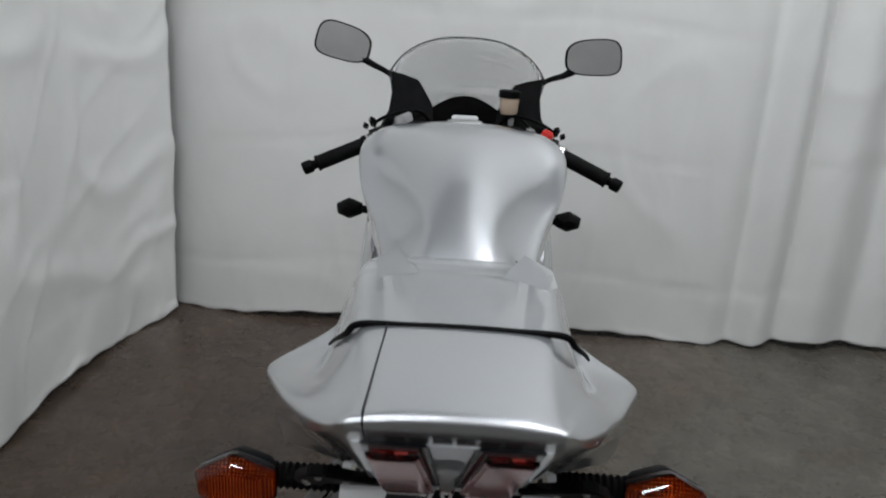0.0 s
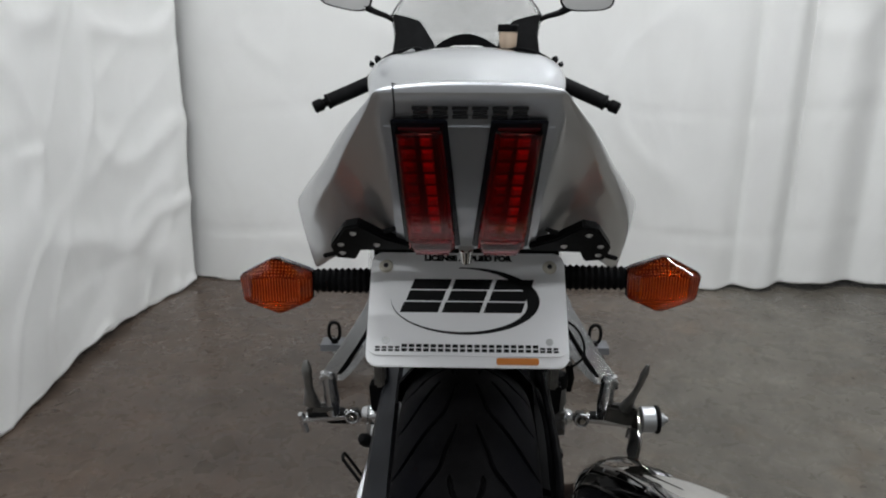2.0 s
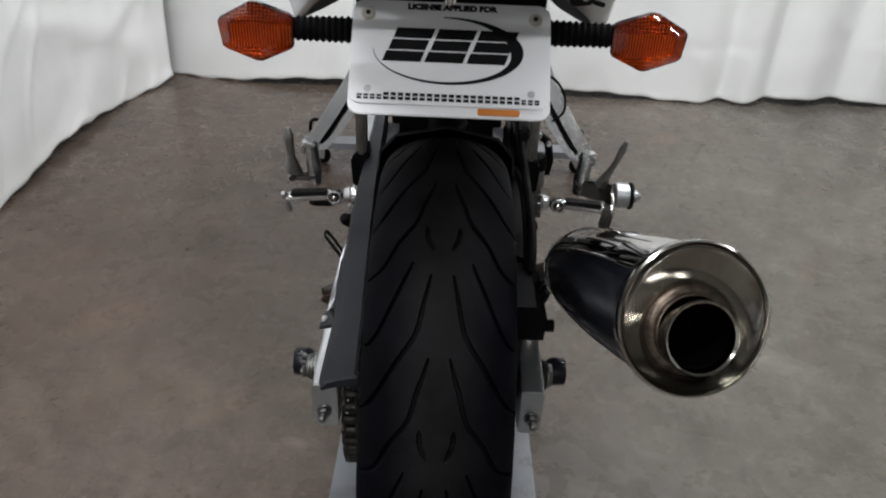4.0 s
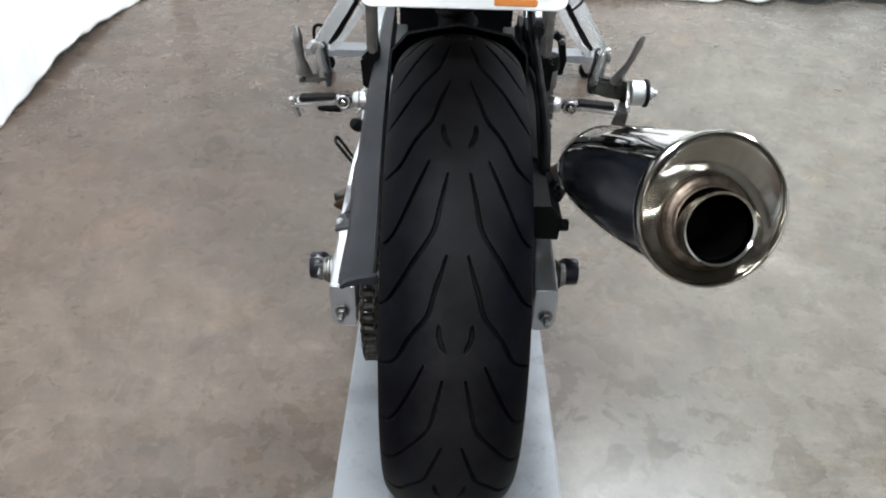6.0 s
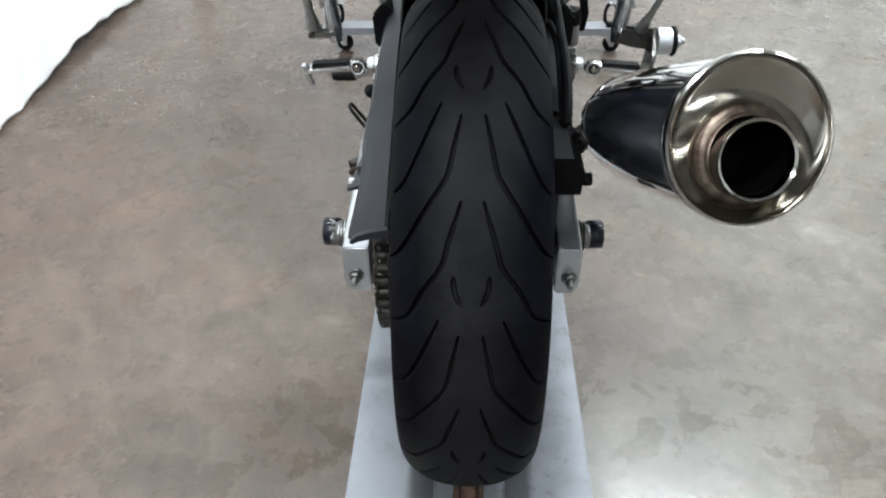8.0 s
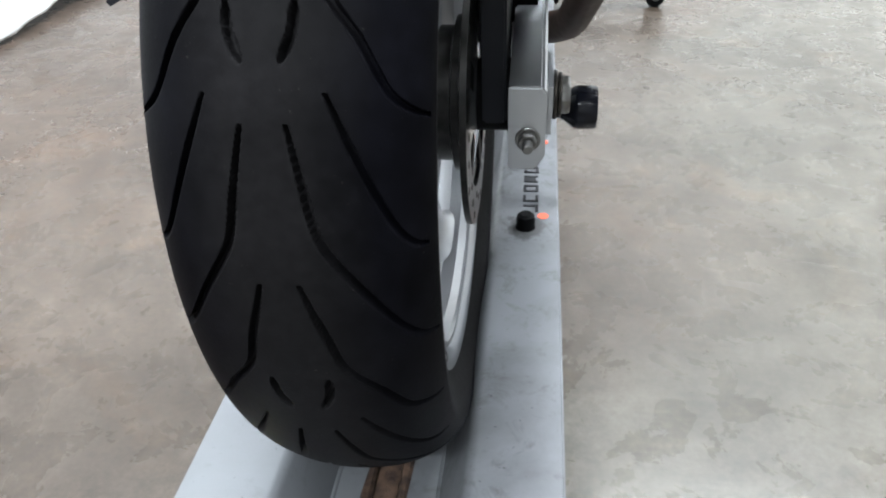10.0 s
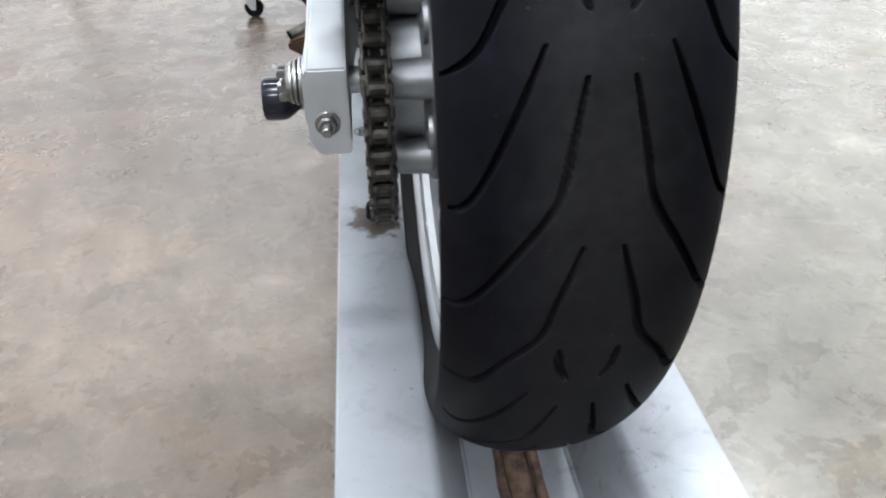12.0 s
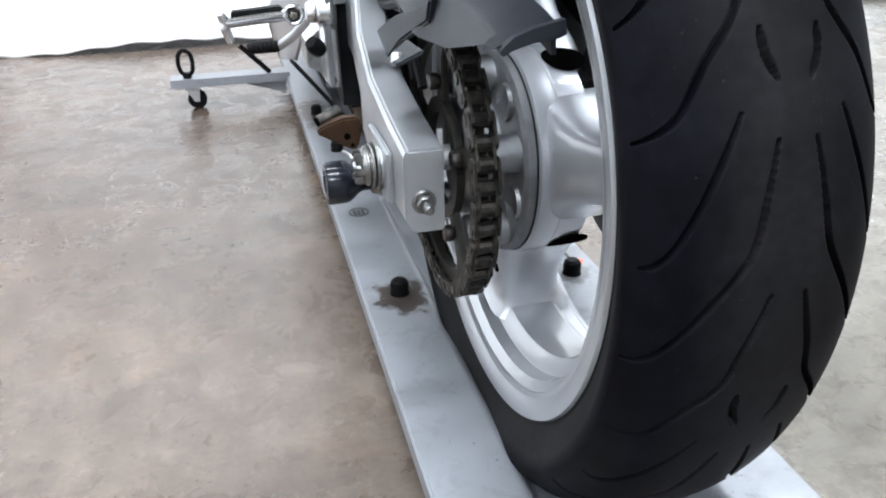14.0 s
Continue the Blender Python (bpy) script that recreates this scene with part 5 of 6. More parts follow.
def build_plate():
    U, N = Vector((0, 0.669, 0.743)), Vector((0, -0.743, 0.669))
    C = Vector((-0.001, -0.105, 0.7625))

    def on(x, v, out=0.0):
        return C + Vector((x, 0, 0)) + U * v + N * out

    def rounded(w, h, r, v0=0.0, out=0.0, x0=0.0):
        pts = []
        for cx, cy, a0 in ((w / 2 - r, h / 2 - r, 0), (-w / 2 + r, h / 2 - r, 90), (-w / 2 + r, -h / 2 + r, 180), (w / 2 - r, -h / 2 + r, 270)):
            for k in range(7):
                a = radians(a0 + 15 * k)
                pts.append(on(x0 + cx + r * math.cos(a), v0 + cy + r * math.sin(a), out))
        return pts

    pl = part("licence_plate", prism(rounded(0.178, 0.0995, 0.011, 0.0038), N * 0.0016, 0.0004), M_PLATE, bike, "white dealer number plate with black emblem")
    part("backing_plate", prism(rounded(0.179, 0.0985, 0.011, -0.006, -0.004), N * 0.003, 0.0008), M_PLATE, pl)
    part("reflector", prism(rounded(0.037, 0.006, 0.002, -0.0500, -0.001, 0.044), N * 0.002, 0.0004), M_AMBERREF, pl, "small amber reflector")
    for sx in (-1, 1):
        b = part("plate_bolt", rod(on(sx * 0.0752, 0.0390, 0.0016), on(sx * 0.0752, 0.0390, 0.0045), 0.0065, 0.006, 20, 0.0012), M_BRASS, pl, "brass plate bolt")
        part("bolt_hole", rod(on(sx * 0.0752, 0.0390, 0.0044), on(sx * 0.0752, 0.0390, 0.0049), 0.0025, None, 6), M_INKGREY, b)
        part("plate_hole", rod(on(sx * 0.0722, -0.0325, 0.0014), on(sx * 0.0722, -0.0325, 0.0019), 0.0033, None, 20), M_CAST, pl)
    # emblem: three slanted blocks with notches, in a tapering ring
    for k in range(3):
        x0 = -0.0595 + k * 0.0375
        sl = 0.011

        def q(a, v):
            return on(x0 + a + sl * (v + 0.014) / 0.028, v * 1.12 + 0.0105, 0.0018)

        w = 0.034
        bars = [((0.0, w), (0.0056, 0.0145)), ((0.0, w - 0.001), (-0.0044, 0.0044)), ((-0.001, w - 0.001), (-0.0145, -0.0056))]
        for (a0, a1), (v0, v1) in bars:
            part("emblem_bar", prism([q(a0, v0), q(a1, v0), q(a1, v1), q(a0, v1)], N * 0.0003, 0), M_INK, pl)
    outer, inner = [], []
    for k in range(81):
        a = radians(95 - 275 * k / 80)
        fat = 0.0085 * math.exp(-((k - 22) / 16.0) ** 2) + 0.0046 * math.sin(math.pi * min(1, k / 80)) ** 1.3 + 0.0002
        ca, sa = math.cos(a), math.sin(a)
        ex, ey = 0.067 * ca - 0.003, 0.0325 * sa
        nrm = Vector((ca / 0.066, sa / 0.0315)).normalized()
        outer.append(on(ex + 0.001, ey + 0.006, 0.0018))
        inner.append(on(ex - nrm.x * fat + 0.001, ey - nrm.y * fat * 0.6 + 0.006, 0.0018))
    n = len(outer)
    bm = poly(outer + inner + [p + N * 0.0003 for p in outer + inner], [(i, i + 1, n + i + 1, n + i) for i in range(n - 1)] + [(2 * n + i, 2 * n + i + 1, 3 * n + i + 1, 3 * n + i) for i in range(n - 1)])
    part("emblem_ring", bm, M_INK, pl)
    rot = Matrix((Vector((1, 0, 0)), U, N)).transposed().to_4x4()
    t = link_mesh("lettering", text_mesh("LICENSE APPLIED FOR", 0.0072, 0.0002, 0.0005), M_INK, pl, "black words LICENSE APPLIED FOR")
    t.matrix_basis = Matrix.Translation(on(0.0, 0.0476, 0.0018)) @ rot @ Matrix.Diagonal((1.13, 1.0, 1.0, 1.0))
    part("lamp_cable", tube([on(0.084, -0.010, -0.006), on(0.094, -0.012, -0.008), on(0.103, -0.024, -0.010), on(0.104, -0.040, -0.014), on(0.094, -0.048, -0.02)], 0.0012, 8, 6), M_BLACK, pl, "thin black lamp cable")
    x = -0.081
    while x < 0.079:
        small = x < -0.058 or x > 0.060
        w = 0.0048 if not small else 0.0042
        h = 0.0068 if not small else 0.0046
        v = -0.0390 - (0.0068 - h) / 2
        for lo, hi in ((0.5, 0.08), (-0.08, -0.5)):
            part("address_bar", prism([on(x + a, v + h * q, 0.0018) for a, q in ((0, hi), (w, hi), (w, lo), (0, lo))], N * 0.0002, 0), M_INK, pl)
        x += w + 0.0016


build_plate()


def build_signal(cx, cy, cz, side, rear=True, k=1.0):
    """A turn signal: a faceted lens in front of a tapered black shell, on a ribbed stem."""
    f = -1 if rear else 1
    hexa = [(0.035, 0.0113), (0.0024, 0.0286), (-0.0346, 0.0157), (-0.034, -0.013), (-0.002, -0.0274), (0.032, -0.0145)]
    out = []
    for i, (a, b) in enumerate(hexa):
        for q, w in ((hexa[i - 1], 0.10), (hexa[i - 1], 0.03), (hexa[(i + 1) % 6], 0.03), (hexa[(i + 1) % 6], 0.10)):
            pull = 0.975 if w < 0.05 else 1.0
            out.append(((a + (q[0] - a) * w) * pull, (b + (q[1] - b) * w) * pull))
    rings = []
    for d, s in ((-0.034, 0.42), (-0.022, 0.74), (-0.008, 0.94), (-0.004, 0.96)):
        rings.append([Vector((cx + side * a * s * k, cy + f * d * k, cz + b * s * k)) for a, b in out])
    bm = loft(rings)
    sig = part("turn_signal", bevelled(bm, 0.0015, 2, 30), M_BLACK, bike, "turn signal with amber lens" if rear else "black front turn signal")
    rings = []
    for d, s in ((-0.0045, 0.965), (0.002, 1.0), (0.005, 0.985), (0.0065, 0.95), (0.0128, 0.70), (0.0140, 0.66)):
        rings.append([Vector((cx + side * a * s * k, cy + f * d * k, cz + b * s * k + (0.002 if s < 0.9 else 0))) for a, b in out])
    if rear:
        part("lens", loft(rings), M_AMBER, sig, "faceted amber lens", 12)
        part("reflector", loft([[Vector((cx + side * a * t, cy + f * d, cz + c * t)) for a, c in out] for d, t in ((0.0036, 0.95), (0.0012, 0.85), (-0.0018, 0.60), (-0.0032, 0.28), (-0.0034, 0.01))], False), M_LAMPCUP, sig, "dim metal lamp cup")
        # upright ribs behind the flat face, rows of beads behind the upper and side facets
        for q in range(-8, 9):
            hx = q * 0.0026
            top = 0.0105 - 0.10 * abs(hx)
            part("lens_rib", box((cx + hx, cy + f * 0.0075, cz + (top - 0.0125) / 2), (0.0008, 0.0015, top + 0.0125), 0), M_REFLECT, sig)
        for row in range(4):
            z = 0.0125 + row * 0.0032
            half = int((0.026 - row * 0.0062) / 0.0032)
            for q in range(-half, half + 1):
                part("lens_bead", box((cx + q * 0.0032, cy + f * (0.0068 - row * 0.0014), cz + z), (0.0011, 0.0010, 0.0011), 0, (45, 0, 0)), M_REFLECT, sig)
        for row in range(3):
            z = -0.0150 - row * 0.0030
            part("lens_rib", box((cx, cy + f * (0.0062 - row * 0.0016), cz + z), (0.036 - row * 0.012, 0.0012, 0.0007), 0), M_REFLECT, sig)
        for e in (-1, 1):
            for row in range(3):
                part("lens_rib", box((cx + e * (0.0245 + row * 0.0026), cy + f * (0.0062 - row * 0.0016), cz - 0.001), (0.0007, 0.0012, 0.020 - row * 0.002), 0), M_REFLECT, sig)
        x1, x0 = cx - side * 0.030, side * 0.088
        n = 11
        prof = []
        for q in range(n * 2):
            prof.append((0.0105 + (0.0022 if q % 2 else 0) - 0.0012 * q / (2 * n), abs(x1 - x0) * q / (2 * n - 1)))
        part("stem", lathe(prof, (x0, cy + 0.010, cz + 0.002), (side, 0, 0), 20), M_GRIP, sig, "ribbed black rubber stem")
    else:
        part("lens", loft(rings), M_BLACK, sig)
        part("stem", rod((cx - side * 0.03, cy, cz), (cx - side * 0.09, cy + 0.01, cz - 0.005), 0.010, 0.012, 16), M_BLACK, sig)
    return sig


build_signal(-0.179, -0.077, 0.772, -1)
build_signal(0.181, -0.070, 0.775, 1)
build_signal(-0.288, 1.27, 0.678, -1, False)
build_signal(0.288, 1.27, 0.676, 1, False)


def build_muffler():
    A = Vector((-0.12, 0.9, -0.42)).normalized()
    C = Vector((0.2015, -0.274, 0.6085))
    a, u, v = frame_of(A)
    B = Vector((-0.045, 0.9, -0.432)).normalized()
    body = lathe([(0.058, 0.008), (0.0605, 0.03), (0.0615, 0.12), (0.0602, 0.22), (0.0570, 0.31), (0.0520, 0.365), (0.0455, 0.405), (0.037, 0.435), (0.028, 0.452), (0.024, 0.462)], C, B, 64, False, False)
    down = (Vector((0, 0, -1)) - B * Vector((0, 0, -1)).dot(B)).normalized()
    for vert in body.verts:
        d = (vert.co - C).dot(B)
        q = (vert.co - C).dot(down)
        if q > 0:
            vert.co += down * q * 0.10 * max(0.0, min(1.0, d / 0.26))
    m = part("muffler", body, M_CHROME, bike, "polished steel exhaust silencer with stained flared end")
    part("end_rim", lathe([(0.0602, 0.004), (0.0606, -0.002), (0.0622, -0.0042), (0.0640, -0.0030), (0.0645, 0.001), (0.0638, 0.008), (0.0612, 0.014), (0.0598, 0.014)], C, A, 64, True), M_STEEL, m)
    low = Vector((0.0, -0.42, -0.9)).normalized()
    set_off = u * 0.006 + low * 0.013
    rings = []
    for r, d, f in ((0.0616, -0.002, 0.0), (0.0595, 0.002, 0.02), (0.0545, 0.0055, 0.2), (0.0480, 0.0100, 0.48), (0.0420, 0.0142, 0.75), (0.0375, 0.0180, 0.95), (0.0352, 0.0205, 1.0), (0.0325, 0.0225, 1.0), (0.0318, 0.040, 1.0)):
        rings.append([C + A * d + set_off * f + (u * math.cos(w) + v * math.sin(w)) * max(r, 0.0005) for w in np.linspace(0, 2 * math.pi, 65)[:-1]])
    cv = [p for ring in rings for p in ring]
    cf = [(i * 64 + k, i * 64 + (k + 1) % 64, (i + 1) * 64 + (k + 1) % 64, (i + 1) * 64 + k) for i in range(len(rings) - 1) for k in range(64)]
    part("end_cone", poly(cv, cf), M_STEEL, m, "stained flared end cone")
    part("weld_ring", lathe([(0.0385, 0.0178), (0.0372, 0.0160), (0.0350, 0.0150), (0.0325, 0.0142), (0.0312, 0.0120), (0.0300, 0.0115)], C + set_off, A, 48, False, False), M_WELD, m, "heat-browned weld round the outlet")
    tip = C + A * -0.004 + set_off + low * 0.002
    part("tail_pipe", lathe([(0.0300, 0.055), (0.0300, 0.004), (0.0312, 0.0), (0.0305, -0.0022), (0.0285, -0.001), (0.0275, 0.005), (0.0272, 0.055)], tip, A, 48, False, False), M_STEEL, m, "polished steel outlet pipe")
    part("pipe_bore", lathe([(0.0268, 0.006), (0.0255, 0.07), (0.0, 0.07)], tip, A, 40, False, False), M_SOOT_SHADE, m, "sooty black pipe bore")
    part("drain_hole", rod(C + u * -0.012 + v * -0.050 + A * 0.0165, C + u * -0.012 + v * -0.050 + A * 0.010, 0.0018, None, 10), M_INK, m)
    for d in (0.33,):
        part("band", lathe([(0.0545, d), (0.0562, d + 0.001), (0.0558, d + 0.005), (0.0535, d + 0.006)], C, B, 64, False, False), M_CHROME, m)
    # dark reflection on the inner flank, painted as a black patch inside a bright beaded edge
    _, bu, bv = frame_of(B)
    inward = math.degrees(math.atan2(Vector((-1, 0, 0)).dot(bv), Vector((-1, 0, 0)).dot(bu)))
    turn = 1 if Vector((0, 0, 1)).dot(bu * -math.sin(radians(inward)) + bv * math.cos(radians(inward))) > 0 else -1

    def skin(d, ang, lift):
        w = radians(inward + turn * ang)
        r = spline([0.0600, 0.0615, 0.0602, 0.0570, 0.0520, 0.0455], [0.02, 0.12, 0.22, 0.31, 0.365, 0.405], d)
        p = C + B * d + (bu * math.cos(w) + bv * math.sin(w)) * (r + lift)
        q = (p - C).dot(down)
        return p + down * q * 0.10 * max(0.0, min(1.0, d / 0.26)) if q > 0 else p

    edge = [(0.012, 40), (0.12, 38), (0.22, 35), (0.30, 28), (0.345, 14), (0.352, 2), (0.335, -10), (0.28, -22), (0.19, -31), (0.10, -37), (0.012, -41)]
    loop = [(p.x / 100, p.y) for p in smooth_path([(d * 100, a, 0) for d, a in edge], 6)]
    grid = []
    half = len(loop) // 2
    for k in range(half + 1):
        (d0, a0), (d1, a1) = loop[k], loop[-1 - k]
        grid.append([skin(d0 + (d1 - d0) * f / 20, a0 + (a1 - a0) * f / 20, 0.0006) for f in range(21)])
    part("flank_reflection", loft(grid, False, False), M_GLOSSBLK, m, "gloss black patch standing in for the tyre's reflection in the polished flank")
    part("bead", tube([skin(d, a, 0.0006) for d, a in loop], 0.0022, 8, 1), M_CHROME, m, "bright beaded edge")
    # hanger strap, bush and bolts
    hb = prism([(0.196, 0.03, 0.508), (0.200, 0.085, 0.500), (0.214, 0.112, 0.545), (0.212, 0.098, 0.552), (0.206, 0.05, 0.535)], (0.004, 0.0, 0.001), 0.0012)
    part("hanger", hb, M_STEEL, m, "steel hanger strap")
    part("bush", rod((0.221, 0.112, 0.530), (0.240, 0.112, 0.530), 0.0162, None, 28, 0.0015), M_ALU, m)
    part("bush_washer", rod((0.240, 0.112, 0.530), (0.2445, 0.112, 0.530), 0.0178, None, 28, 0.001), M_BLACK, m)
    part("bush_bolt", hexnut((0.2455, 0.112, 0.530), (1, 0, 0), 0.0085, 0.006), M_ALU, m)
    part("bush_stud", rod((0.2515, 0.112, 0.530), (0.256, 0.112, 0.530), 0.0045, 0.004, 12, 0.0006), M_ALU, m)
    E = C + B * 0.455
    part("link_pipe", tube([E, E + B * 0.03, (0.178, 0.20, 0.362), (0.168, 0.25, 0.318), (0.155, 0.31, 0.280), (0.11, 0.40, 0.25), (0.03, 0.50, 0.25)], 0.0195, 18), M_BURNT, m, "heat-browned link pipe")
    part("clamp", lathe([(0.024, 0.0), (0.0285, 0.001), (0.0285, 0.019), (0.024, 0.02)], E - B * 0.004, B, 32, False, False), M_STEEL, m)


build_muffler()


def build_pegs():
    for sx in (-1, 1):
        o = 0.006 if sx > 0 else 0.0
        br = part("peg_bracket", beam([(sx * 0.100 + o, 0.162, 0.722), (sx * 0.105 + o, 0.158, 0.700), (sx * 0.122 + o, 0.148, 0.660), (sx * 0.149 + o, 0.138, 0.617), (sx * 0.178 + o, 0.130, 0.575)], [0.016, 0.016, 0.0165, 0.0165, 0.016], 0.013, 0.0035), M_SATIN, bike, "satin aluminium passenger peg bracket")
        part("inner_strut", beam([(sx * 0.098 + o, 0.168, 0.664), (sx * 0.110 + o, 0.158, 0.636), (sx * 0.136 + o, 0.148, 0.598), (sx * 0.152 + o, 0.142, 0.578), (sx * 0.166 + o, 0.138, 0.566)], [0.009, 0.009, 0.0085, 0.008, 0.008], 0.012, 0.003), M_SATIN, br)
        # black bar fills the gap, its colour standing in for shade
        part("web", beam([(sx * 0.106 + o, 0.170, 0.684), (sx * 0.134 + o, 0.158, 0.622), (sx * 0.167 + o, 0.146, 0.572)], 0.012, 0.003, 0.0005), M_BLACK, br, "black strip painted as the shade between the struts")
        part("foot_plate", tube([(sx * 0.177 + o, 0.130, 0.582), (sx * 0.175 + o, 0.128, 0.562), (sx * 0.173 + o, 0.128, 0.542), (sx * 0.172 + o, 0.130, 0.522)], [0.0105, 0.0098, 0.0105, 0.0080], 16, 5, False, 0.9), M_SATIN, br)
        part("hook", beam([(sx * 0.184 + o, 0.122, 0.567), (sx * 0.184 + o, 0.121, 0.577), (sx * 0.177 + o, 0.120, 0.582), (sx * 0.169 + o, 0.121, 0.578)], 0.0055, 0.008, 0.0015), M_SATIN, br)
        # black block painted as the shade in the hook's hollow
        part("hook_recess", prism([(sx * 0.181 + o, 0.1205, 0.562), (sx * 0.180 + o, 0.1205, 0.574), (sx * 0.174 + o, 0.1205, 0.575), (sx * 0.174 + o, 0.1205, 0.562)], (0, 0.002, 0), 0.0003), M_INK, br)
        lug = beam([(sx * 0.168 + o, 0.126, 0.534), (sx * 0.186 + o, 0.122, 0.535), (sx * 0.203 + o, 0.120, 0.536)], 0.013, 0.012, 0.004)
        if sx > 0:
            lug = join(lug, beam([(0.176, 0.124, 0.536), (0.198, 0.122, 0.532), (0.219, 0.120, 0.530)], [0.022, 0.026, 0.026], 0.016, 0.004))
        part("pivot_lug", lug, M_WORN if sx < 0 else M_GREASE, br)
        part("pivot_pin", rod((sx * 0.199 + o, 0.109, 0.536), (sx * 0.199 + o, 0.130, 0.536), 0.004, None, 14, 0.0006), M_GREASE, br)
        bx = sx * 0.197 + o
        lean = 0.004 if sx < 0 else 0.022
        part("passenger_peg", tube([(bx, 0.118, 0.543), (bx + sx * lean * 0.25, 0.115, 0.556), (bx + sx * lean * 0.6, 0.114, 0.573), (bx + sx * lean * 0.85, 0.114, 0.589), (bx + sx * lean * 1.1, 0.116, 0.604)], [0.0125, 0.0095, 0.0058, 0.0062, 0.0072, 0.0030], 14, 6, False, 0.65), M_WORN, br, "folded passenger foot peg of worn steel")
    # rider pegs
    for sx in (-1, 1):
        tip = Vector((sx * 0.279 + (0.009 if sx < 0 else 0), 0.372, 0.374))
        root = Vector((sx * 0.205 + (0.009 if sx < 0 else 0), 0.382, 0.379))
        pg = part("foot_peg", tube([tip, tip.lerp(root, 0.5), root], [0.0072, 0.0080, 0.0095], 16, 5, False, 0.9), M_POLISH, bike, "polished rider foot peg with black rubber top")
        slope = math.degrees(math.atan2(-(root - tip).z, (root - tip).x)) if sx < 0 else math.degrees(math.atan2((root - tip).z, -(root - tip).x))
        part("peg_rubber", box(tip.lerp(root, 0.52) + Vector((0, 0, 0.0085)), (0.062, 0.021, 0.007), 0.002, (0, slope, 0)), M_GRIP, pg, "black rubber pad")
        part("peg_tray", box(tip.lerp(root, 0.5) + Vector((0, 0, 0.0042)), (0.070, 0.023, 0.0025), 0.0008, (0, slope, 0)), M_POLISH, pg)
        for q in range(14):
            part("tooth", box(tip.lerp(root, 0.10 + q * 0.062) + Vector((0, -0.0122, 0.0062)), (0.0024, 0.003, 0.0032), 0.0006), M_POLISH, pg)
        part("peg_end", tube([tip + Vector((sx * 0.005, -0.004, 0.012)), tip + Vector((sx * 0.001, 0, 0.003)), tip + Vector((sx * 0.001, 0, -0.006)), tip + Vector((-sx * 0.003, 0, -0.018)), tip + Vector((-sx * 0.004, 0, -0.024))], [0.0045, 0.0070, 0.0068, 0.0055, 0.0050], 12, 5, False, 0.9), M_SATIN, pg, "forked bright peg end")
        part("clevis", box(root + Vector((-sx * 0.010, 0.002, 0)), (0.024, 0.020, 0.020), 0.005), M_GREASE, pg, "dark steel clevis")
        part("clevis_ring", tube([root + Vector((-sx * 0.008 + 0.0105 * math.cos(a), -0.009, 0.0105 * math.sin(a))) for a in np.linspace(0, 2 * math.pi, 13)[:-1]], 0.0026, 8, 3, True), M_SATIN, pg, "bright spring round the pivot")
        part("clevis_pin", rod(root + Vector((-sx * 0.008, -0.014, 0)), root + Vector((-sx * 0.008, 0.014, 0)), 0.0048, None, 14, 0.001), M_STEEL, pg)
        part("spacer", rod(root + Vector((-sx * 0.024, 0, 0.001)), root + Vector((-sx * 0.036, 0.0, 0.001)), 0.0125, 0.0145, 24, 0.002), M_SATIN, pg)
        part("hanger_boss", rod(root + Vector((-sx * 0.036, 0, 0.001)), root + Vector((-sx * 0.055, 0.0, 0.001)), 0.0175, 0.019, 24, 0.003), M_SATIN, pg)
        hp = [(sx * 0.150, 0.36, 0.41), (sx * 0.150, 0.43, 0.43), (sx * 0.148, 0.48, 0.36), (sx * 0.148, 0.44, 0.28), (sx * 0.148, 0.39, 0.28), (sx * 0.150, 0.375, 0.35)]
        part("heel_plate", prism(hp, (-sx * 0.006, 0, 0), 0.002), M_ALU if sx < 0 else M_BLACK, pg)
    lev = part("gear_lever", tube([(-0.165, 0.40, 0.372), (-0.185, 0.43, 0.345), (-0.205, 0.46, 0.325)], 0.006, 10), M_ALU, bike)
    part("toe_rubber", lathe([(0.006, 0.0), (0.0085, 0.002)] + [(0.0085 if k % 2 else 0.0075, 0.004 + 0.0028 * k) for k in range(13)] + [(0.006, 0.043)], (-0.205, 0.46, 0.325), (-1, 0.05, -0.02), 16), M_GRIP, lev, "ribbed black rubber toe peg")
    part("lever_joint", lathe([(0.0, 0.0), (0.009, 0.001), (0.011, 0.006), (0.011, 0.016), (0.008, 0.022), (0.0, 0.023)], (-0.159, 0.37, 0.333), (-0.5, -0.4, 0.6), 16), M_BLACK, lev)
    part("shift_rod", rod((-0.155, 0.372, 0.34), (-0.15, 0.40, 0.40), 0.0045, None, 10), M_CAST, lev)
    case = part("gearbox_cover", bevelled(loft([[Vector((x, y, z)) for x, z in ((-0.172, 0.302), (-0.150, 0.290), (-0.146, 0.272), (-0.112, 0.272), (-0.110, 0.345), (-0.152, 0.352), (-0.172, 0.335))] for y in (0.425, 0.445, 0.50)]), 0.003), M_SATIN, bike, "satin cast gearbox cover")
    # black block painted as the shade in a slot
    part("cover_slot", box((-0.120, 0.422, 0.330), (0.012, 0.006, 0.060), 0.003), M_INK, case, "dark slot in the cover")
    for cx, cz in ((-0.160, 0.322), (-0.140, 0.283)):
        part("cover_bolt", hexnut((cx, 0.425, cz), (0, -1, 0), 0.006, 0.006), M_WORN, case)
    # side stand, folded up
    hi, lo = Vector((-0.1955, 0.330, 0.3290)), Vector((-0.1445, 0.312, 0.2660))
    dy = Vector((0.0007, 0.0115, -0.0026))
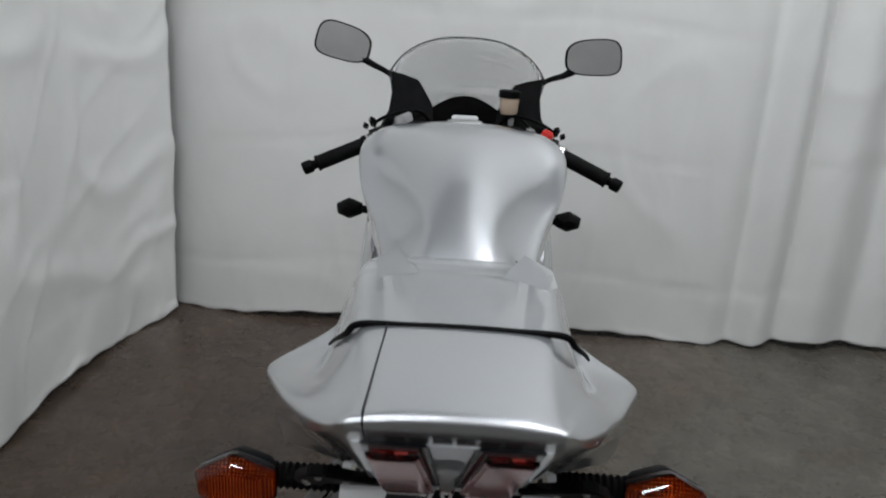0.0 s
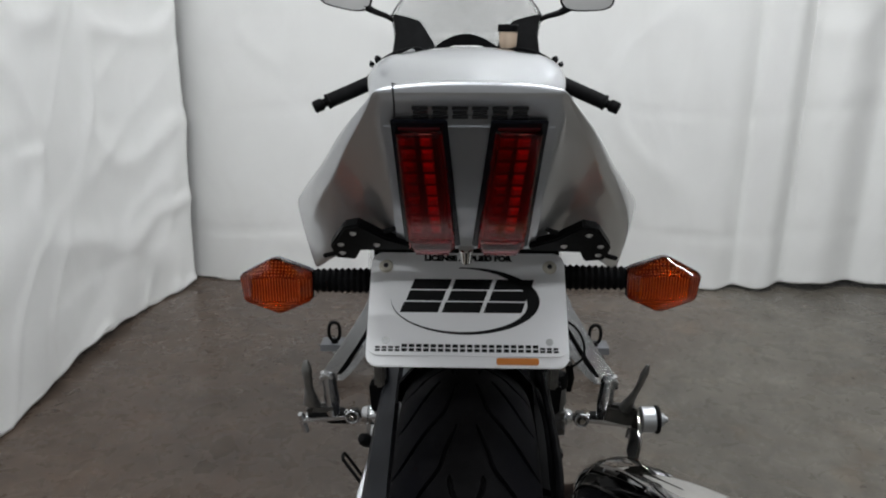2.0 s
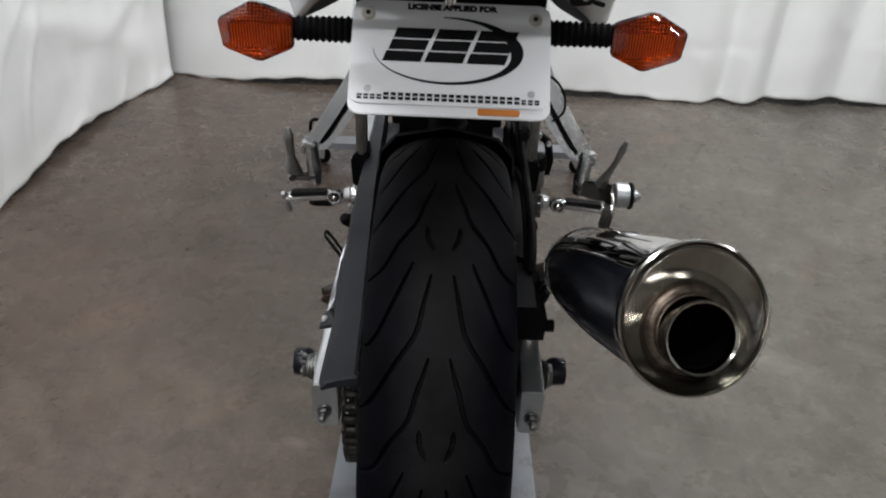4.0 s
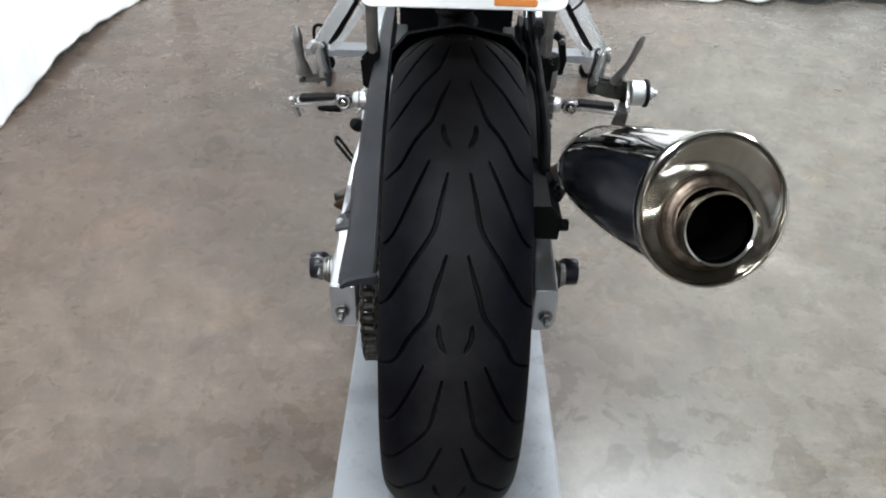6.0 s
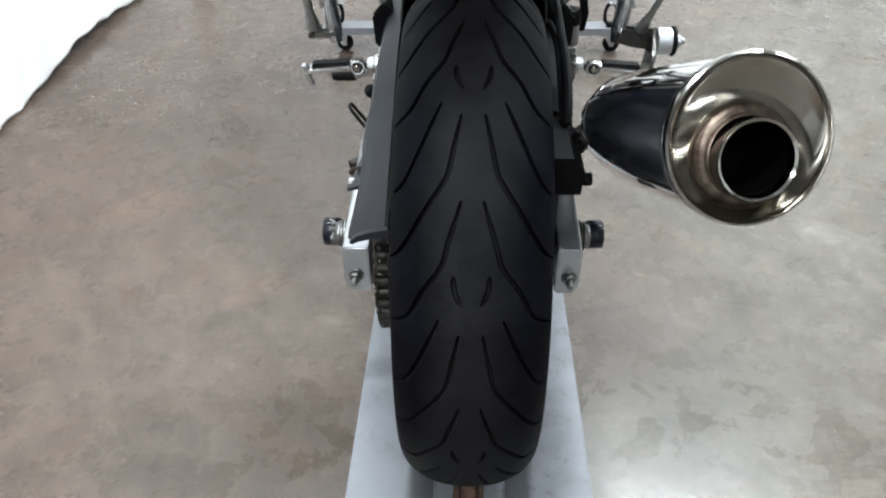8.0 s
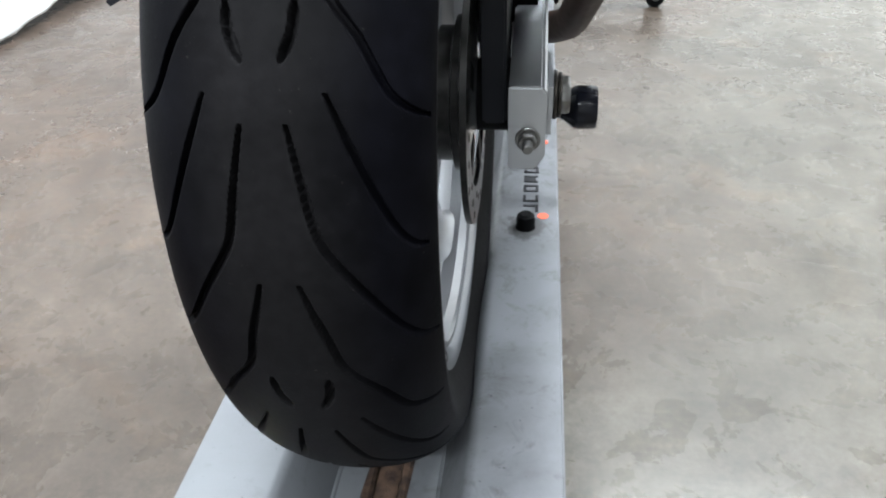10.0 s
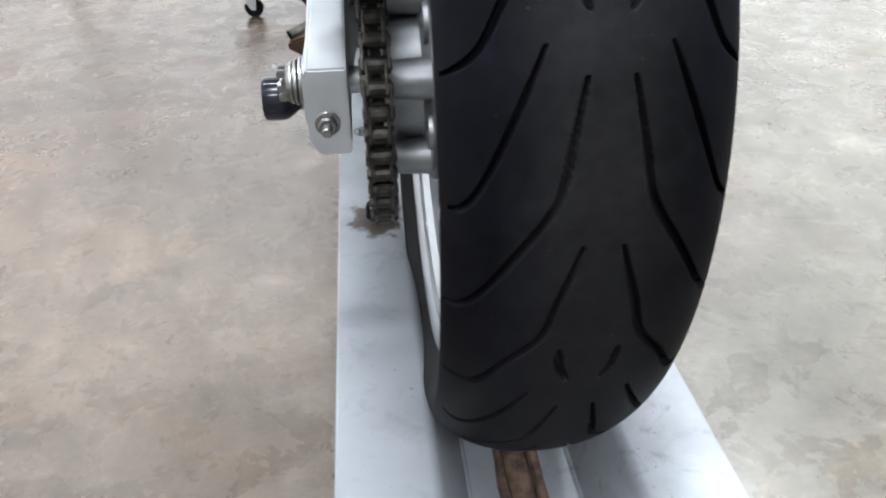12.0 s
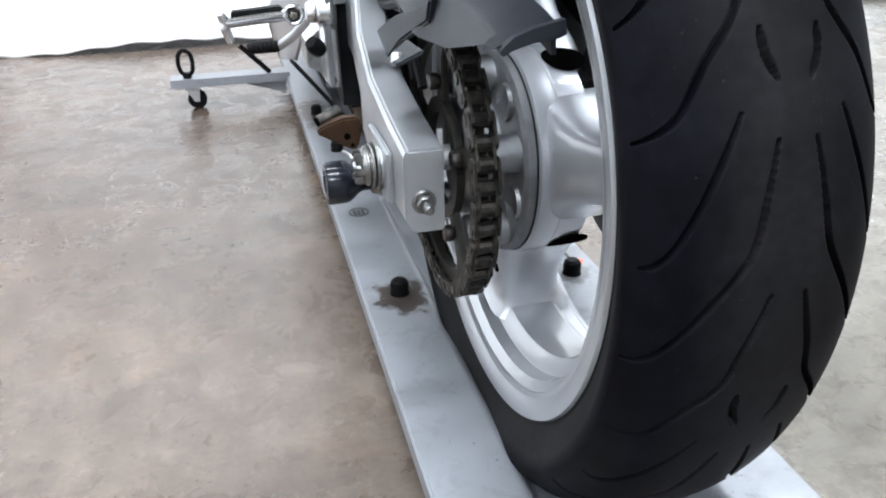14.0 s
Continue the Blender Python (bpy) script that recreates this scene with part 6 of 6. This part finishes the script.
    st = part("side_stand", tube([hi - dy, hi + (hi - lo) * 0.06, hi + dy, hi.lerp(lo, 0.5) + dy, lo + dy, lo - dy, hi.lerp(lo, 0.5) - dy], 0.0027, 10, 6, True), M_BLACK, bike, "black wire loop of the folded side stand")
    part("stand_bracket", prism([(-0.189, 0.200, 0.281), (-0.186, 0.200, 0.287), (-0.160, 0.200, 0.296), (-0.143, 0.200, 0.296), (-0.139, 0.200, 0.284), (-0.144, 0.200, 0.262), (-0.149, 0.200, 0.258)], (0.001, 0.012, 0.002), 0.002), M_BRACKET, st, "rust-brown stand bracket")
    for hx, hz, hr in ((-0.156, 0.276, 0.0036), (-0.1505, 0.2655, 0.0022)):
        # holes and open tube end are black discs, shade put into the colour
        part("bracket_hole", rod((hx, 0.1985, hz), (hx, 0.206, hz), hr, None, 14), M_SOOT_SHADE, st)
    part("bracket_roller", rod((-0.184, 0.216, 0.289), (-0.158, 0.222, 0.299), 0.008, 0.008, 20, 0.001), M_CHAIN, st, "grey steel pivot tube")
    part("roller_end", rod((-0.1862, 0.2155, 0.288), (-0.1835, 0.216, 0.2892), 0.0074, None, 20, 0.0005), M_SOOT_SHADE, st)



build_pegs()


def build_engine():
    """Frame, engine and lower fairing, mostly in shade behind the wheel."""
    part("engine_block", bevelled(loft([[Vector((sx * w, y, z)) for sx, w, z in ((-1, 0.10, zt), (1, 0.10, zt), (1, 0.095, zb), (-1, 0.095, zb))] for y, zt, zb in ((0.50, 0.60, 0.26), (0.60, 0.68, 0.19), (0.85, 0.70, 0.17), (1.05, 0.66, 0.20), (1.10, 0.60, 0.26))]), 0.015), M_BLACK, bike, "dark engine block between the frame spars")
    for sx in (-1, 1):
        part("frame_spar", bevelled(loft([[Vector((sx * (w + e), y, z + q)) for e, q in ((-0.014, -0.045), (0.010, -0.045), (0.012, 0.045), (-0.014, 0.045))] for y, w, z in ((0.40, 0.125, 0.43), (0.50, 0.135, 0.52), (0.65, 0.15, 0.66), (0.85, 0.15, 0.72), (1.05, 0.10, 0.78))]), 0.006), M_CARRIER, bike, "grey aluminium frame spar")
        part("frame_leg", bevelled(loft([[Vector((sx * (0.112 + e), y, z)) for e, y in ((-0.012, 0.40), (0.018, 0.41), (0.018, 0.48), (-0.012, 0.48))] for z in (0.25, 0.36, 0.46)]), 0.006), M_BLACK, bike, "black cast frame leg at the swingarm pivot")
        part("sub_frame", tube([(sx * 0.085, 0.02, 0.76), (sx * 0.095, 0.25, 0.72), (sx * 0.115, 0.45, 0.64)], 0.013, 12), M_BLACK, bike)
        # side fairing
        rings = []
        for y, w, zt, zb in ((0.62, 0.175, 0.66, 0.36), (0.75, 0.205, 0.74, 0.24), (0.95, 0.225, 0.82, 0.2), (1.15, 0.235, 0.88, 0.24), (1.30, 0.225, 0.92, 0.42), (1.42, 0.18, 0.90, 0.6), (1.50, 0.11, 0.86, 0.68), (1.54, 0.03, 0.82, 0.72)):
            ring = []
            for k in range(9):
                f = k / 8
                ring.append(Vector((sx * w * (0.82 + 0.18 * math.sin(f * math.pi)), y, zb + (zt - zb) * f)))
            ring += [p - Vector((sx * 0.006, 0, 0)) for p in reversed(ring)]
            rings.append(ring)
        part("side_fairing", loft(rings), M_SILVER, bike, "silver side fairing", 40)
    sh = part("rear_shock", lathe([(0.028, 0.0), (0.03, 0.01), (0.03, 0.06), (0.024, 0.07), (0.024, 0.16)], (0.0, 0.40, 0.46), (0, 0.1, 1), 24), M_BLACK, bike, "black rear shock absorber")
    pts = [(0.03 * math.cos(k * 0.7), 0.405 + 0.03 * math.sin(k * 0.7), 0.48 + 0.0035 * k) for k in range(45)]
    part("spring", tube(pts, 0.005, 8, 2), M_BLACK, sh)
    part("hose", tube([(0.09, 0.05, 0.63), (0.105, 0.16, 0.60), (0.11, 0.26, 0.55), (0.115, 0.34, 0.47), (0.118, 0.42, 0.36)], 0.006, 8), M_BLACK, bike)
    rb = part("reservoir_bottle", lathe([(0.0, 0.0), (0.0095, 0.001), (0.0120, 0.006), (0.0122, 0.034)], (0.1425, 0.28, 0.456), (-0.06, 0, 1), 24), M_CARRIER, bike, "grey rear brake reservoir with black cap")
    part("cap", lathe([(0.0140, 0.0), (0.0146, 0.002), (0.0146, 0.018), (0.0125, 0.021), (0.0, 0.021)], (0.1405, 0.28, 0.489), (-0.06, 0, 1), 24), M_BLACK, rb)
    mcyl = part("master_cylinder", bevelled(loft([[Vector((x, y, z)) for x, y in ((0.136 + e, 0.296), (0.153 + e, 0.296), (0.153 + e, 0.316), (0.136 + e, 0.316))] for z, e in ((0.396, 0.004), (0.420, 0.003), (0.446, 0.0))]), 0.003), M_CARRIER, bike, "grey cast rear brake cylinder")
    for bz in (0.405, 0.420, 0.434):
        part("cylinder_bolt", hexnut((0.151, 0.296, bz), (0, -1, 0), 0.0052, 0.004), M_WORN, mcyl)
    fb = part("frame_bracket", bevelled(loft([[Vector((x, y, z)) for x, y in ((0.100, 0.275), (0.134 - e, 0.275), (0.130 - e, 0.33), (0.100, 0.33))] for z, e in ((0.470, 0.012), (0.510, 0.006), (0.548, 0.0))]), 0.004), M_BLACK, bike, "black frame bracket beside the wheel")
    part("bracket_edge", tube([(0.1255, 0.272, 0.525), (0.129, 0.272, 0.49), (0.1325, 0.274, 0.456)], 0.0032, 8), M_SATIN, fb)
    part("bracket_tab", box((0.1215, 0.25, 0.562), (0.013, 0.006, 0.016), 0.002, (0, 12, 0)), M_SATIN, fb)
    part("bracket_nut", hexnut((0.1336, 0.252, 0.556), (0, -1, 0), 0.0052, 0.006), M_SATIN, fb)
    part("bracket_arm", beam([(0.134, 0.262, 0.552), (0.150, 0.264, 0.541), (0.160, 0.29, 0.50), (0.158, 0.30, 0.472)], 0.011, 0.010, 0.002), M_BLACK, fb)
    part("arm_bolt", hexnut((0.150, 0.255, 0.541), (0, -1, 0), 0.0045, 0.005), M_WORN, fb)
    part("breather_loop", tube([(0.106, 0.2, 0.446), (0.109, 0.2, 0.457), (0.116, 0.2, 0.459), (0.122, 0.2, 0.450), (0.1236, 0.2, 0.425), (0.1236, 0.2, 0.405), (0.120, 0.21, 0.38)], 0.0026, 8), M_GRIP, bike, "thin black breather hose")
    part("exhaust_collector", tube([(0.03, 0.42, 0.24), (0.02, 0.65, 0.16), (0.0, 0.95, 0.16), (0.0, 1.15, 0.28)], 0.045, 16), M_BURNT, bike)
    # front wheel and fork
    fa = Vector((0.0, 1.41, 0.312))
    X = (1, 0, 0)
    fw = part("front_wheel", lathe([(0.02, -0.05), (0.035, -0.045), (0.03, 0.0), (0.035, 0.045), (0.02, 0.05)], fa, X, 32), M_WHEEL, bike, "silver front wheel")
    prof = [(0.298 - 0.04 * (1 - math.cos(p)), 0.06 * math.sin(p)) for p in np.linspace(-1.4, 1.4, 21)]
    part("tyre", lathe([(0.222, -0.05)] + prof + [(0.222, 0.05)], fa, X, 90), M_RUBBER, fw)
    part("rim", lathe([(0.205, -0.05), (0.228, -0.053), (0.215, -0.04), (0.2, 0), (0.215, 0.04), (0.228, 0.053), (0.205, 0.05), (0.195, 0)], fa, X, 72, True), M_WHEEL, fw)
    for k in range(3):
        a = radians(90 + 120 * k)
        e = Vector((0, math.cos(a), math.sin(a)))
        part("spoke", rod(fa + e * 0.02, fa + e * 0.2, 0.022, 0.016, 14), M_WHEEL, fw)
    for sx in (-1, 1):
        part("fork_leg", rod((sx * 0.1, 1.40, 0.30), (sx * 0.1, 1.10, 0.90), 0.026, None, 20), M_CAST, bike)
    part("front_mudguard", loft([[fa + Vector((x, -r * math.cos(a), r * math.sin(a))) for x, r in ((-0.07, 0.29), (-0.06, 0.315), (0, 0.325), (0.06, 0.315), (0.07, 0.29), (0.06, 0.31), (0, 0.32), (-0.06, 0.31))] for a in np.linspace(radians(30), radians(150), 14)]), M_SILVER, bike, "silver front mudguard")


build_engine()


def build_tank():
    st = [
        (0.235, 0.849, 0.040, 0.004, 0.080, 0.815, 0.094, 0.79),
        (0.285, 0.868, 0.041, 0.004, 0.088, 0.815, 0.098, 0.79),
        (0.31, 0.8775, 0.042, 0.004, 0.095, 0.815, 0.104, 0.78),
        (0.38, 0.9015, 0.047, 0.010, 0.108, 0.825, 0.112, 0.775),
        (0.46, 0.9250, 0.064, 0.022, 0.122, 0.835, 0.120, 0.77),
        (0.54, 0.9437, 0.092, 0.038, 0.140, 0.845, 0.132, 0.77),
        (0.58, 0.9510, 0.108, 0.046, 0.152, 0.850, 0.138, 0.77),
        (0.62, 0.9575, 0.130, 0.053, 0.168, 0.860, 0.147, 0.77),
        (0.66, 0.9625, 0.148, 0.053, 0.180, 0.872, 0.155, 0.77),
        (0.71, 0.9675, 0.148, 0.036, 0.190, 0.892, 0.164, 0.77),
        (0.78, 0.972, 0.135, 0.016, 0.200, 0.905, 0.178, 0.77),
        (0.86, 0.972, 0.122, 0.011, 0.207, 0.898, 0.186, 0.77),
        (0.93, 0.965, 0.096, 0.011, 0.206, 0.888, 0.188, 0.77),
        (0.98, 0.952, 0.086, 0.011, 0.196, 0.875, 0.182, 0.77),
        (1.00, 0.932, 0.076, 0.011, 0.180, 0.865, 0.172, 0.77),
    ]
    rings = []
    for y, zt, wt, dr, ws, zs, wb, zb in st:
        half = [(0, y, zt)]
        for k in range(1, 5):
            half.append((wt * k / 4, y, zt - dr * (k / 4) ** 2))
        hollow = 0.95 * max(0.0, min(1.0, (0.71 - y) / 0.07)) * max(0.25, min(1.0, (y - 0.25) / 0.15))
        for k in range(1, 8):
            t = k / 7 * math.pi / 2
            round_x, round_z = math.sin(t), math.cos(t)
            dip_x, dip_z = 0.25 * k / 7 + 0.75 * (1 - math.cos(t)), 0.25 * (1 - k / 7) + 0.75 * (1 - math.sin(t))
            half.append((wt + (ws - wt) * (round_x + (dip_x - round_x) * hollow), y, zs + (zt - dr - zs) * (round_z + (dip_z - round_z) * hollow)))
        for k in range(1, 6):
            f = k / 5
            half.append((ws + (wb - ws) * (f ** 0.7), y, zs + (zb - zs) * f))
        half.append((0, y, zb))
        rings.append(mirrored(half))
    t = part("fuel_tank", loft(rings), M_SILVER, bike, "silver-painted fuel tank with knee recesses", 50)
    sub = t.modifiers.new("smooth", "SUBSURF")
    sub.levels = sub.render_levels = 2
    part("filler_cap", lathe([(0.0, 0.006), (0.026, 0.006), (0.034, 0.004), (0.037, 0.0)], (0, 0.87, 0.967), (0, 0.03, 1), 40), M_CAST, t)
    part("rider_seat", bevelled(loft([[Vector((sx * w, y, z)) for sx, w, z in ((-1, 0.09 + q, zt), (1, 0.09 + q, zt), (1, 0.11 + q, zt - 0.05), (-1, 0.11 + q, zt - 0.05))] for y, zt, q in ((0.14, 0.865, 0.01), (0.2, 0.845, 0.01), (0.28, 0.838, 0.0), (0.36, 0.845, -0.01))]), 0.012), M_GRIP, bike, "black rider seat pad")


build_tank()


def build_cockpit():
    for sx in (-1, 1):
        end, inn = Vector((sx * 0.333, 0.995, 0.839)), Vector((sx * 0.118, 1.075, 0.930))
        d = (end - inn).normalized()
        bar = part("handlebar", rod(inn, end - d * 0.01, 0.011, None, 18), M_BLACK, bike, "black clip-on handlebar with rubber grip")
        g0, g1 = end - d * 0.012, end - d * 0.135
        L = (g1 - g0).length
        prof = [(0.017, 0.0), (0.0185, 0.003)]
        prof += [(0.0172 if k % 2 else 0.0165, 0.008 + (L - 0.02) * k / 40) for k in range(41)] + [(0.020, L - 0.008), (0.020, L)]
        part("grip", lathe(prof, g0, -d, 24), M_GRIP, bar, "ribbed black rubber grip")
        part("bar_end", lathe([(0.0, 0.0), (0.012, 0.001), (0.0145, 0.004), (0.0145, 0.022), (0.010, 0.026), (0.010, 0.034)], end + d * 0.022, -d, 24), M_BLACK, bar)
        sw = inn.lerp(end, 0.34) + Vector((0, 0.004, 0.006))
        part("switch_block", bevelled(box(sw, (0.048, 0.042, 0.036), 0.007, (0, sx * 22, -sx * 20)), 0), M_BLACK, bar)
        part("lever_bracket", box(inn.lerp(end, 0.2) + Vector((0, 0.014, 0.004)), (0.04, 0.04, 0.026), 0.006, (0, sx * 22, -sx * 20)), M_BLACK, bar)
        part("lever", tube([inn.lerp(end, 0.22) + Vector((0, 0.04, 0.0)), inn.lerp(end, 0.5) + Vector((0, 0.075, -0.005)), inn.lerp(end, 0.95) + Vector((0, 0.075, 0.0))], 0.0065, 10, 6, False, 0.6), M_BLACK, bar)
        part("cable", tube([sw + Vector((-sx * 0.02, 0.02, 0.012)), inn + Vector((0, 0.04, 0.03)), inn + Vector((-sx * 0.05, 0.09, 0.0))], 0.0035, 8), M_BLACK, bar)
        if sx > 0:
            part("kill_switch", box(sw + Vector((-0.006, -0.022, 0.026)), (0.026, 0.016, 0.020), 0.004, (0, 22, -20)), M_RED, bar, "red engine-stop switch")
            part("throttle_clamp", rod(inn.lerp(end, 0.44), inn.lerp(end, 0.5), 0.021, None, 20, 0.002), M_CHROME, bar)
        else:
            part("clutch_label", box(inn.lerp(end, 0.09) + Vector((0, -0.012, 0.024)), (0.040, 0.014, 0.022), 0.003, (0, -22, 20)), M_CAST, bar)
        # cable clamps, knobs and adjusters round the switches
        for off, size, mm in (((-0.02, 0.0, 0.032), (0.018, 0.016, 0.020), M_BLACK), ((0.016, 0.006, 0.030), (0.014, 0.018, 0.024), M_BLACK), ((0.030, -0.006, 0.022), (0.012, 0.014, 0.016), M_BLACK), ((-0.04, 0.012, 0.028), (0.022, 0.012, 0.014), M_CAST)):
            part("control", box(sw + Vector((sx * off[0], off[1], off[2])), size, 0.004, (0, sx * 22, -sx * 20)), mm, bar)
        part("cable", tube([sw + Vector((sx * 0.01, 0.01, 0.03)), sw + Vector((-sx * 0.03, 0.02, 0.05)), inn + Vector((-sx * 0.01, 0.03, 0.03)), inn + Vector((-sx * 0.04, 0.06, 0.0))], 0.004, 8), M_BLACK, bar)
        # mirror
        mc = Vector((sx * 0.312, 1.285, 1.100 - (0.004 if sx > 0 else 0)))
        tilt = radians(14) * (1 if sx < 0 else -0.25)
        yawn = radians(-3) * sx

        def mp(a, b, dd, mc=mc, tilt=tilt, yawn=yawn):
            x, z = a * math.cos(tilt) + b * math.sin(tilt), -a * math.sin(tilt) + b * math.cos(tilt)
            return mc + Vector((x * math.cos(yawn) + dd * -math.sin(yawn), x * math.sin(yawn) + dd * math.cos(yawn), z))

        def outline(s, dd):
            o = []
            for k in range(40):
                t = 2 * math.pi * k / 40
                c, q = math.cos(t), math.sin(t)
                o.append(mp(math.copysign(abs(c) ** 0.62, c) * 0.070 * s * (1 + 0.05 * q * -1), math.copysign(abs(q) ** 0.62, q) * 0.0445 * s * (1 - 0.12 * c * sx * -1), dd))
            return o

        mi = part("mirror", loft([outline(0.94, -0.004), outline(1.0, -0.001), outline(1.0, 0.008), outline(0.8, 0.03), outline(0.4, 0.042)]), M_BLACK, bike, "black rounded rear-view mirror on a slim stalk")
        part("mirror_glass", loft([outline(0.93, -0.0045), outline(0.93, -0.0060)]), M_MIRROR, mi)
        part("stalk", tube([mc + Vector((-sx * 0.045, 0.008, -0.034)), mc + Vector((-sx * 0.07, 0.0, -0.048)), (sx * 0.20, 1.255, 1.036), (sx * 0.165, 1.26, 1.012)], [0.012, 0.008, 0.0065, 0.0085], 12), M_BLACK, mi)
    # screen: clear bubble over black side panels
    rings, n = [], 33
    for k in range(n):
        u = -1 + 2 * k / (n - 1)
        top = 1.128 - 0.070 * abs(u) ** 2.6 - 0.022 * abs(u) ** 9
        ring = []
        for j in range(11):
            f = j / 10
            y = 1.215 + 0.24 * f - 0.05 * abs(u) ** 2 * (1 - f) + 0.03 * (1 - abs(u) ** 2) * f
            x = u * (0.186 + 0.008 * f)
            z = top - (top - 0.90) * f ** 1.25
            ring.append(Vector((x, y, z)))
        rings.append(ring)
    verts = [p for r in rings for p in r]
    faces = [(i * 11 + j, i * 11 + j + 1, (i + 1) * 11 + j + 1, (i + 1) * 11 + j) for i in range(n - 1) for j in range(10)]
    sbm = poly(verts, faces)
    bmesh.ops.solidify(sbm, geom=sbm.faces, thickness=0.0025)
    scr = part("windscreen", sbm, M_SCREEN, bike, "clear bubble windscreen with dark edge", 60)
    part("screen_edge", tube([r[0] for r in rings], 0.0015, 8, 1), M_INKGREY, scr)
    for sx in (-1, 1):
        pn = [(sx * 0.180, 1.17, 1.043), (sx * 0.150, 1.17, 1.037), (sx * 0.113, 1.165, 1.026), (sx * 0.098, 1.16, 1.003), (sx * 0.077, 1.15, 0.970), (sx * 0.072, 1.13, 0.925), (sx * 0.09, 1.10, 0.88), (sx * 0.205, 1.07, 0.86), (sx * 0.195, 1.10, 0.915), (sx * 0.177, 1.13, 0.955), (sx * 0.173, 1.15, 0.995)]
        part("screen_panel", prism(pn, (sx * 0.004, 0.02, 0), 0.002), M_BLACK, bike, "black inner fairing panel")
    # instrument hood and clocks
    rings = []
    for y, w, h, zb in ((1.16, 0.130, 0.066, 0.930), (1.20, 0.132, 0.064, 0.928), (1.27, 0.125, 0.056, 0.928), (1.33, 0.11, 0.04, 0.928)):
        rings.append([Vector((-w * q, y, zb + h * max(0.0, math.cos(math.pi / 2 * q)) ** 1.2)) for q in np.linspace(-1, 1, 25)] + [Vector((0, y, zb - 0.03))])
    part("instrument_panel", loft(rings), M_BLACK, bike, "black instrument binnacle behind the screen")
    part("top_yoke", bevelled(loft([[Vector((sx * w, y, z)) for sx, w, z in ((-1, 0.12, 0.938), (1, 0.12, 0.938), (1, 0.12, 0.915), (-1, 0.12, 0.915))] for y in (1.03, 1.10)]), 0.006), M_BLACK, bike)
    part("steering_nut", rod((0.0, 1.07, 0.938), (0.0, 1.07, 0.952), 0.022, 0.020, 28, 0.002), M_CHROME, bike)
    part("ignition_barrel", box((0.0, 1.02, 0.957), (0.058, 0.016, 0.016), 0.003), M_PLATE, bike)
    rv = part("brake_reservoir", lathe([(0.0, 0.0), (0.017, 0.001), (0.0205, 0.008), (0.0225, 0.040)], (0.101, 1.115, 0.962), (0, 0, 1), 28), M_FLUID, bike, "amber brake fluid reservoir with black lid")
    part("lid", lathe([(0.024, 0.0), (0.0255, 0.002), (0.0255, 0.014), (0.023, 0.017), (0.0, 0.017)], (0.101, 1.115, 1.001), (0, 0, 1), 28), M_BLACK, rv)
    part("reservoir_bracket", box((0.108, 1.118, 0.953), (0.012, 0.012, 0.035), 0.002), M_CAST, rv)
    part("front_nose", loft([[Vector((w * math.cos(t), y, z + h * math.sin(t))) for t in np.linspace(0, 2 * math.pi, 25)[:-1]] for y, w, h, z in ((1.44, 0.19, 0.10, 0.82), (1.52, 0.15, 0.09, 0.80), (1.58, 0.08, 0.06, 0.78), (1.60, 0.02, 0.02, 0.77))]), M_SILVER, bike, "silver fairing nose")


build_cockpit()
